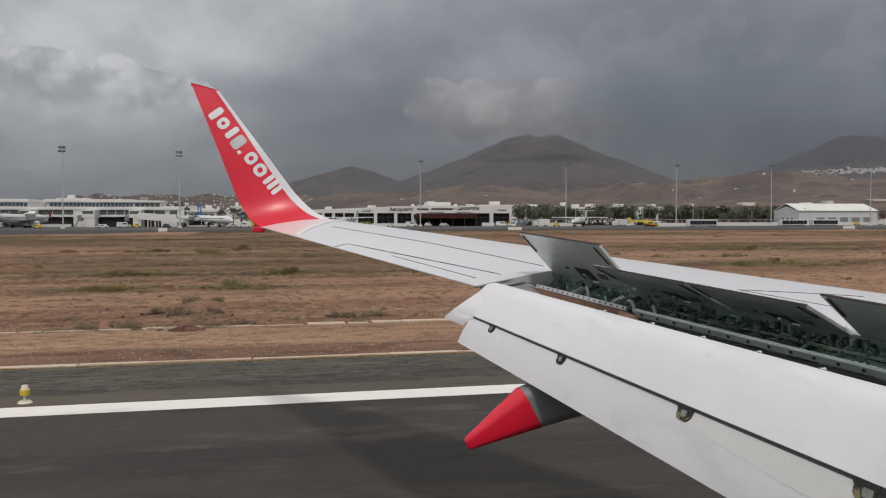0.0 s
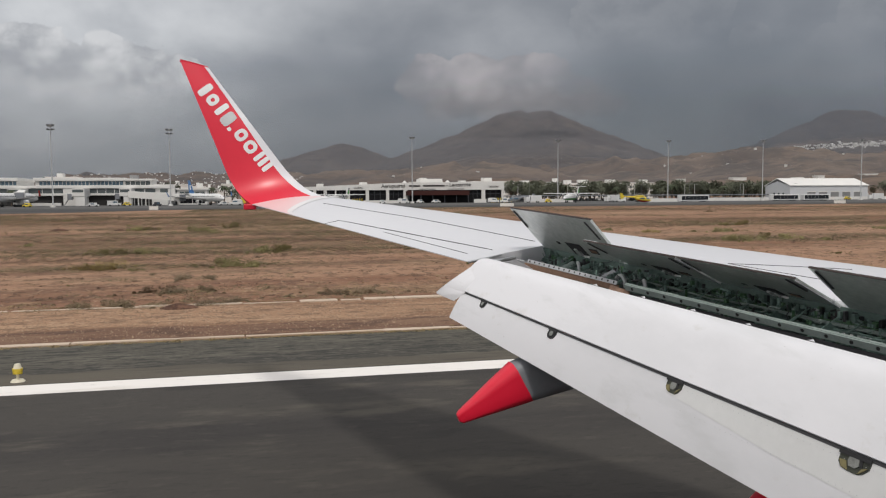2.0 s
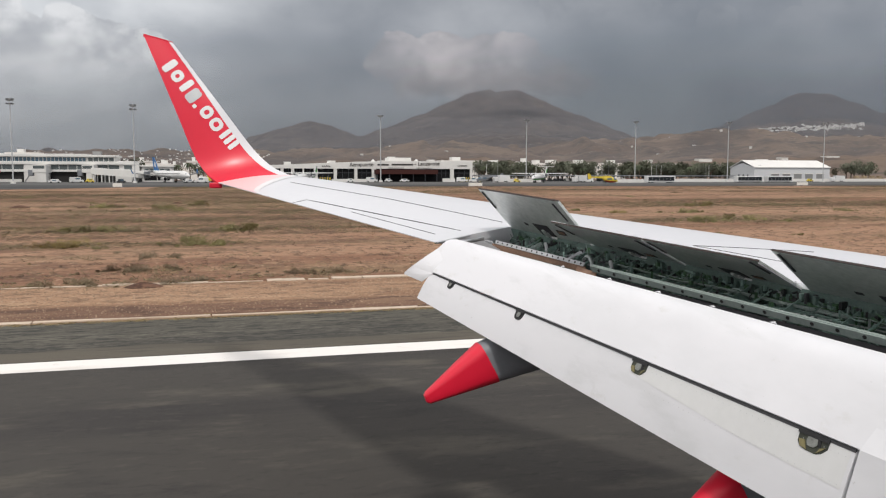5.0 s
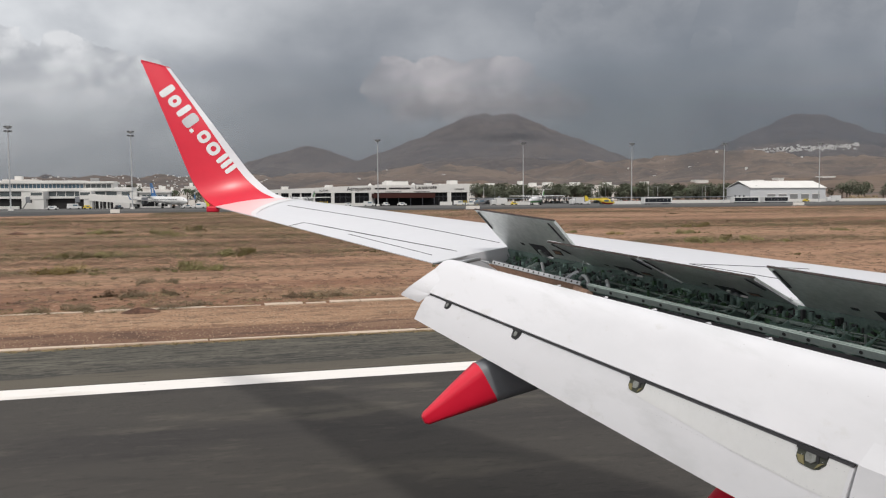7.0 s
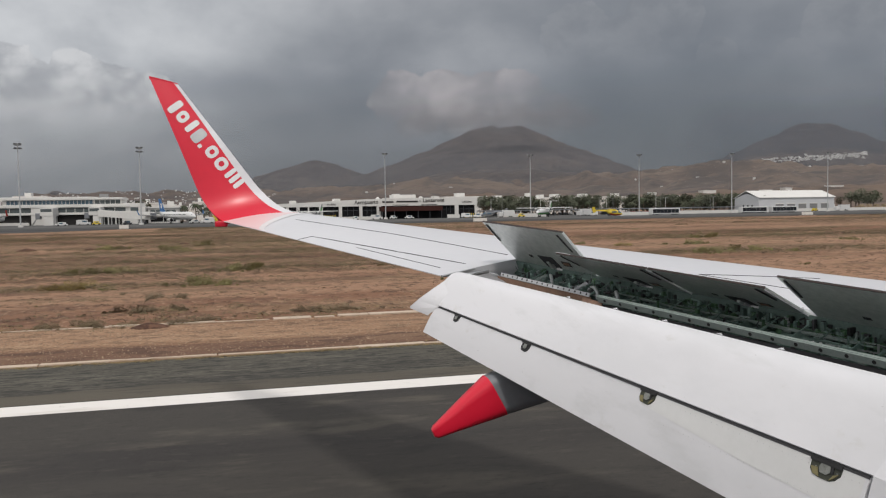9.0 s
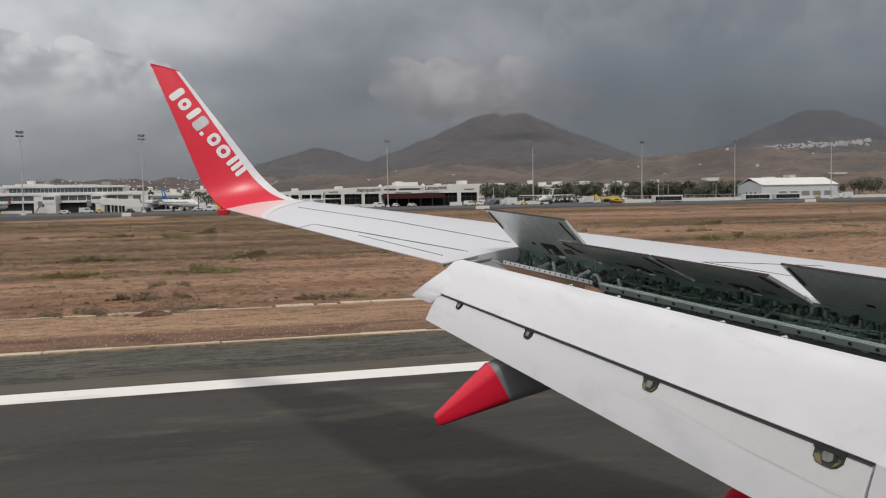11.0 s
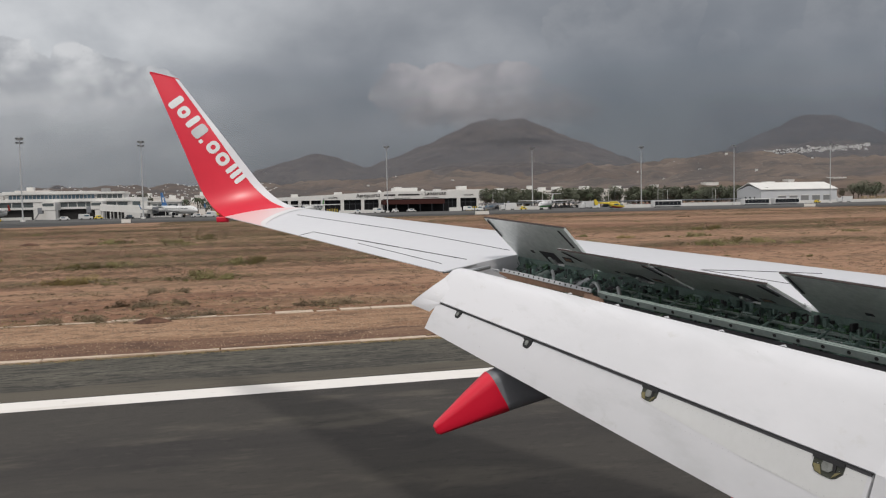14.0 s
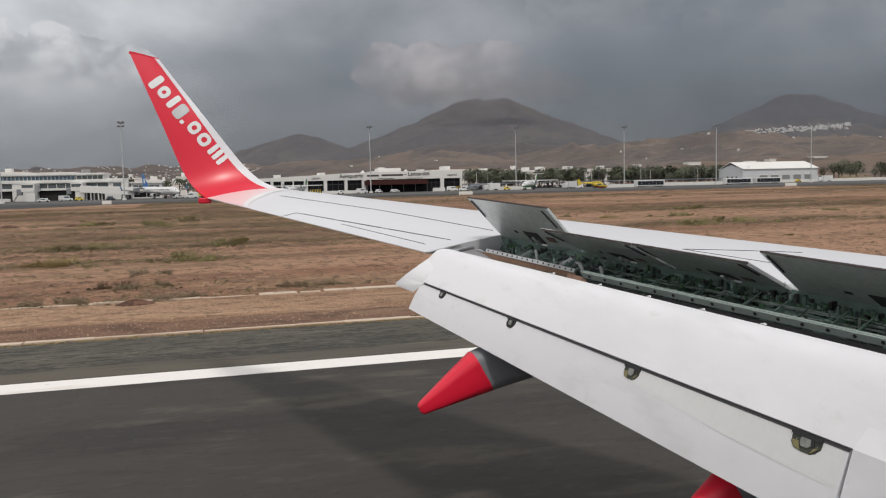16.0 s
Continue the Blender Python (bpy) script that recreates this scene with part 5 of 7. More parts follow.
def foot_z(x, y):
    r, az = math.hypot(x, y), math.degrees(math.atan2(x, y))
    rise = max(0.0, min(1.0, (r - 900) / 2200))
    side = 0.60 + 0.40 * max(0.0, min(1.0, (az + 4) / 14))
    base = 100 * rise ** 1.1 * side
    n = noise.fractal(Vector((x * 0.0019, y * 0.0019, 5.5)), 0.85, 2.1, 6)
    z = base * (1 + 0.30 * n) + 26 * rise * side * n
    z += 34 * math.exp(-((az - 16.5) / 5.0) ** 2 - ((r - 2250) / 380) ** 2)
    # terrace with a steep front towards the east
    e = max(0.0, min(1.0, (az - 20) / 5)) * max(0.0, min(1.0, (r - 2450 - 160 * n) / 170))
    z += e * max(0.0, 106 + 7 * n - z)
    return max(0.0, z)


def hill_mesh(name, fn, r0, r1, nr, a0, a1, na, mat, label, rough):
    bm = bmesh.new()
    rows = []
    for j in range(nr + 1):
        r = r0 + (r1 - r0) * (j / nr)
        row = []
        for i in range(na + 1):
            a = radians(a0 + (a1 - a0) * i / na)
            x, y = r * math.sin(a), r * math.cos(a)
            z = fn(x, y)
            z += rough * min(1, z / 60) * noise.fractal(Vector((x * 0.009, y * 0.009, 1.1)), 0.9, 2.1, 5)
            row.append((x, y, z - 3.0))
        rows.append(row)
    loft(rows, closed=False, bm=bm)
    return tagged(part(name, bm, mat, None, smooth=True), label, "hill", kind="structure")


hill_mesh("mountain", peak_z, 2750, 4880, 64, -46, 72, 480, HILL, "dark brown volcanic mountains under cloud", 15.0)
hill_mesh("foothill", foot_z, 900, 3300, 70, -46, 74, 480, FOOT, "brown eroded foothills with pale cuttings", 20.0)


def vapour(name, colour, r, a0, a1, z0, z1, low, high, top0, top1, thick, rag, size, label):
    """A hanging sheet of thin cloud or drizzle: see-through, lit by sun and sky, thickening between two heights and thinning out above."""
    m = bpy.data.materials.new(name)
    m.use_nodes = True
    nt = m.node_tree
    nt.nodes.clear()
    N, L = nt.nodes.new, nt.links.new
    tc, sep, nz = N("ShaderNodeTexCoord"), N("ShaderNodeSeparateXYZ"), N("ShaderNodeTexNoise")
    L(tc.outputs["Object"], sep.inputs[0])
    nz.inputs["Scale"].default_value, nz.inputs["Detail"].default_value, nz.inputs["Roughness"].default_value = size, 6, 0.55
    L(tc.outputs["Object"], nz.inputs["Vector"])
    lift = N("ShaderNodeMath")
    lift.operation = "MULTIPLY_ADD"
    L(nz.outputs["Fac"], lift.inputs[0])
    lift.inputs[1].default_value = rag
    L(sep.outputs["Z"], lift.inputs[2])
    amount = None
    for a, b in ((low, high), (top1, top0)):
        mr = N("ShaderNodeMapRange")
        mr.interpolation_type = "SMOOTHSTEP"
        for k, v in (("From Min", min(a, b) + rag / 2), ("From Max", max(a, b) + rag / 2), ("To Min", 0.0 if a < b else 1.0), ("To Max", 1.0 if a < b else 0.0)):
            mr.inputs[k].default_value = v
        L(lift.outputs[0], mr.inputs["Value"])
        mu = N("ShaderNodeMath")
        mu.operation = "MULTIPLY"
        L(mr.outputs[0], mu.inputs[0])
        if amount is None:
            mu.inputs[1].default_value = thick
        else:
            L(amount, mu.inputs[1])
        amount = mu.outputs[0]
    # thins out towards both ends of the arc
    ends = N("ShaderNodeMapRange")
    ends.interpolation_type = "SMOOTHSTEP"
    mid = radians((a0 + a1) / 2)
    dot, wob = N("ShaderNodeVectorMath"), N("ShaderNodeMath")
    dot.operation, wob.operation = "DOT_PRODUCT", "MULTIPLY_ADD"
    L(tc.outputs["Object"], dot.inputs[0])
    dot.inputs[1].default_value = (math.sin(mid), math.cos(mid), 0)
    L(nz.outputs["Fac"], wob.inputs[0])
    half = radians((a1 - a0) / 2)
    wob.inputs[1].default_value = 0.6 * r * (1 - math.cos(half))
    L(dot.outputs["Value"], wob.inputs[2])
    for k, v in (("From Min", r * math.cos(half) + 0.6 * r * (1 - math.cos(half))), ("From Max", r * math.cos(half * 0.45) + 0.3 * r * (1 - math.cos(half)))):
        ends.inputs[k].default_value = v
    L(wob.outputs[0], ends.inputs["Value"])
    mu = N("ShaderNodeMath")
    mu.operation = "MULTIPLY"
    L(amount, mu.inputs[0])
    if a1 - a0 < 60:
        L(ends.outputs[0], mu.inputs[1])
    else:
        mu.inputs[1].default_value = 1.0
    amount = mu.outputs[0]
    clear, body, mix, out = N("ShaderNodeBsdfTransparent"), N("ShaderNodeBsdfDiffuse"), N("ShaderNodeMixShader"), N("ShaderNodeOutputMaterial")
    body.inputs["Color"].default_value = (*colour, 1)
    L(amount, mix.inputs[0])
    L(clear.outputs[0], mix.inputs[1])
    L(body.outputs[0], mix.inputs[2])
    L(mix.outputs[0], out.inputs["Surface"])
    n = 40
    rows = [[(r * math.sin(radians(a0 + (a1 - a0) * i / n)), r * math.cos(radians(a0 + (a1 - a0) * i / n)), z) for i in range(n + 1)] for z in (z0, z1)]
    return tagged(part(name, loft(rows, closed=False), m, None, smooth=True), label, "cloud", kind="structure")


for r in (3350, 3400):
    vapour("rain_veil", (0.205, 0.225, 0.262), r, -50, 76, -3, 620, -200, -100, 330, 600, 0.16, 160, 0.0012, "thin grey drizzle hanging before the mountains")
vapour("valley_haze", (0.25, 0.262, 0.285), 1650, -50, 76, -3, 260, -200, -100, 60, 230, 0.23, 60, 0.002, "faint haze over the plain")
for r in (3840, 3870):
    vapour("rain_veil", (0.112, 0.150, 0.200), r, 28.2, 52, -3, 620, -200, -100, 300, 520, 0.22, 160, 0.0016, "dark drizzle before the eastern mountain")
for r in (3500, 3550, 3600):
    vapour("summit_cloud", (0.37, 0.362, 0.380), r, 10, 28, 240, 620, 300, 390, 365, 480, 0.23, 170, 0.007, "ragged grey cloud round the summit")


# ---------------------------------------------------------------- airport buildings
WALL = material("white_render_wall", (0.74, 0.73, 0.71), 0.8, second=(0.64, 0.63, 0.61), scale=0.15, contrast=0.6)
DARKWALL = material("dark_stone_wall", (0.045, 0.043, 0.043), 0.8, second=(0.03, 0.03, 0.03), scale=0.4, spec=0.15)
GLASS = material("tinted_glass", (0.09, 0.15, 0.20), 0.12, scale=0.2, contrast=0.8)
GLASS2 = material("grey_glass", (0.09, 0.11, 0.115), 0.15, scale=0.2, contrast=0.8)
INSIDE = material("dark_opening", (0.016, 0.016, 0.018), 0.9, scale=0.4, spec=0.1)
MAROON = material("maroon_canopy", (0.060, 0.022, 0.019), 0.8, scale=0.5, spec=0.2)
STEEL = material("galvanised_steel", (0.30, 0.30, 0.30), 0.5, 0.3, scale=0.5)
TANK = material("light_grey_shed", (0.60, 0.61, 0.63), 0.6, second=(0.55, 0.56, 0.58), scale=0.2)
SIGNDARK = material("sign_dark", (0.04, 0.035, 0.035), 0.6, scale=1.0)
SILVER = material("silver_letters", (0.45, 0.45, 0.45), 0.4, scale=1.0)
YELLOWV = material("vehicle_yellow", (0.74, 0.56, 0.05), 0.4, scale=0.8, vary=0.1)
WHITEV = material("vehicle_white", (0.72, 0.72, 0.72), 0.4, scale=0.6, vary=0.08)
REDV = material("vehicle_red", (0.45, 0.04, 0.03), 0.4, scale=0.6, vary=0.1)
DARKV = material("vehicle_dark", (0.06, 0.065, 0.075), 0.35, scale=0.6, vary=0.3)
GREENV = material("livery_green", (0.08, 0.40, 0.07), 0.4, scale=0.5)
BLUEV = material("livery_blue", (0.03, 0.14, 0.36), 0.4, scale=0.5)
NAVY = material("livery_navy", (0.015, 0.025, 0.09), 0.4, scale=0.5)
TEAL = material("livery_teal", (0.02, 0.16, 0.17), 0.4, scale=0.5)
GOLD = material("livery_gold", (0.60, 0.40, 0.05), 0.4, scale=0.5)


def ribbon(b, x0, x1, y, z0, z1, step, mat=GLASS, fr=WALL):
    """A band of panes with posts, each pane a part."""
    n = max(1, round((x1 - x0) / step))
    w = (x1 - x0) / n
    for k in range(n):
        part("window", box(x0 + k * w + 0.12, x0 + (k + 1) * w - 0.12, y - 0.05, y + 0.1, z0, z1), mat, b)


def terminal_unit(b, x):
    """One 36 m stretch: glazed upper block, glazed middle floor, dark ground floor, projecting gate room."""
    top = part("upper_block", box(x, x + 35.5, 0.4, 30, 8.6, 10.7), WALL, b)
    part("roof_slab", add_box(bmesh.new(), x - 0.6, x + 36, -0.8, 31, 10.6, 11.9, 0.15), WALL, top)
    ribbon(top, x + 1.5, x + 35.3, 0.38, 8.75, 10.4, 1.55)
    part("dark_glazing", box(x - 3.5, x + 11, 0.2, 0.5, 5.3, 7.3), GLASS2, b)
    part("dark_glazing", box(x + 21, x + 35, 0.2, 0.5, 5.2, 7.2), GLASS2, b)
    for q in (2.6, 7.0, 24.5, 28.0, 31.5):
        part("mullion", box(x + q, x + q + 0.2, 0.1, 0.3, 5.2, 7.3), WALL, b)
    part("band", add_box(bmesh.new(), x - 3.5, x + 35, -0.3, 1.2, 4.3, 5.25, 0.05), WALL, b)
    part("white_wall", box(x + 11, x + 21, -0.2, 1.0, 0, 7.4), WALL, b)
    part("lower_band", box(x - 3.5, x + 10, -0.1, 1.0, 0.0, 1.2), WALL, b)
    for q, w in ((16.6, 5.0), (35.2, 4.6)):
        g = part("gate_room", add_box(bmesh.new(), x + q, x + q + w, -12.5, 0.5, 3.9, 7.2, 0.12), WALL, b, "white projecting gate room")
        part("gate_window", box(x + q + 0.3, x + q + w - 0.5, -12.55, -12.45, 5.6, 6.8), GLASS2, g)
        part("gate_pier", box(x + q + 1.6, x + q + w, -12.3, -6, 0, 3.95), WALL, g)
        part("bellows", add_box(bmesh.new(), x + q - 1.8, x + q + 0.1, -12.0, -9.0, 2.6, 5.1, 0.2), GREYPAINT, g, "dark grey bellows")
        part("service_stair", slab([(x + q - 3.2, -11.0, 0.1), (x + q - 3.2, -9.8, 0.1), (x + q - 1.2, -9.8, 3.2), (x + q - 1.2, -11.0, 3.2)], 0.25), STEEL, g)


def terminal():
    """Three-storey terminal: dark ground floor, white bands, ribbon windows and a deep roof slab."""
    b = thing("terminal_building", "long white airport terminal with ribbon windows", "building", "", (0, 385, 0.08))
    part("ground_floor", box(-300, -29.5, 1.0, 40, 0, 4.4), DARKWALL, b, "dark stone ground floor")
    part("middle_floor", box(-300, -29.5, 0.5, 40, 4.4, 7.4), WALL, b)
    part("cornice", add_box(bmesh.new(), -300, -36, -0.5, 40, 7.4, 8.6, 0.1), WALL, b)
    for k in range(6):
        terminal_unit(b, -86 - 42.5 * k)
    # lower east end with pale glazing and plain walls
    part("east_block", box(-50.3, -39.2, 0.6, 24, 8.6, 10.7), WALL, b)
    part("east_roof", add_box(bmesh.new(), -50.2, -38.6, -0.4, 25, 10.7, 11.5, 0.1), WALL, b)
    ribbon(b, -50, -39.6, 0.58, 8.8, 10.4, 2.1, GLASS2)
    part("east_wall", box(-38.6, -30.8, 0.2, 20, 7.4, 9.0), WALL, b)
    for x0, x1 in ((-46, -42.2), (-41.8, -37.6), (-35.6, -32.4)):
        part("east_glazing", box(x0, x1, 0.3, 0.6, 5.6, 7.1), GLASS2, b)
    part("roof_unit", box(-49, -45.5, 8, 12, 11.5, 13.2), STEEL, b)
    part("low_store", box(-38.5, -32, -6, 0, 0, 3.3), WALL, b)
    writing("wall_word", "Lanzarote", 2.2, pose(-172, 0.9, 2.0, 90, 0, 0), SILVER, b, 0.05, "pale raised letters on dark wall", 14)
    return b


terminal()


def jet_bridge(x, y, turn, ln, z0=4.2, z1=4.0):
    """A boarding bridge: sloping glazed tunnel on legs, bellows head, lift column with wheels."""
    b = thing("jet_bridge", "white boarding bridge on legs and a wheeled column", "jet bridge", "boarding bridges", (x, y, 0.08), turn)
    part("tunnel", loft([[(-1.4, yy, z), (1.4, yy, z), (1.4, yy, z + 2.7), (-1.4, yy, z + 2.7)] for yy, z in ((0, z0), (-ln, z1))]), WALL, b)
    part("head", add_box(bmesh.new(), -2.0, 2.0, -ln - 2.4, -ln + 0.2, z1 - 0.2, z1 + 2.9, 0.3), WALL, b)
    part("bellows", add_box(bmesh.new(), -1.7, 1.7, -ln - 3.3, -ln - 2.3, z1, z1 + 2.6, 0.2), GREYPAINT, b, "grey bellows")
    part("column", box(-1.2, 1.2, -ln * 0.92, -ln * 0.88, 0.6, z1 + 0.1), WALL, b)
    part("bogie", add_box(bmesh.new(), -1.5, 1.5, -ln * 0.95, -ln * 0.85, 0.0, 0.8, 0.1), DARKV, b)
    for f in (0.04, 0.2, 0.36):
        for sx in (-1.2, 1.0):
            part("leg", box(sx, sx + 0.35, -ln * f - 0.4, -ln * f, 0, z0 + (z1 - z0) * f + 0.05), WALL, b)
    for k in range(4):
        t = 0.2 + 0.18 * k
        zz = z0 + (z1 - z0) * t
        part("side_window", box(1.39, 1.44, -ln * t - 1.2, -ln * t, zz + 1.0, zz + 1.9), GLASS2, b)


for x, y, tr, ln, z0, z1 in ((-215, 372, -8, 16, 4, 3), (-150, 372, 30, 18, 4, 3), (-118, 372, -15, 18, 4, 3), (-88, 372, 10, 16, 4, 3), (-46.5, 373, 62, 22, 3.3, 1.9)):
    jet_bridge(x, y, tr, ln, z0, z1)


def low_wing():
    b = thing("gate_wing", "white low gate wing beside the terminal", "building", "", (-29, 392, 0.08))
    part("wall", box(0, 13, 0, 18, 0, 6.6), WALL, b)
    part("roof", add_box(bmesh.new(), -0.6, 13.6, -0.6, 18.6, 6.6, 7.2, 0.08), WALL, b)
    ribbon(b, 1, 12, -0.02, 4.2, 5.8, 2.4, GLASS2)
    ribbon(b, 1, 12, -0.02, 0.6, 2.6, 4.8, INSIDE)


low_wing()


def sign_terminal():
    """Long white hall with dark bays, a maroon canopy and the airport's name on the parapet."""
    b = thing("arrivals_hall", "long white hall with dark bays and a maroon canopy", "building", "", (0, 385, 0.08))
    bays = [(28.2, 31.0), (32.3, 35.7), (37.1, 40.9), (41.5, 46.0), (47.7, 55.1), (56.6, 64.7), (66.1, 72.9), (104.9, 111.0), (112.8, 121.0)]
    edges = [25.5] + [e for q in bays for e in q] + [122.0]
    for k in range(0, len(edges), 2):
        if edges[k] == 72.9:
            continue
        part("pier", box(edges[k], edges[k + 1], 0, 0.8, 0, 6.1), WALL, b)
    part("pier", box(72.9, 75.0, 0, 0.8, 0, 6.1), WALL, b)
    part("parapet", loft([[(25.5, y, 6.1), (122, y, 6.1), (122, y, 9.9), (85, y, 9.7), (66, y, 9.35), (53, y, 8.75), (27, y, 7.6), (25.5, y, 7.5)] for y in (-0.1, 0.7)]), WALL, b, "white sloping parapet")
    for a, c in bays:
        bay = part("bay", box(a, c, 0.9, 1.1, 0.0, 6.1), INSIDE, b, "dark glazed bay")
        for q in (1 / 3, 2 / 3):
            xx = a + (c - a) * q
            part("mullion", box(xx - 0.06, xx + 0.06, 0.75, 0.9, 0, 6.1), DARKV, bay)
        part("transom", box(a, c, 0.75, 0.9, 4.1, 4.3), DARKV, bay)
    part("hall", box(25.7, 121.8, 1.2, 42, 0, 7.0), WALL, b)
    part("roof", box(25.7, 121.8, 0.7, 42, 7.0, 7.2), WALL, b)
    for xx, r, h in ((56, 3.2, 2.4), (78, 3.6, 3.6), (100, 4.2, 3.8), (114, 3.2, 3.4)):
        bm = bmesh.new()
        bmesh.ops.create_cone(bm, cap_ends=True, segments=4, radius1=r, radius2=0.3, depth=h, matrix=Matrix.Translation((xx, 24, 7.2 + h / 2)))
        part("rooflight", bm, WALL, b)
    part("roof_room", box(84, 95, 14, 24, 7.2, 11.6), WALL, b)
    cp = part("canopy", add_box(bmesh.new(), 74.0, 103.4, -5.5, 0.0, 3.6, 5.7, 0.05), MAROON, b, "deep maroon canopy")
    part("undercroft", box(75.0, 104.9, 0.1, 0.8, 0, 6.1), INSIDE, b)
    for k in range(6):
        xx = 74.5 + 5.7 * k
        part("canopy_post", box(xx - 0.12, xx + 0.12, -5.2, -4.9, 0, 3.7), DARKV, cp)
    for x0, x1 in ((80.4, 88.3), (94.3, 102.1)):
        part("slot_window", box(x0, x1, -0.16, 0.0, 6.35, 6.6), INSIDE, b)
    writing("sign_word", "Aeropuerto", 2.5, pose(62.4, -0.2, 7.15, 90, -1.0, 0), SIGNDARK, b, 0.1, "dark raised letters", 11.2, 0.012)
    for x0, x1, z in ((75.5, 80.9, 7.6), (82.3, 92.7, 7.7)):      # two further words, as plain bars
        part("sign_bar", box(x0, x1, -0.22, -0.1, z, z + 0.75), SIGNDARK, b)
    part("sign_dash", box(93.3, 94.2, -0.22, -0.1, 8.15, 8.4), SIGNDARK, b)
    writing("sign_word", "Lanzarote", 2.5, pose(95.0, -0.2, 7.7, 90, -1.0, 0), SIGNDARK, b, 0.1, "dark raised letters", 10.6, 0.012)
    writing("sign_word", "SALIDAS", 1.0, pose(49.5, -0.18, 6.85, 90, 0, 0), SIGNDARK, b, 0.04, "small dark letters", 4.1, 0.02)
    writing("sign_word", "LLEGADAS", 1.0, pose(114.5, -0.18, 7.3, 90, 0, 0), SIGNDARK, b, 0.04, "small dark letters", 4.8, 0.02)
    # low walls and striped barriers at the foot
    for a, c, h in ((30, 40, 1.4), (53, 72, 1.4), (105, 111, 1.7)):
        part("low_wall", box(a, c, -8, -7.6, 0, h), WALL, b)
    for k in range(10):
        for f in (47.2, 113.0, 118.5):
            xx = f + 0.55 * k
            part("barrier_stripe", slab([(xx, -7.0, 2.2), (xx + 0.3, -7.0, 2.2), (xx + 0.3, -7.3, 0.0), (xx, -7.3, 0.0)], 0.1), YELLOWV if k % 2 else DARKV, b)


sign_terminal()


def hangar():
    b = thing("white_hangar", "white gabled hangar with grey shutter doors", "building", "", (289, 398, 0.08), 0)
    L = 49.5
    part("wall", box(0, L, 0, 22, 0, 7.7), TANK, b)
    part("roof", loft([[(x, -0.6, 7.6), (x, 11, 11.5), (x, 22.6, 7.6), (x, 22.6, 7.9), (x, 11, 11.9), (x, -0.6, 7.9)] for x in (-0.4, L + 0.4)]), WALL, b, "white ribbed metal roof")
    part("gable", loft([[(x, 0, 7.7), (x, 11, 10.3), (x, 22, 7.7)] for x in (0.0, 0.25)]), TANK, b)
    for k in range(5):
        xx = 11 + 7.4 * k
        part("shutter", box(xx, xx + 5.0, -0.12, 0.05, 0, 4.2), STEEL, b, "grey roller shutter")
        part("shutter_frame", box(xx - 0.3, xx + 5.3, -0.2, -0.0, 4.2, 4.6), WALL, b)
    for k in range(3):
        part("window", box(-0.08, 0.02, 5 + 4 * k, 6.4 + 4 * k, 2.6, 3.8), GLASS2, b)
    part("annex", box(L, L + 4, 4, 14, 0, 3.5), WALL, b)


hangar()


def tower():
    b = thing("control_tower", "white airport control tower with glazed cab", "tower", "", (-255, 402, 0))
    part("shaft", add_box(bmesh.new(), -4, 0.5, -4, 4, 0, 16.5, 0.3), WALL, b)
    part("stair_shaft", add_box(bmesh.new(), 1.6, 4, -3, 3, 0, 16.5, 0.3), WALL, b)

    def octagon(r, z0, z1, r1=None, n=10):
        return cyl((0, 0, z0), (0, 0, z1), r, r1 or r, n)

    body = part("office_ring", octagon(7.0, 16.0, 22.5), WALL, b)
    for k in range(10):
        a = 2 * math.pi * (k + 0.5) / 10
        for z in (18.0, 20.4):
            p = Vector((math.cos(a), math.sin(a), 0)) * 6.68
            t = Vector((-math.sin(a), math.cos(a), 0))
            for q in (-1, 0, 1):
                c = p + t * q * 1.2 + Vector((0, 0, z))
                part("window", slab([c - t * 0.35 + Vector((0, 0, -0.4)), c + t * 0.35 + Vector((0, 0, -0.4)), c + t * 0.35 + Vector((0, 0, 0.4)), c - t * 0.35 + Vector((0, 0, 0.4))], 0.06, (-p.normalized())), GLASS2, body)
    part("gap_ring", octagon(5.8, 22.5, 24.0), DARKWALL, b)
    part("gallery", octagon(7.3, 24.0, 25.2), WALL, b)
    cab = part("cab_glass", octagon(6.3, 25.2, 27.8, 6.9), GLASS, b, "dark tinted cab glazing")
    for k in range(10):
        a = 2 * math.pi * k / 10
        part("cab_post", cyl((6.35 * math.cos(a), 6.35 * math.sin(a), 25.2), (6.95 * math.cos(a), 6.95 * math.sin(a), 27.8), 0.14, n=6), WALL, cab)
    part("cab_roof", octagon(7.3, 27.8, 29.2, 6.6), WALL, b)
    part("roof_deck", octagon(3.0, 29.2, 30.0), STEEL, b)
    for q in ((0, 0, 34.5), (1.5, 0.8, 32), (-1.6, 0.4, 31.6)):
        part("aerial", cyl((q[0], q[1], 29.8), q, 0.07, 0.03, 6), STEEL, b)


tower()


# floodlight masts
MASTGREY = material("mast_grey", (0.50, 0.51, 0.52), 0.5, second=(0.42, 0.43, 0.44), scale=0.6)


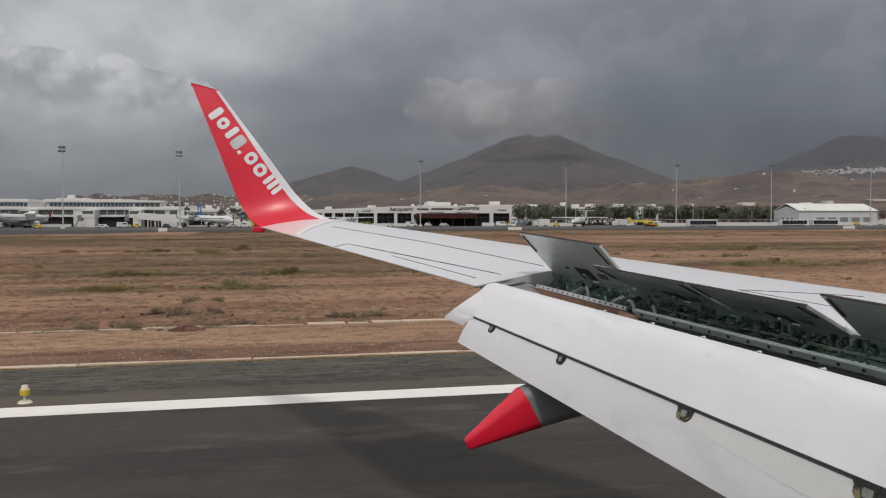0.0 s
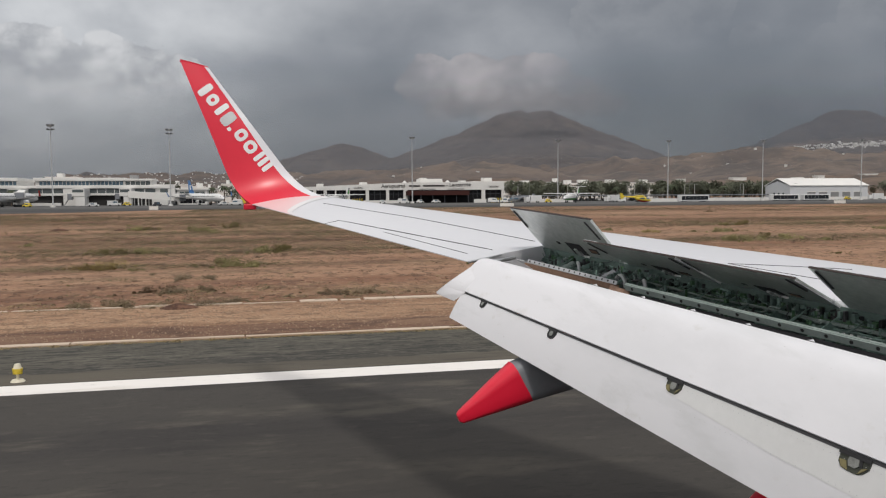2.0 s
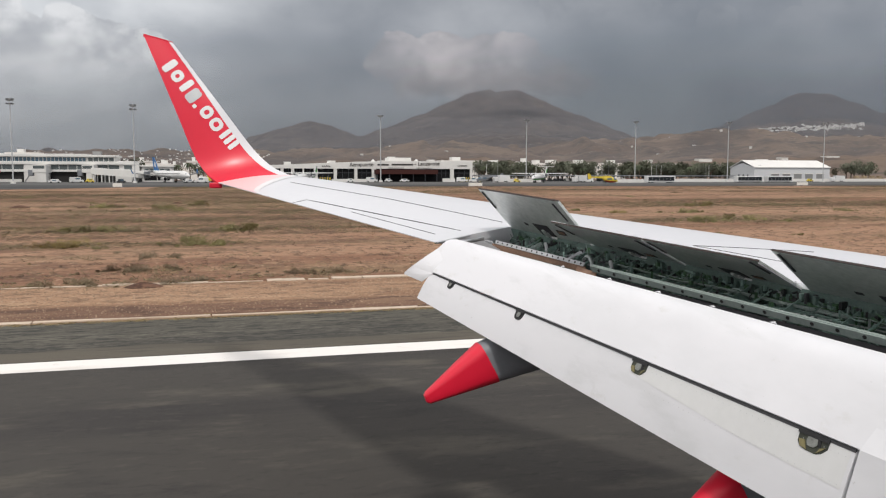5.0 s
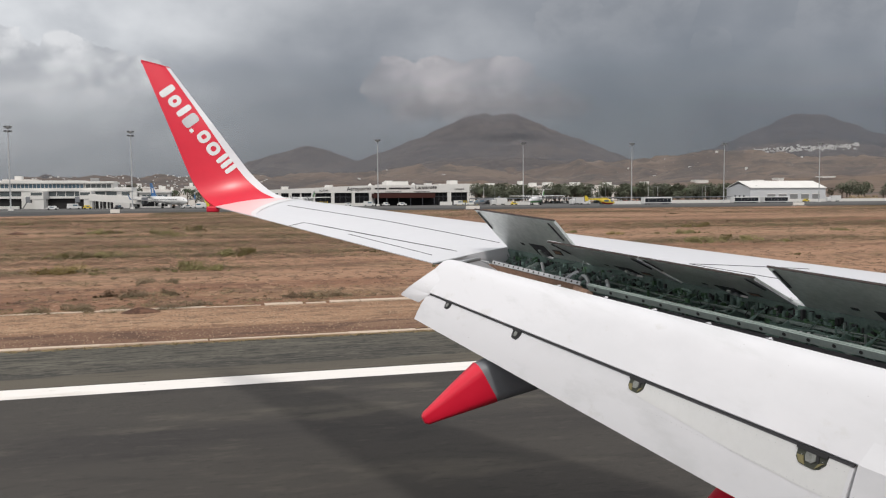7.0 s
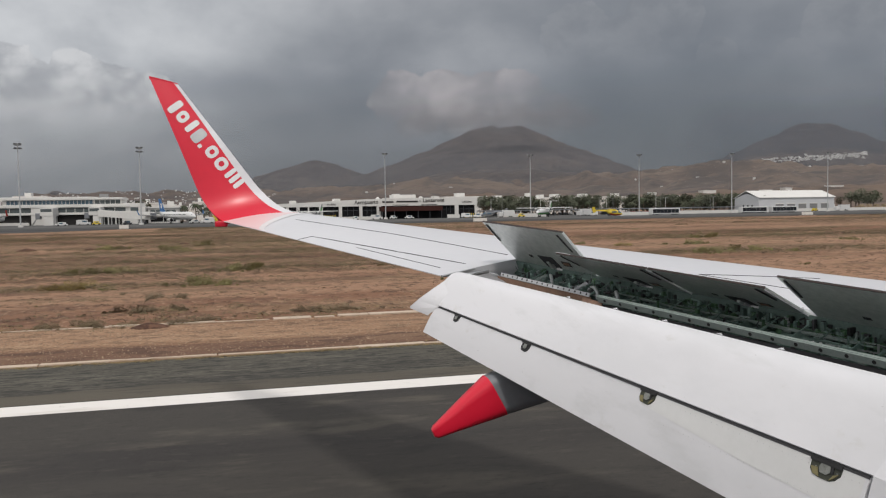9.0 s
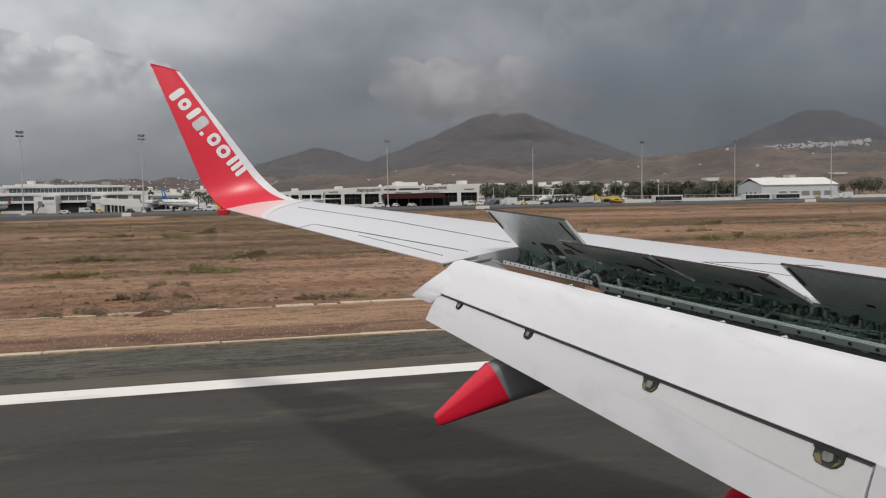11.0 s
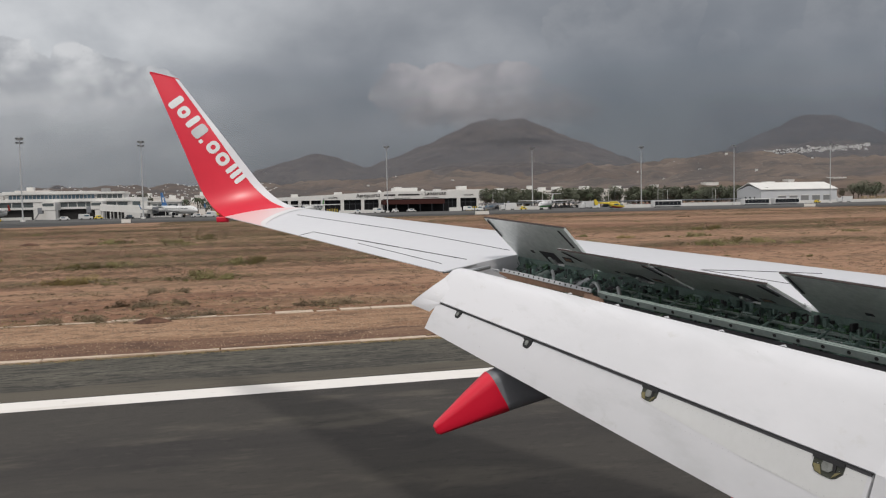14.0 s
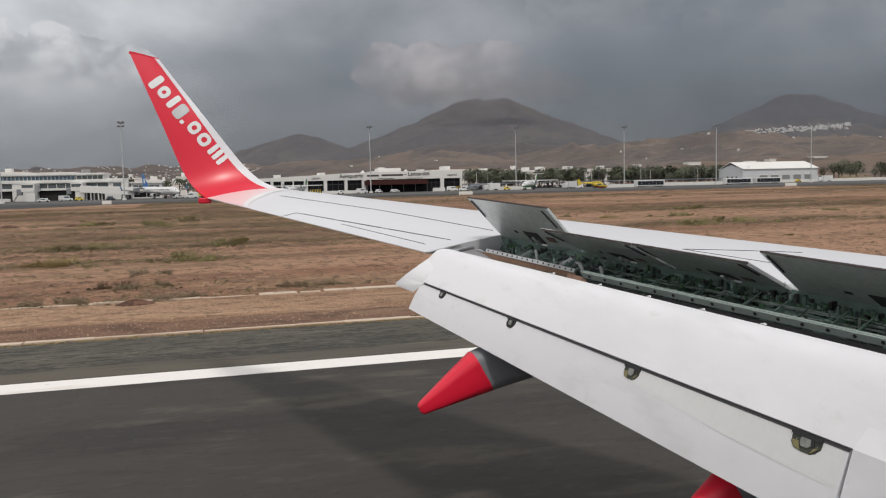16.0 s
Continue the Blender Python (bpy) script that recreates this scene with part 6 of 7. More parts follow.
def mast(x, y, cluster):
    b = thing("floodlight_mast", "tall grey floodlight mast on the apron", "floodlight mast", "floodlight masts", (x, y, 0.08))
    part("pole", cyl((0, 0, 0), (0, 0, 29.6), 0.27, 0.12, 12), MASTGREY, b)
    part("footing", cyl((0, 0, 0), (0, 0, 0.8), 0.9, 0.9, 12), WALL, b)
    part("crown", cyl((0, 0, 29.35), (0, 0, 29.6), 1.15, 1.15, 12), STEEL, b)
    rows = (28.4, 30.0) if cluster else (30.0,)
    for z in rows:
        for k in range(8):
            a = 2 * math.pi * k / 8
            c = Vector((1.1 * math.cos(a), 1.1 * math.sin(a), z))
            part("floodlight", add_box(bmesh.new(), c.x - 0.27, c.x + 0.27, c.y - 0.2, c.y + 0.2, c.z - 0.3, c.z + 0.24, 0.05), DARKV if k % 2 else STEEL, b)


for x, y, c in ((-67.9, 330, 1), (-28, 345, 1), (75.3, 400 - 24, 0), (149.4, 384, 0), (206.3, 380, 0), (252.9, 370, 0), (302.2, 360, 0), (-112, 352, 1), (-160, 350, 1), (372, 362, 0)):
    mast(x, y, c)


# ---------------------------------------------------------------- parked aircraft
def jet(x, y, turn, scale, tail, belly, mark, label, bars=0):
    """A parked twin jet seen from afar: hull, belly, fin, tailplane, wings, engines, gear."""
    b = thing("parked_jet", label, "airliner", "", (x, y, 0.08), turn)
    s = scale
    prof = [(-19.5, 5.6, 0.25), (-17.5, 5.2, 0.75), (-13, 4.4, 1.45), (-8, 3.9, 1.88), (0, 3.75, 1.9), (8, 3.75, 1.9), (13.5, 3.75, 1.85), (16.3, 3.55, 1.45), (18.2, 3.3, 0.85), (19.4, 3.1, 0.15)]
    n = 20

    def skin(a0, a1, grow):
        return [[(px * s, (r + grow) * math.cos(a0 + (a1 - a0) * k / n) * s, (cz + (r + grow) * math.sin(a0 + (a1 - a0) * k / n)) * s) for k in range(n + 1)] for px, cz, r in prof]

    hull = part("hull", loft(skin(0, 2 * math.pi * n / (n + 1), 0)), WHITEV, b, "white painted hull", smooth=True)
    part("belly", loft(skin(math.radians(200), math.radians(340), 0.03), closed=False), belly, hull, smooth=True)
    part("cockpit_glass", add_box(bmesh.new(), 16.6 * s, 17.5 * s, -0.9 * s, 0.9 * s, 3.95 * s, 4.4 * s, 0.1), GLASS, hull)
    pane = None
    for k in range(34):
        for sy in (-1, 1):
            if pane is None:
                pane = part("cabin_window", box(-0.15 * s, 0.15 * s, -0.05 * s, 0.05 * s, -0.2 * s, 0.2 * s), GLASS2, hull)
                w = pane
            else:
                w = new("cabin_window", pane.data)
                w.parent = hull
            w.matrix_basis = Matrix.Translation(((-10.85 + 0.72 * k) * s, sy * 1.84 * s, 4.3 * s))
    fin = part("fin", loft([[(px * s, yy * s, z * s) for px, z in ((-12.5, 5.4), (-17.8, 12.4), (-19.6, 12.4), (-18.2, 5.8))] for yy in (-0.15, 0.15)]), tail, b, "coloured tail fin")
    part("fin_mark", loft([[(px * s, yy * s, z * s) for px, z in ((-15.6, 7.6), (-16.2, 10.0), (-17.4, 10.0), (-17.2, 7.6))] for yy in (-0.18, 0.18)]), mark, fin)
    for sy in (-1, 1):
        part("tailplane", loft([[(px * s, sy * yy * s, z * s) for px, yy, z in ((-15.5, 0.5, 5.4 + dz), (-18.2, 7, 5.9 + dz), (-19.4, 7, 5.9 + dz), (-18.6, 0.5, 5.4 + dz))] for dz in (0, 0.2)]), WHITEV, b)
        w = part("wing", loft([[(px * s, sy * yy * s, z * s) for px, yy, z in ((4.5, 1.2, 2.8 + dz), (-4.2, 16.5, 4.2 + dz), (-5.6, 16.5, 4.2 + dz), (-3.0, 5, 3.1 + dz), (-3.2, 1.2, 2.8 + dz))] for dz in (0, 0.35)]), STEEL, b)
        part("winglet", loft([[(px * s, sy * (16.5 + 0.5 * q + th) * s, (4.3 + 2.3 * q) * s) for px, q in ((-4.3, 0), (-6.0, 1), (-6.8, 1), (-5.7, 0))] for th in (0, 0.1)]), tail, w)
        e = part("engine", cyl((4.4 * s, sy * 4.9 * s, 1.75 * s), (0.6 * s, sy * 4.9 * s, 1.9 * s), 1.05 * s, 0.7 * s, 18), WHITEV, b)
        part("intake", cyl((4.45 * s, sy * 4.9 * s, 1.75 * s), (4.2 * s, sy * 4.9 * s, 1.75 * s), 0.85 * s, 0.8 * s, 18), INSIDE, e)
        part("gear", add_cyl(cyl((-0.6 * s, sy * 2.8 * s, 2.6 * s), (-0.6 * s, sy * 2.8 * s, 0.5 * s), 0.15 * s), (-0.6 * s, (sy * 2.8 - 0.4) * s, 0.52 * s), (-0.6 * s, (sy * 2.8 + 0.4) * s, 0.52 * s), 0.52 * s, n=14), BLACK, b)
    part("gear", add_cyl(cyl((14.5 * s, 0, 2.5 * s), (14.5 * s, 0, 0.4 * s), 0.12 * s), (14.5 * s, -0.3 * s, 0.38 * s), (14.5 * s, 0.3 * s, 0.38 * s), 0.38 * s, n=14), BLACK, b)
    for k in range(bars):
        part("livery_bar", box((10.4 - 1.75 * k) * s, (11.7 - 1.75 * k) * s, -1.95 * s, -1.82 * s, 4.6 * s, 5.3 * s), NAVY, hull)
    return b


jet(-210, 340, 180, 0.95, NAVY, NAVY, GOLD, "white and navy jet parked before the terminal", 0)
jb = jet(-128, 350, -115, 0.95, TEAL, WHITEV, GREENV, "white jet with teal tail parked nose in")
jet(-88, 352, 70, 0.95, REDV, WHITEV, WHITEV, "white jet with red tail parked nose in")
jet(-15.5, 362, -62, 0.85, BLUEV, WHITEV, WHITEV, "white jet with blue tail parked by the terminal")


def propeller_plane(x, y, turn, s, label):
    b = thing("propeller_plane", label, "airplane", "propeller planes", (x, y, 0.08), turn)
    prof = [(-13, 4.0, 0.2), (-9, 3.2, 0.9), (-4, 2.6, 1.35), (6, 2.5, 1.4), (9.5, 2.4, 1.2), (11.8, 2.1, 0.6), (12.6, 1.9, 0.1)]
    hull = part("hull", loft([[(px * s, r * math.cos(2 * math.pi * k / 16) * s, (cz + r * math.sin(2 * math.pi * k / 16)) * s) for k in range(16)] for px, cz, r in prof]), WHITEV, b, smooth=True)
    part("green_belly", loft([[(px * s, (r + 0.03) * math.cos(3.5 + 2.4 * k / 10) * s, (cz + (r + 0.03) * math.sin(3.5 + 2.4 * k / 10)) * s) for k in range(11)] for px, cz, r in prof[1:-1]], closed=False), GREENV, hull, "green painted belly", smooth=True)
    part("cockpit_glass", add_box(bmesh.new(), 9.7 * s, 10.6 * s, -0.7 * s, 0.7 * s, 2.8 * s, 3.3 * s, 0.1), GLASS, hull)
    part("wing", loft([[(px * s, yy * s, z * s) for px, yy, z in ((1.6, 0, 4.0 + dz), (0.9, 13.5, 4.2 + dz), (-0.5, 13.5, 4.2 + dz), (-1.2, 0, 4.0 + dz), (-0.5, -13.5, 4.2 + dz), (0.9, -13.5, 4.2 + dz))] for dz in (0, 0.3)]), WHITEV, b)
    part("fin", loft([[(px * s, yy * s, z * s) for px, z in ((-8.8, 4.0), (-11.6, 7.6), (-13.2, 7.6), (-12.4, 4.0))] for yy in (-0.12, 0.12)]), WHITEV, b)
    part("fin_stripe", loft([[(px * s, yy * s, z * s) for px, z in ((-10.6, 4.6), (-12.0, 6.6), (-12.9, 6.6), (-12.3, 4.6))] for yy in (-0.15, 0.15)]), GREENV, b, "green stripe on the fin")
    part("tailplane", box(-13.2 * s, -11.6 * s, -3.7 * s, 3.7 * s, 7.5 * s, 7.7 * s), WHITEV, b)
    for sy in (-4, 4):
        e = part("engine", cyl((-0.8 * s, sy * s, 3.6 * s), (3.4 * s, sy * s, 3.6 * s), 0.4 * s, 0.5 * s, 12), WHITEV, b)
        for k in range(6):
            a = k * math.pi / 3
            part("propeller_blade", slab([(3.5 * s, (sy + 0.1 * math.sin(a)) * s, (3.6 - 0.1 * math.cos(a)) * s), (3.5 * s, (sy - 0.1 * math.sin(a)) * s, (3.6 + 0.1 * math.cos(a)) * s), (3.5 * s, (sy + 1.9 * math.cos(a) - 0.12 * math.sin(a)) * s, (3.6 + 1.9 * math.sin(a) + 0.12 * math.cos(a)) * s), (3.5 * s, (sy + 1.9 * math.cos(a) + 0.12 * math.sin(a)) * s, (3.6 + 1.9 * math.sin(a) - 0.12 * math.cos(a)) * s)], 0.06), DARKV, e)
    for px, yy in ((0, -2), (0, 2), (9.8, 0)):
        part("gear", add_cyl(cyl((px * s, yy * s, 1.6 * s), (px * s, yy * s, 0.4 * s), 0.12 * s), (px * s, (yy - 0.3) * s, 0.4 * s), (px * s, (yy + 0.3) * s, 0.4 * s), 0.4 * s, n=12), BLACK, b)


propeller_plane(143.5, 352, -128, 0.95, "white and green propeller plane parked on the apron")
propeller_plane(40, 364, -120, 0.95, "white and green propeller plane before the arrivals hall")


def helicopter(x, y, turn, YELLOWV, REDV, label):
    b = thing("helicopter", label, "helicopter", "helicopters", (x, y, 0.08), turn)
    prof = [(-2.2, 2.4, 0.5, 0.5), (-1.2, 2.0, 0.95, 0.95), (0.6, 1.7, 1.05, 1.15), (2.2, 1.6, 1.0, 1.05), (3.4, 1.35, 0.75, 0.7), (4.2, 1.15, 0.2, 0.2)]
    hull = part("cabin", loft([[(px, rw * math.cos(2 * math.pi * k / 16), cz + rh * math.sin(2 * math.pi * k / 16)) for k in range(16)] for px, cz, rw, rh in prof]), YELLOWV, b, smooth=True)
    part("windscreen", loft([[(px, (rw + 0.02) * math.cos(a), cz + (rh + 0.02) * math.sin(a)) for a in [0.15 + 2.85 * k / 10 for k in range(11)]] for px, cz, rw, rh in prof[3:5]], closed=False), GLASS, hull)
    part("red_belly", loft([[(px, (rw + 0.02) * math.cos(a), cz + (rh + 0.02) * math.sin(a)) for a in [3.6 + 2.2 * k / 10 for k in range(11)]] for px, cz, rw, rh in prof[1:5]], closed=False), REDV, hull)
    for sy in (-1, 1):
        part("side_window", box(-0.4, 1.5, sy * 1.04 - 0.04, sy * 1.04 + 0.04, 1.7, 2.3), GLASS, hull)
        part("skid", tube([(-1.6, sy * 1.1, 0.06), (2.6, sy * 1.1, 0.06), (3.0, sy * 1.1, 0.25)], 0.06), DARKV, b)
        for px in (-0.6, 1.6):
            part("skid_strut", cyl((px, sy * 0.7, 0.8), (px, sy * 1.1, 0.08), 0.05, n=6), DARKV, b)
    part("engine_cowl", add_box(bmesh.new(), -1.8, 1.4, -0.7, 0.7, 2.6, 3.2, 0.2), YELLOWV, b)
    part("tail_boom", cyl((-1.6, 0, 2.5), (-7.2, 0, 2.7), 0.45, 0.2, 12), YELLOWV, b)
    part("tail_fin", loft([[(px, yy, z) for px, z in ((-6.4, 2.6), (-7.3, 4.1), (-8.2, 4.1), (-7.9, 1.9), (-6.9, 1.9))] for yy in (-0.12, 0.12)]), YELLOWV, b)
    part("tailplane", box(-6.2, -5.4, -1.3, 1.3, 2.6, 2.7), YELLOWV, b)
    part("rotor_mast", cyl((0, 0, 3.1), (0, 0, 3.7), 0.12), DARKV, b)
    for k in range(4):
        a = k * math.pi / 2 + 0.5
        c, q = math.cos(a), math.sin(a)
        part("rotor_blade", slab([(-q * 0.15, c * 0.15, 3.65), (q * 0.15, -c * 0.15, 3.65), (5.4 * c + q * 0.15, 5.4 * q - c * 0.15, 3.5), (5.4 * c - q * 0.15, 5.4 * q + c * 0.15, 3.5)], 0.04), DARKV, b)


helicopter(152, 302, -8, YELLOWV, REDV, "yellow and red rescue helicopter on the apron")
helicopter(121, 362, 172, GREYPAINT, WHITEV, "dark grey and white helicopter beside the arrivals hall")


# ---------------------------------------------------------------- ground vehicles
BUSGLASS = material("dark_bus_glass", (0.02, 0.024, 0.03), 0.15, scale=0.3)


def bus(x, y, turn, end):
    b = thing("apron_bus", "white apron bus with dark windows", "bus", "apron buses", (x, y, 0.08), turn)
    body = part("body", add_box(bmesh.new(), -7, 7, -1.5, 1.5, 0.35, 3.1, 0.2), WHITEV, b)
    for sy in (-1.51, 1.51):
        for k in range(7):
            part("window", box(-6.6 + 1.87 * k, -4.82 + 1.87 * k, sy - 0.03, sy + 0.03, 0.95, 2.72), BUSGLASS, body)
    part("skirt", box(-6.9, 6.9, -1.53, 1.53, 0.30, 0.62), DARKV, body, "dark lower skirt")
    part("end_panel", add_box(bmesh.new(), 5.4, 7.03, -1.53, 1.53, 0.4, 2.9, 0.05), end, body)
    for px in (-4.6, 4.6):
        for sy in (-1.3, 1.3):
            part("wheel", cyl((px, sy - 0.15, 0.48), (px, sy + 0.15, 0.48), 0.48, n=14), BLACK, b)


bus(192, 331, 2, WHITEV)
bus(244.5, 341, 1, WHITEV)
bus(261, 341, 1, WHITEV)


def van(x, y, turn, mat, kind):
    names = {"van": ("white airport van", "van"), "truck": ("airport service truck", "truck"), "tug": ("low airport baggage tug", "tug"), "car": ("parked airport car", "car")}
    lab, cat = names[kind]
    b = thing("airport_" + kind, lab + " on the apron", cat, "airport vehicles", (x, y, 0.08), turn)
    ln, h, w = {"van": (5.2, 2.2, 2.0), "truck": (7.5, 3.3, 2.4), "tug": (3.2, 1.6, 1.8), "car": (4.3, 1.5, 1.8)}[kind]
    if kind == "truck":
        part("cargo_box", add_box(bmesh.new(), -ln / 2, ln * 0.2, -w / 2, w / 2, 0.7, h, 0.05), mat, b)
        part("cab", add_box(bmesh.new(), ln * 0.23, ln / 2, -w / 2, w / 2, 0.4, h * 0.75, 0.2), WHITEV, b)
    else:
        part("body", add_box(bmesh.new(), -ln / 2, ln / 2, -w / 2, w / 2, 0.3, h * 0.55, 0.12), mat, b)
        part("cabin", add_box(bmesh.new(), -ln * (0.48 if kind == "van" else 0.35), ln * 0.28, -w * 0.46, w * 0.46, h * 0.5, h, 0.18), mat, b)
    for sy in (-1, 1):
        part("side_glass", box(-ln * 0.1, ln * 0.22, sy * w * 0.47 - 0.02, sy * w * 0.47 + 0.02, h * 0.6, h * 0.86), GLASS, b)
        for px in (-ln * 0.3, ln * 0.3):
            part("wheel", cyl((px, sy * w * 0.45 - 0.1, 0.34), (px, sy * w * 0.45 + 0.1, 0.34), 0.34, n=12), BLACK, b)


rv = random.Random(21)
for x, y, m, k in ((-96, 350, WHITEV, "van"), (-78, 336, YELLOWV, "tug"), (-56, 340, WHITEV, "car"), (-50.6, 356, WHITEV, "van"), (-45.8, 357, YELLOWV, "tug"), (-33, 344, DARKV, "tug"), (-3, 346, WHITEV, "van"), (2, 349, REDV, "tug"), (-8, 350, WHITEV, "car"), (0.5, 350, YELLOWV, "truck"), (15, 344, YELLOWV, "tug"), (20, 352, WHITEV, "car"), (-140, 345, WHITEV, "van"), (-165, 344, WHITEV, "truck"), (-236, 338, WHITEV, "car"),
                   (34, 366, WHITEV, "van"), (60, 368, WHITEV, "tug"), (70, 370, WHITEV, "van"), (78, 372, WHITEV, "tug"), (86, 374, WHITEV, "car"), (112, 369, WHITEV, "van"), (117, 366, WHITEV, "van"), (128, 360, WHITEV, "truck"), (134, 356, YELLOWV, "tug"), (163, 352, WHITEV, "truck"), (169, 356, WHITEV, "van"), (176, 350, DARKV, "car"), (268, 380, WHITEV, "van"), (314, 384, YELLOWV, "tug"), (330, 382, WHITEV, "truck")):
    van(x, y, rv.uniform(-25, 25) + rv.choice((0, 180)), m, k)
for k in range(46):
    van(132 + 3.3 * k + rv.uniform(-0.4, 0.4), 408 + rv.choice((0, 8)), 90 + rv.uniform(-4, 4), rv.choice((DARKV, DARKV, DARKV, WHITEV, REDV)), "car")

# low white walls, parking shade roofs, pallets
e = thing("apron_wall", "low white wall behind the apron", "wall", "", (0, 0, 0.08))
for a, c, y in ((176, 205, 347), (208, 285, 372), (285, 345, 388), (345, 420, 390), (126, 150, 366)):
    part("wall_length", box(a, c, y, y + 0.4, 0, 1.6), WALL, e)
e = thing("parking_shade", "long dark parking shade roof on posts", "shelter", "", (0, 0, 0.0))
for r in range(3):
    part("shade_roof", slab([(130, 404 + 9 * r, 2.9), (285, 404 + 9 * r, 2.9), (285, 409 + 9 * r, 3.3), (130, 409 + 9 * r, 3.3)], 0.12), DARKV, e)
    for k in range(16):
        part("post", box(130 + 10.3 * k, 130.2 + 10.3 * k, 406 + 9 * r, 406.2 + 9 * r, 0, 3.1), STEEL, e)
PALLET = material("pallet_wood", (0.35, 0.27, 0.17), 0.9, scale=2.0, vary=0.2)
for k in range(9):
    e = thing("crate_stack", "stack of pale wooden crates by the hangar", "crates", "crate stacks", (349 + 2.6 * k, 392, 0.08))
    for q in range(2 + k % 2):
        part("crate", add_box(bmesh.new(), -1.1, 1.1, -1, 1, 1.1 * q, 1.1 * q + 1.0, 0.05), PALLET, e)

# pole lamps round the car park
for k in range(16):
    e = thing("lamp_post", "thin grey car park lamp post", "street lamp", "car park lamps", (128 + 11 * k, 400 + 14 * (k % 3), 0.0))
    part("pole", cyl((0, 0, 0), (0, 0, 9), 0.12, 0.08, 8), WALL if k % 2 else STEEL, e)
    part("arm", cyl((0, 0, 8.9), (1.2, 0, 9.1), 0.06, n=6), STEEL, e)
    part("lamp_head", add_box(bmesh.new(), 0.9, 1.8, -0.2, 0.2, 8.95, 9.15, 0.05), STEEL, e)

# ---------------------------------------------------------------- far white buildings
FLAT_SITES = ((172, 520, 24, 9.6), (232, 570, 30, 11.0), (124, 490, 17, 9.2), (268, 600, 30, 11.6), (318, 640, 26, 12.2), (330, 470, 20, 8.0), (405, 560, 34, 12.5), (155, 560, 30, 12.3), (207, 540, 10, 11.5), (206, 520, 15, 9.9), (-29, 520, 10, 8.3), (-18, 500, 11, 6.6), (-64, 640, 14, 10.9), (-58, 540, 9, 9.0), (-47, 560, 13, 10.5), (-33, 575, 8, 9.5), (-24, 545, 7, 8.0), (-14, 566, 10, 11.0), (-2, 590, 9, 9.0), (9, 568, 8, 8.2), (-78, 600, 12, 12.0), (-66, 580, 7, 9.5), (39, 520, 19, 7.8), (68, 540, 22, 9.0), (101, 500, 18, 11.0), (-136, 640, 22, 17.2))
SLOPE_SITES = ((23.3, 1400, 40), (26.0, 1300, 18), (27.5, 1250, 22), (30.7, 1350, 24), (32.6, 1560, 52), (35.5, 1450, 21), (40.2, 1500, 50), (37.6, 1600, 26), (18.7, 1250, 29), (29.3, 1500, 20))
for x, y, slope, w, d, h in [(x, y, 0, w, 14, h) for x, y, w, h in FLAT_SITES] + [(a, r, 1, w * 0.5, 16, 4.2) for a, r, w in SLOPE_SITES]:
    if slope:       # bearing and distance, standing on the rising ground
        gx, gy = y * math.sin(radians(x)), y * math.cos(radians(x))
        x, y = gx, gy
        gz = max(0.0, min(foot_z(gx, gy), foot_z(gx + w, gy)) - 3.0)
    else:
        gz = 0.0
    b = thing("far_building", "white flat-roofed building beyond the airport", "building", "far buildings", (x, y, gz))
    wl = part("wall", box(0, w, 0, d, -4, h), WALL, b)
    part("parapet", add_box(bmesh.new(), -0.3, w + 0.3, -0.3, d, h, h + 0.8, 0.08), WALL, b)
    if not slope:
        part("roof_room", box(w * 0.3, w * 0.5, d * 0.3, d * 0.8, h + 0.8, h + 3.2), WALL, b)
    for q in range(0 if slope else int(w / 4)):
        for z in range(1, int(h / 3.6) + 1):
            part("window", box(1 + 4 * q, 2.8 + 4 * q, -0.06, 0.05, 3.4 * z - 2.2, 3.4 * z - 0.6), GLASS2, wl)


# ---------------------------------------------------------------- trees and palms
LEAF = material("dark_foliage", (0.120, 0.128, 0.085), 0.85, second=(0.070, 0.080, 0.054), scale=0.6, contrast=1.0, vary=0.25)
PALMLEAF = material("palm_foliage", (0.06, 0.075, 0.035), 0.8, second=(0.03, 0.04, 0.02), scale=0.8, vary=0.2)
BARK = material("bark", (0.12, 0.09, 0.065), 0.9, scale=2.0, contrast=0.9)


def tree_base(seed):
    r = random.Random(seed)
    b = thing("tree", "dark green bushy tree beyond the apron", "tree", "trees beyond the apron", (0, 0, 0))
    bm = bmesh.new()
    add_cyl(bm, (0, 0, -0.3), (0.1, 0, 3.2), 0.28, 0.16, 8)
    for k in range(5):
        a = 6.283 * k / 5 + r.random()
        add_cyl(bm, (0.08, 0, 2.2 + 0.2 * k), (1.6 * math.cos(a), 1.6 * math.sin(a), 4.2 + r.random()), 0.12, 0.05, 6)
    part("trunk", bm, BARK, b)
    verts, faces = [], []
    lobes = [(r.uniform(-1.7, 1.7), r.uniform(-1.5, 1.5), r.uniform(3.2, 6.0), r.uniform(0.9, 1.6)) for _ in range(8)]
    for _ in range(520):
        cx, cy, cz, rad = r.choice(lobes)
        v = Vector((r.gauss(0, 1), r.gauss(0, 1), r.gauss(0, 1))).normalized() * rad * r.uniform(0.6, 1.08)
        p = Vector((cx, cy, cz)) + v
        u = Vector((r.gauss(0, 1), r.gauss(0, 1), r.gauss(0, 1))).normalized()
        w = u.orthogonal().normalized()
        s = r.uniform(0.16, 0.36)
        n = len(verts)
        verts += [p - u * s, p + w * s * 0.6, p + u * s, p - w * s * 0.6]
        faces.append((n, n + 1, n + 2, n + 3))
    me = bpy.data.meshes.new("crown")
    me.from_pydata(verts, [], faces)
    me.materials.append(LEAF)
    c = new("crown", me)
    c.parent = b
    return b


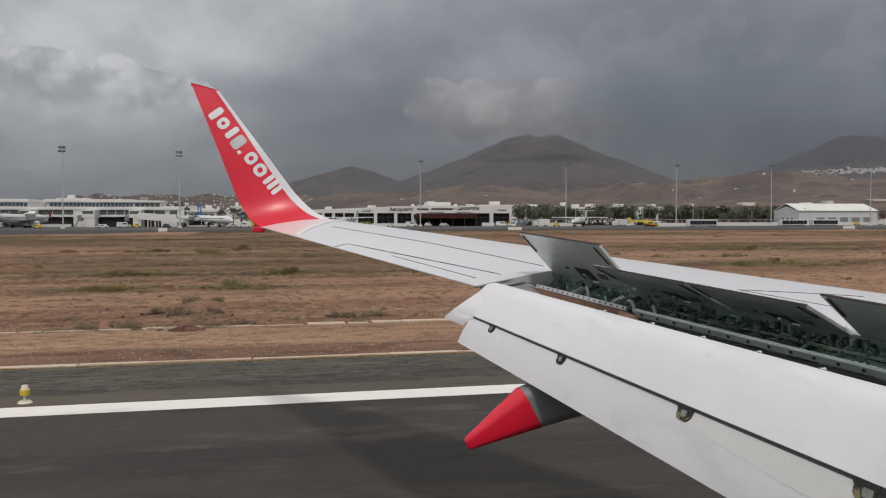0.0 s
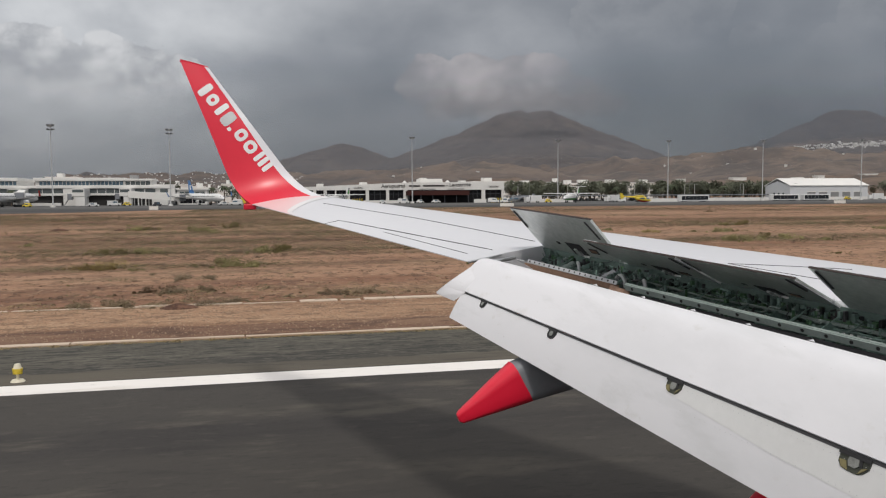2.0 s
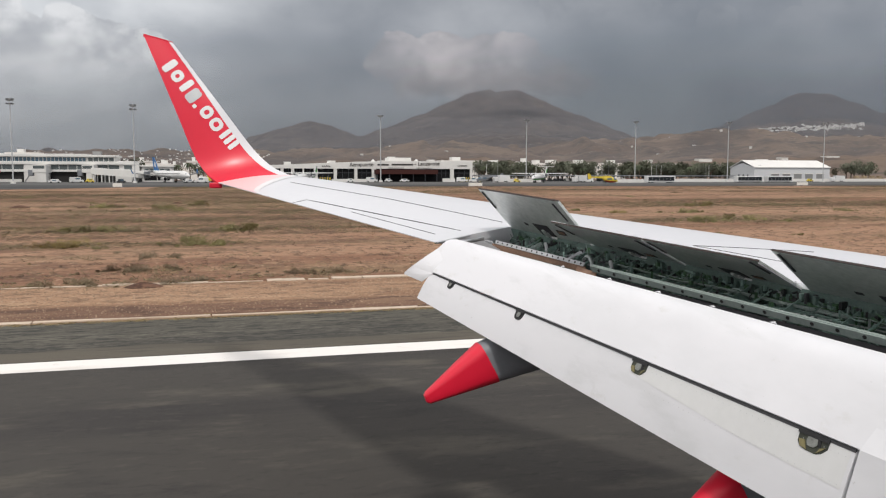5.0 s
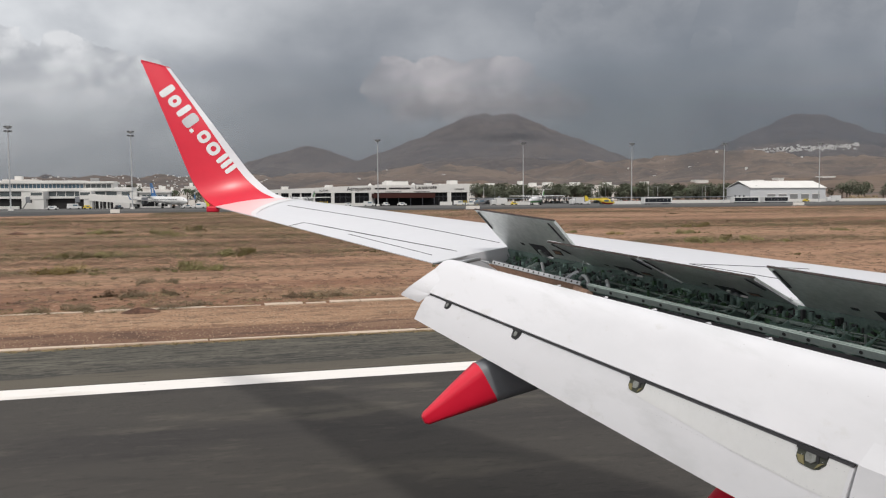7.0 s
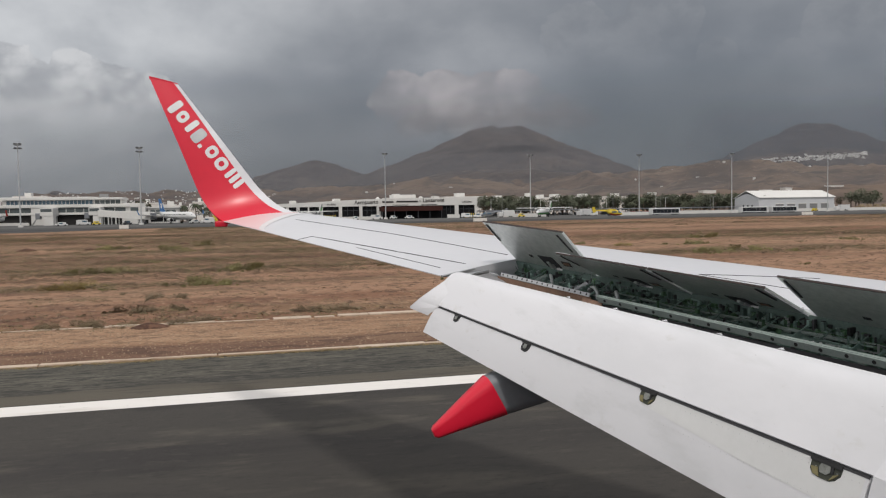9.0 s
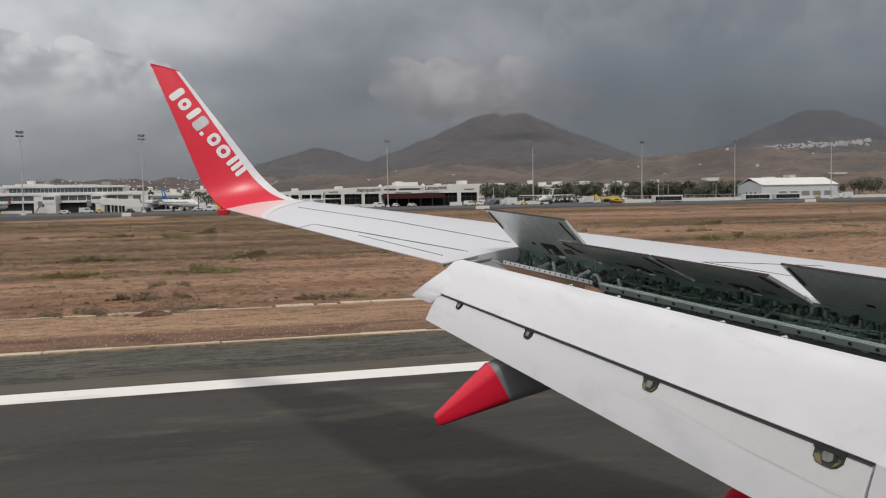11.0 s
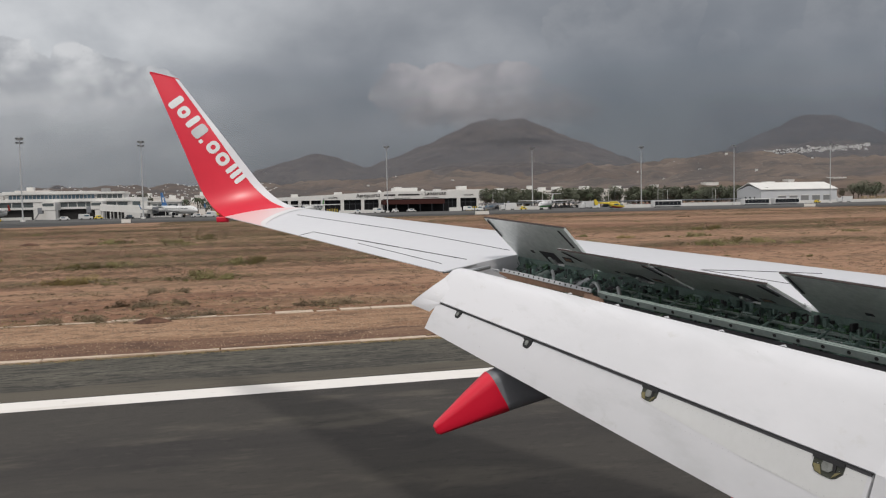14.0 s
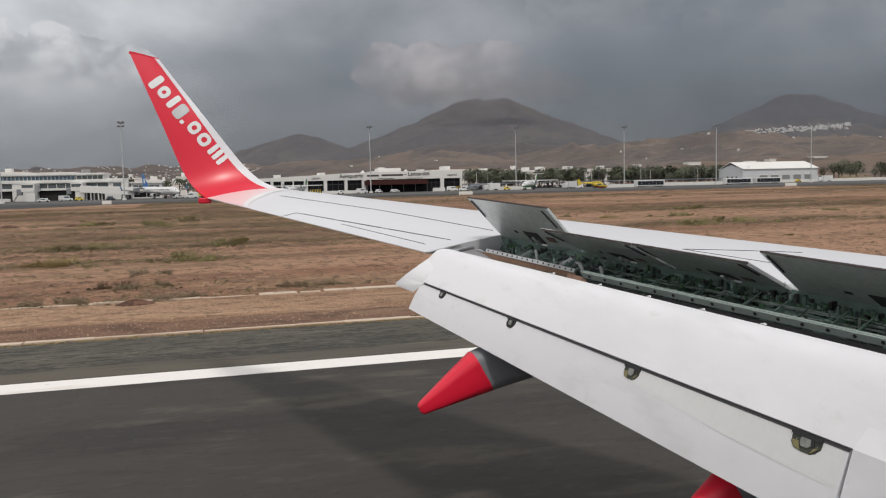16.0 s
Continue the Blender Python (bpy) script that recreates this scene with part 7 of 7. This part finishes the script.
def palm_base(seed):
    r = random.Random(seed)
    b = thing("palm_tree", "tall palm tree with drooping fronds", "palm tree", "palms", (0, 0, 0))
    part("trunk", tube([(0, 0, -0.3), (0.1, 0, 3), (0.0, 0.1, 6.5)], 0.2, 8), BARK, b)
    for k in range(16):
        a = 6.283 * k / 16 + r.uniform(-0.15, 0.15)
        up = r.uniform(0.1, 1.0)
        pts = []
        for i in range(6):
            t = i / 5
            d = 2.4 * t
            pts.append(Vector((d * math.cos(a), d * math.sin(a) + 0.1, 6.5 + up * 1.6 * t - 2.4 * t * t)))
        sd = Vector((-math.sin(a), math.cos(a), 0))
        bm = bmesh.new()
        loft([[p - sd * 0.34 * math.sin(math.pi * (0.1 + 0.85 * i / 5)) - Vector((0, 0, 0.12)), p, p + sd * 0.34 * math.sin(math.pi * (0.1 + 0.85 * i / 5)) - Vector((0, 0, 0.12))] for i, p in enumerate(pts)], closed=False, bm=bm)
        part("frond", bm, PALMLEAF, b)
    return b


rt = random.Random(4)
bases = [tree_base(s) for s in (1, 2, 3)]
for k, b in enumerate(bases):
    b.matrix_basis = pose(150 + 40 * k, 432, 0, 0, 0, 30 * k)
for k in range(190):
    y = rt.uniform(425, 475)
    x = rt.uniform(0.325, 0.70) * y
    if k > 163:
        x = rt.uniform(0.86, 1.02) * y
    if k > 178:
        y = rt.uniform(425, 450)
        x = rt.uniform(-40, 20)
    s = rt.uniform(0.6, 1.25) * (1.6 if 163 < k <= 178 else 1.32)
    t = copy_thing(bases[k % 3], pose(x, y, 0, 0, 0, rt.uniform(0, 360)))
    t.scale = (s * 1.15, s * 1.15, s)
pb = palm_base(1)
pb.matrix_basis = pose(-92, 371, 0, 0, 0, 0)
for x, y, s in ((-186, 370, 1.1), (-243, 368, 1.0), (-9, 412, 1.3), (-3, 408, 1.1), (3, 414, 1.35), (8, 410, 1.2), (13, 415, 1.3), (18, 409, 1.0), (-15, 416, 1.2), (140, 420, 1.2), (170, 424, 1.3), (196, 418, 1.1), (232, 422, 1.3), (262, 420, 1.2)):
    t = copy_thing(pb, pose(x, y, 0, 0, 0, rt.uniform(0, 360)))
    t.scale = (s, s, s)

# ---------------------------------------------------------------- hillside towns
def town(name, spots, label):
    r = random.Random(len(spots))
    verts, faces = [], []
    for x, y, z, w, h in spots:
        d = w * r.uniform(0.6, 1.0)
        n = len(verts)
        for zz in (z - 6, z + h):
            verts += [(x - w / 2, y - d / 2, zz), (x + w / 2, y - d / 2, zz), (x + w / 2, y + d / 2, zz), (x - w / 2, y + d / 2, zz)]
        faces += [(n, n + 1, n + 5, n + 4), (n + 1, n + 2, n + 6, n + 5), (n + 2, n + 3, n + 7, n + 6), (n + 3, n, n + 4, n + 7), (n + 4, n + 5, n + 6, n + 7)]
    me = bpy.data.meshes.new(name)
    me.from_pydata(verts, [], faces)
    me.materials.append(WALL)
    return tagged(new(name, me), label, "houses", kind="stuff")


def on_hill(az, r):
    x, y = r * math.sin(radians(az)), r * math.cos(radians(az))
    n = noise.fractal(Vector((x * 0.009, y * 0.009, 1.1)), 0.9, 2.1, 5)
    a, b = peak_z(x, y) if r > 2750 else 0, foot_z(x, y) if r < 3300 else 0
    return x, y, max(a + 15 * min(1, a / 60) * n, b + 20 * min(1, b / 60) * n) - 3


rt = random.Random(8)
spots = []
# a terraced town that climbs eastwards along the mountain's foot
for _ in range(300):
    u = rt.random() ** 0.8
    az = 36.0 + 6.2 * u
    rise = 2.74 + 0.19 * u + rt.gauss(0, 0.09) * (1.2 - 0.5 * u)
    for k in range(90):
        r = 3330 + 8 * k
        x, y, z = on_hill(az, r)
        if z - 4 > r * math.tan(radians(rise)):
            spots.append((x, y, z, rt.uniform(4, 10), rt.uniform(1.8, 3.6)))
            break
for _ in range(40):
    x, y, z = on_hill(rt.uniform(38, 52), rt.uniform(2500, 3200))
    spots.append((x, y, z, rt.uniform(5, 11), rt.uniform(3, 5)))
for _ in range(30):
    x, y, z = on_hill(rt.uniform(10, 36), rt.uniform(1900, 3200))
    spots.append((x, y, z, rt.uniform(3, 7), rt.uniform(1.5, 3)))
town("hill_town", spots, "white houses scattered on the mountain's flank")
spots = []
for _ in range(900):
    x, y, z = on_hill(rt.uniform(-18, 4), 3230 - 1300 * rt.random() ** 1.6)
    spots.append((x, y, z, rt.uniform(3, 7), rt.uniform(0.8, 2.2)))
town("low_town", spots, "white houses of a town on the plain")
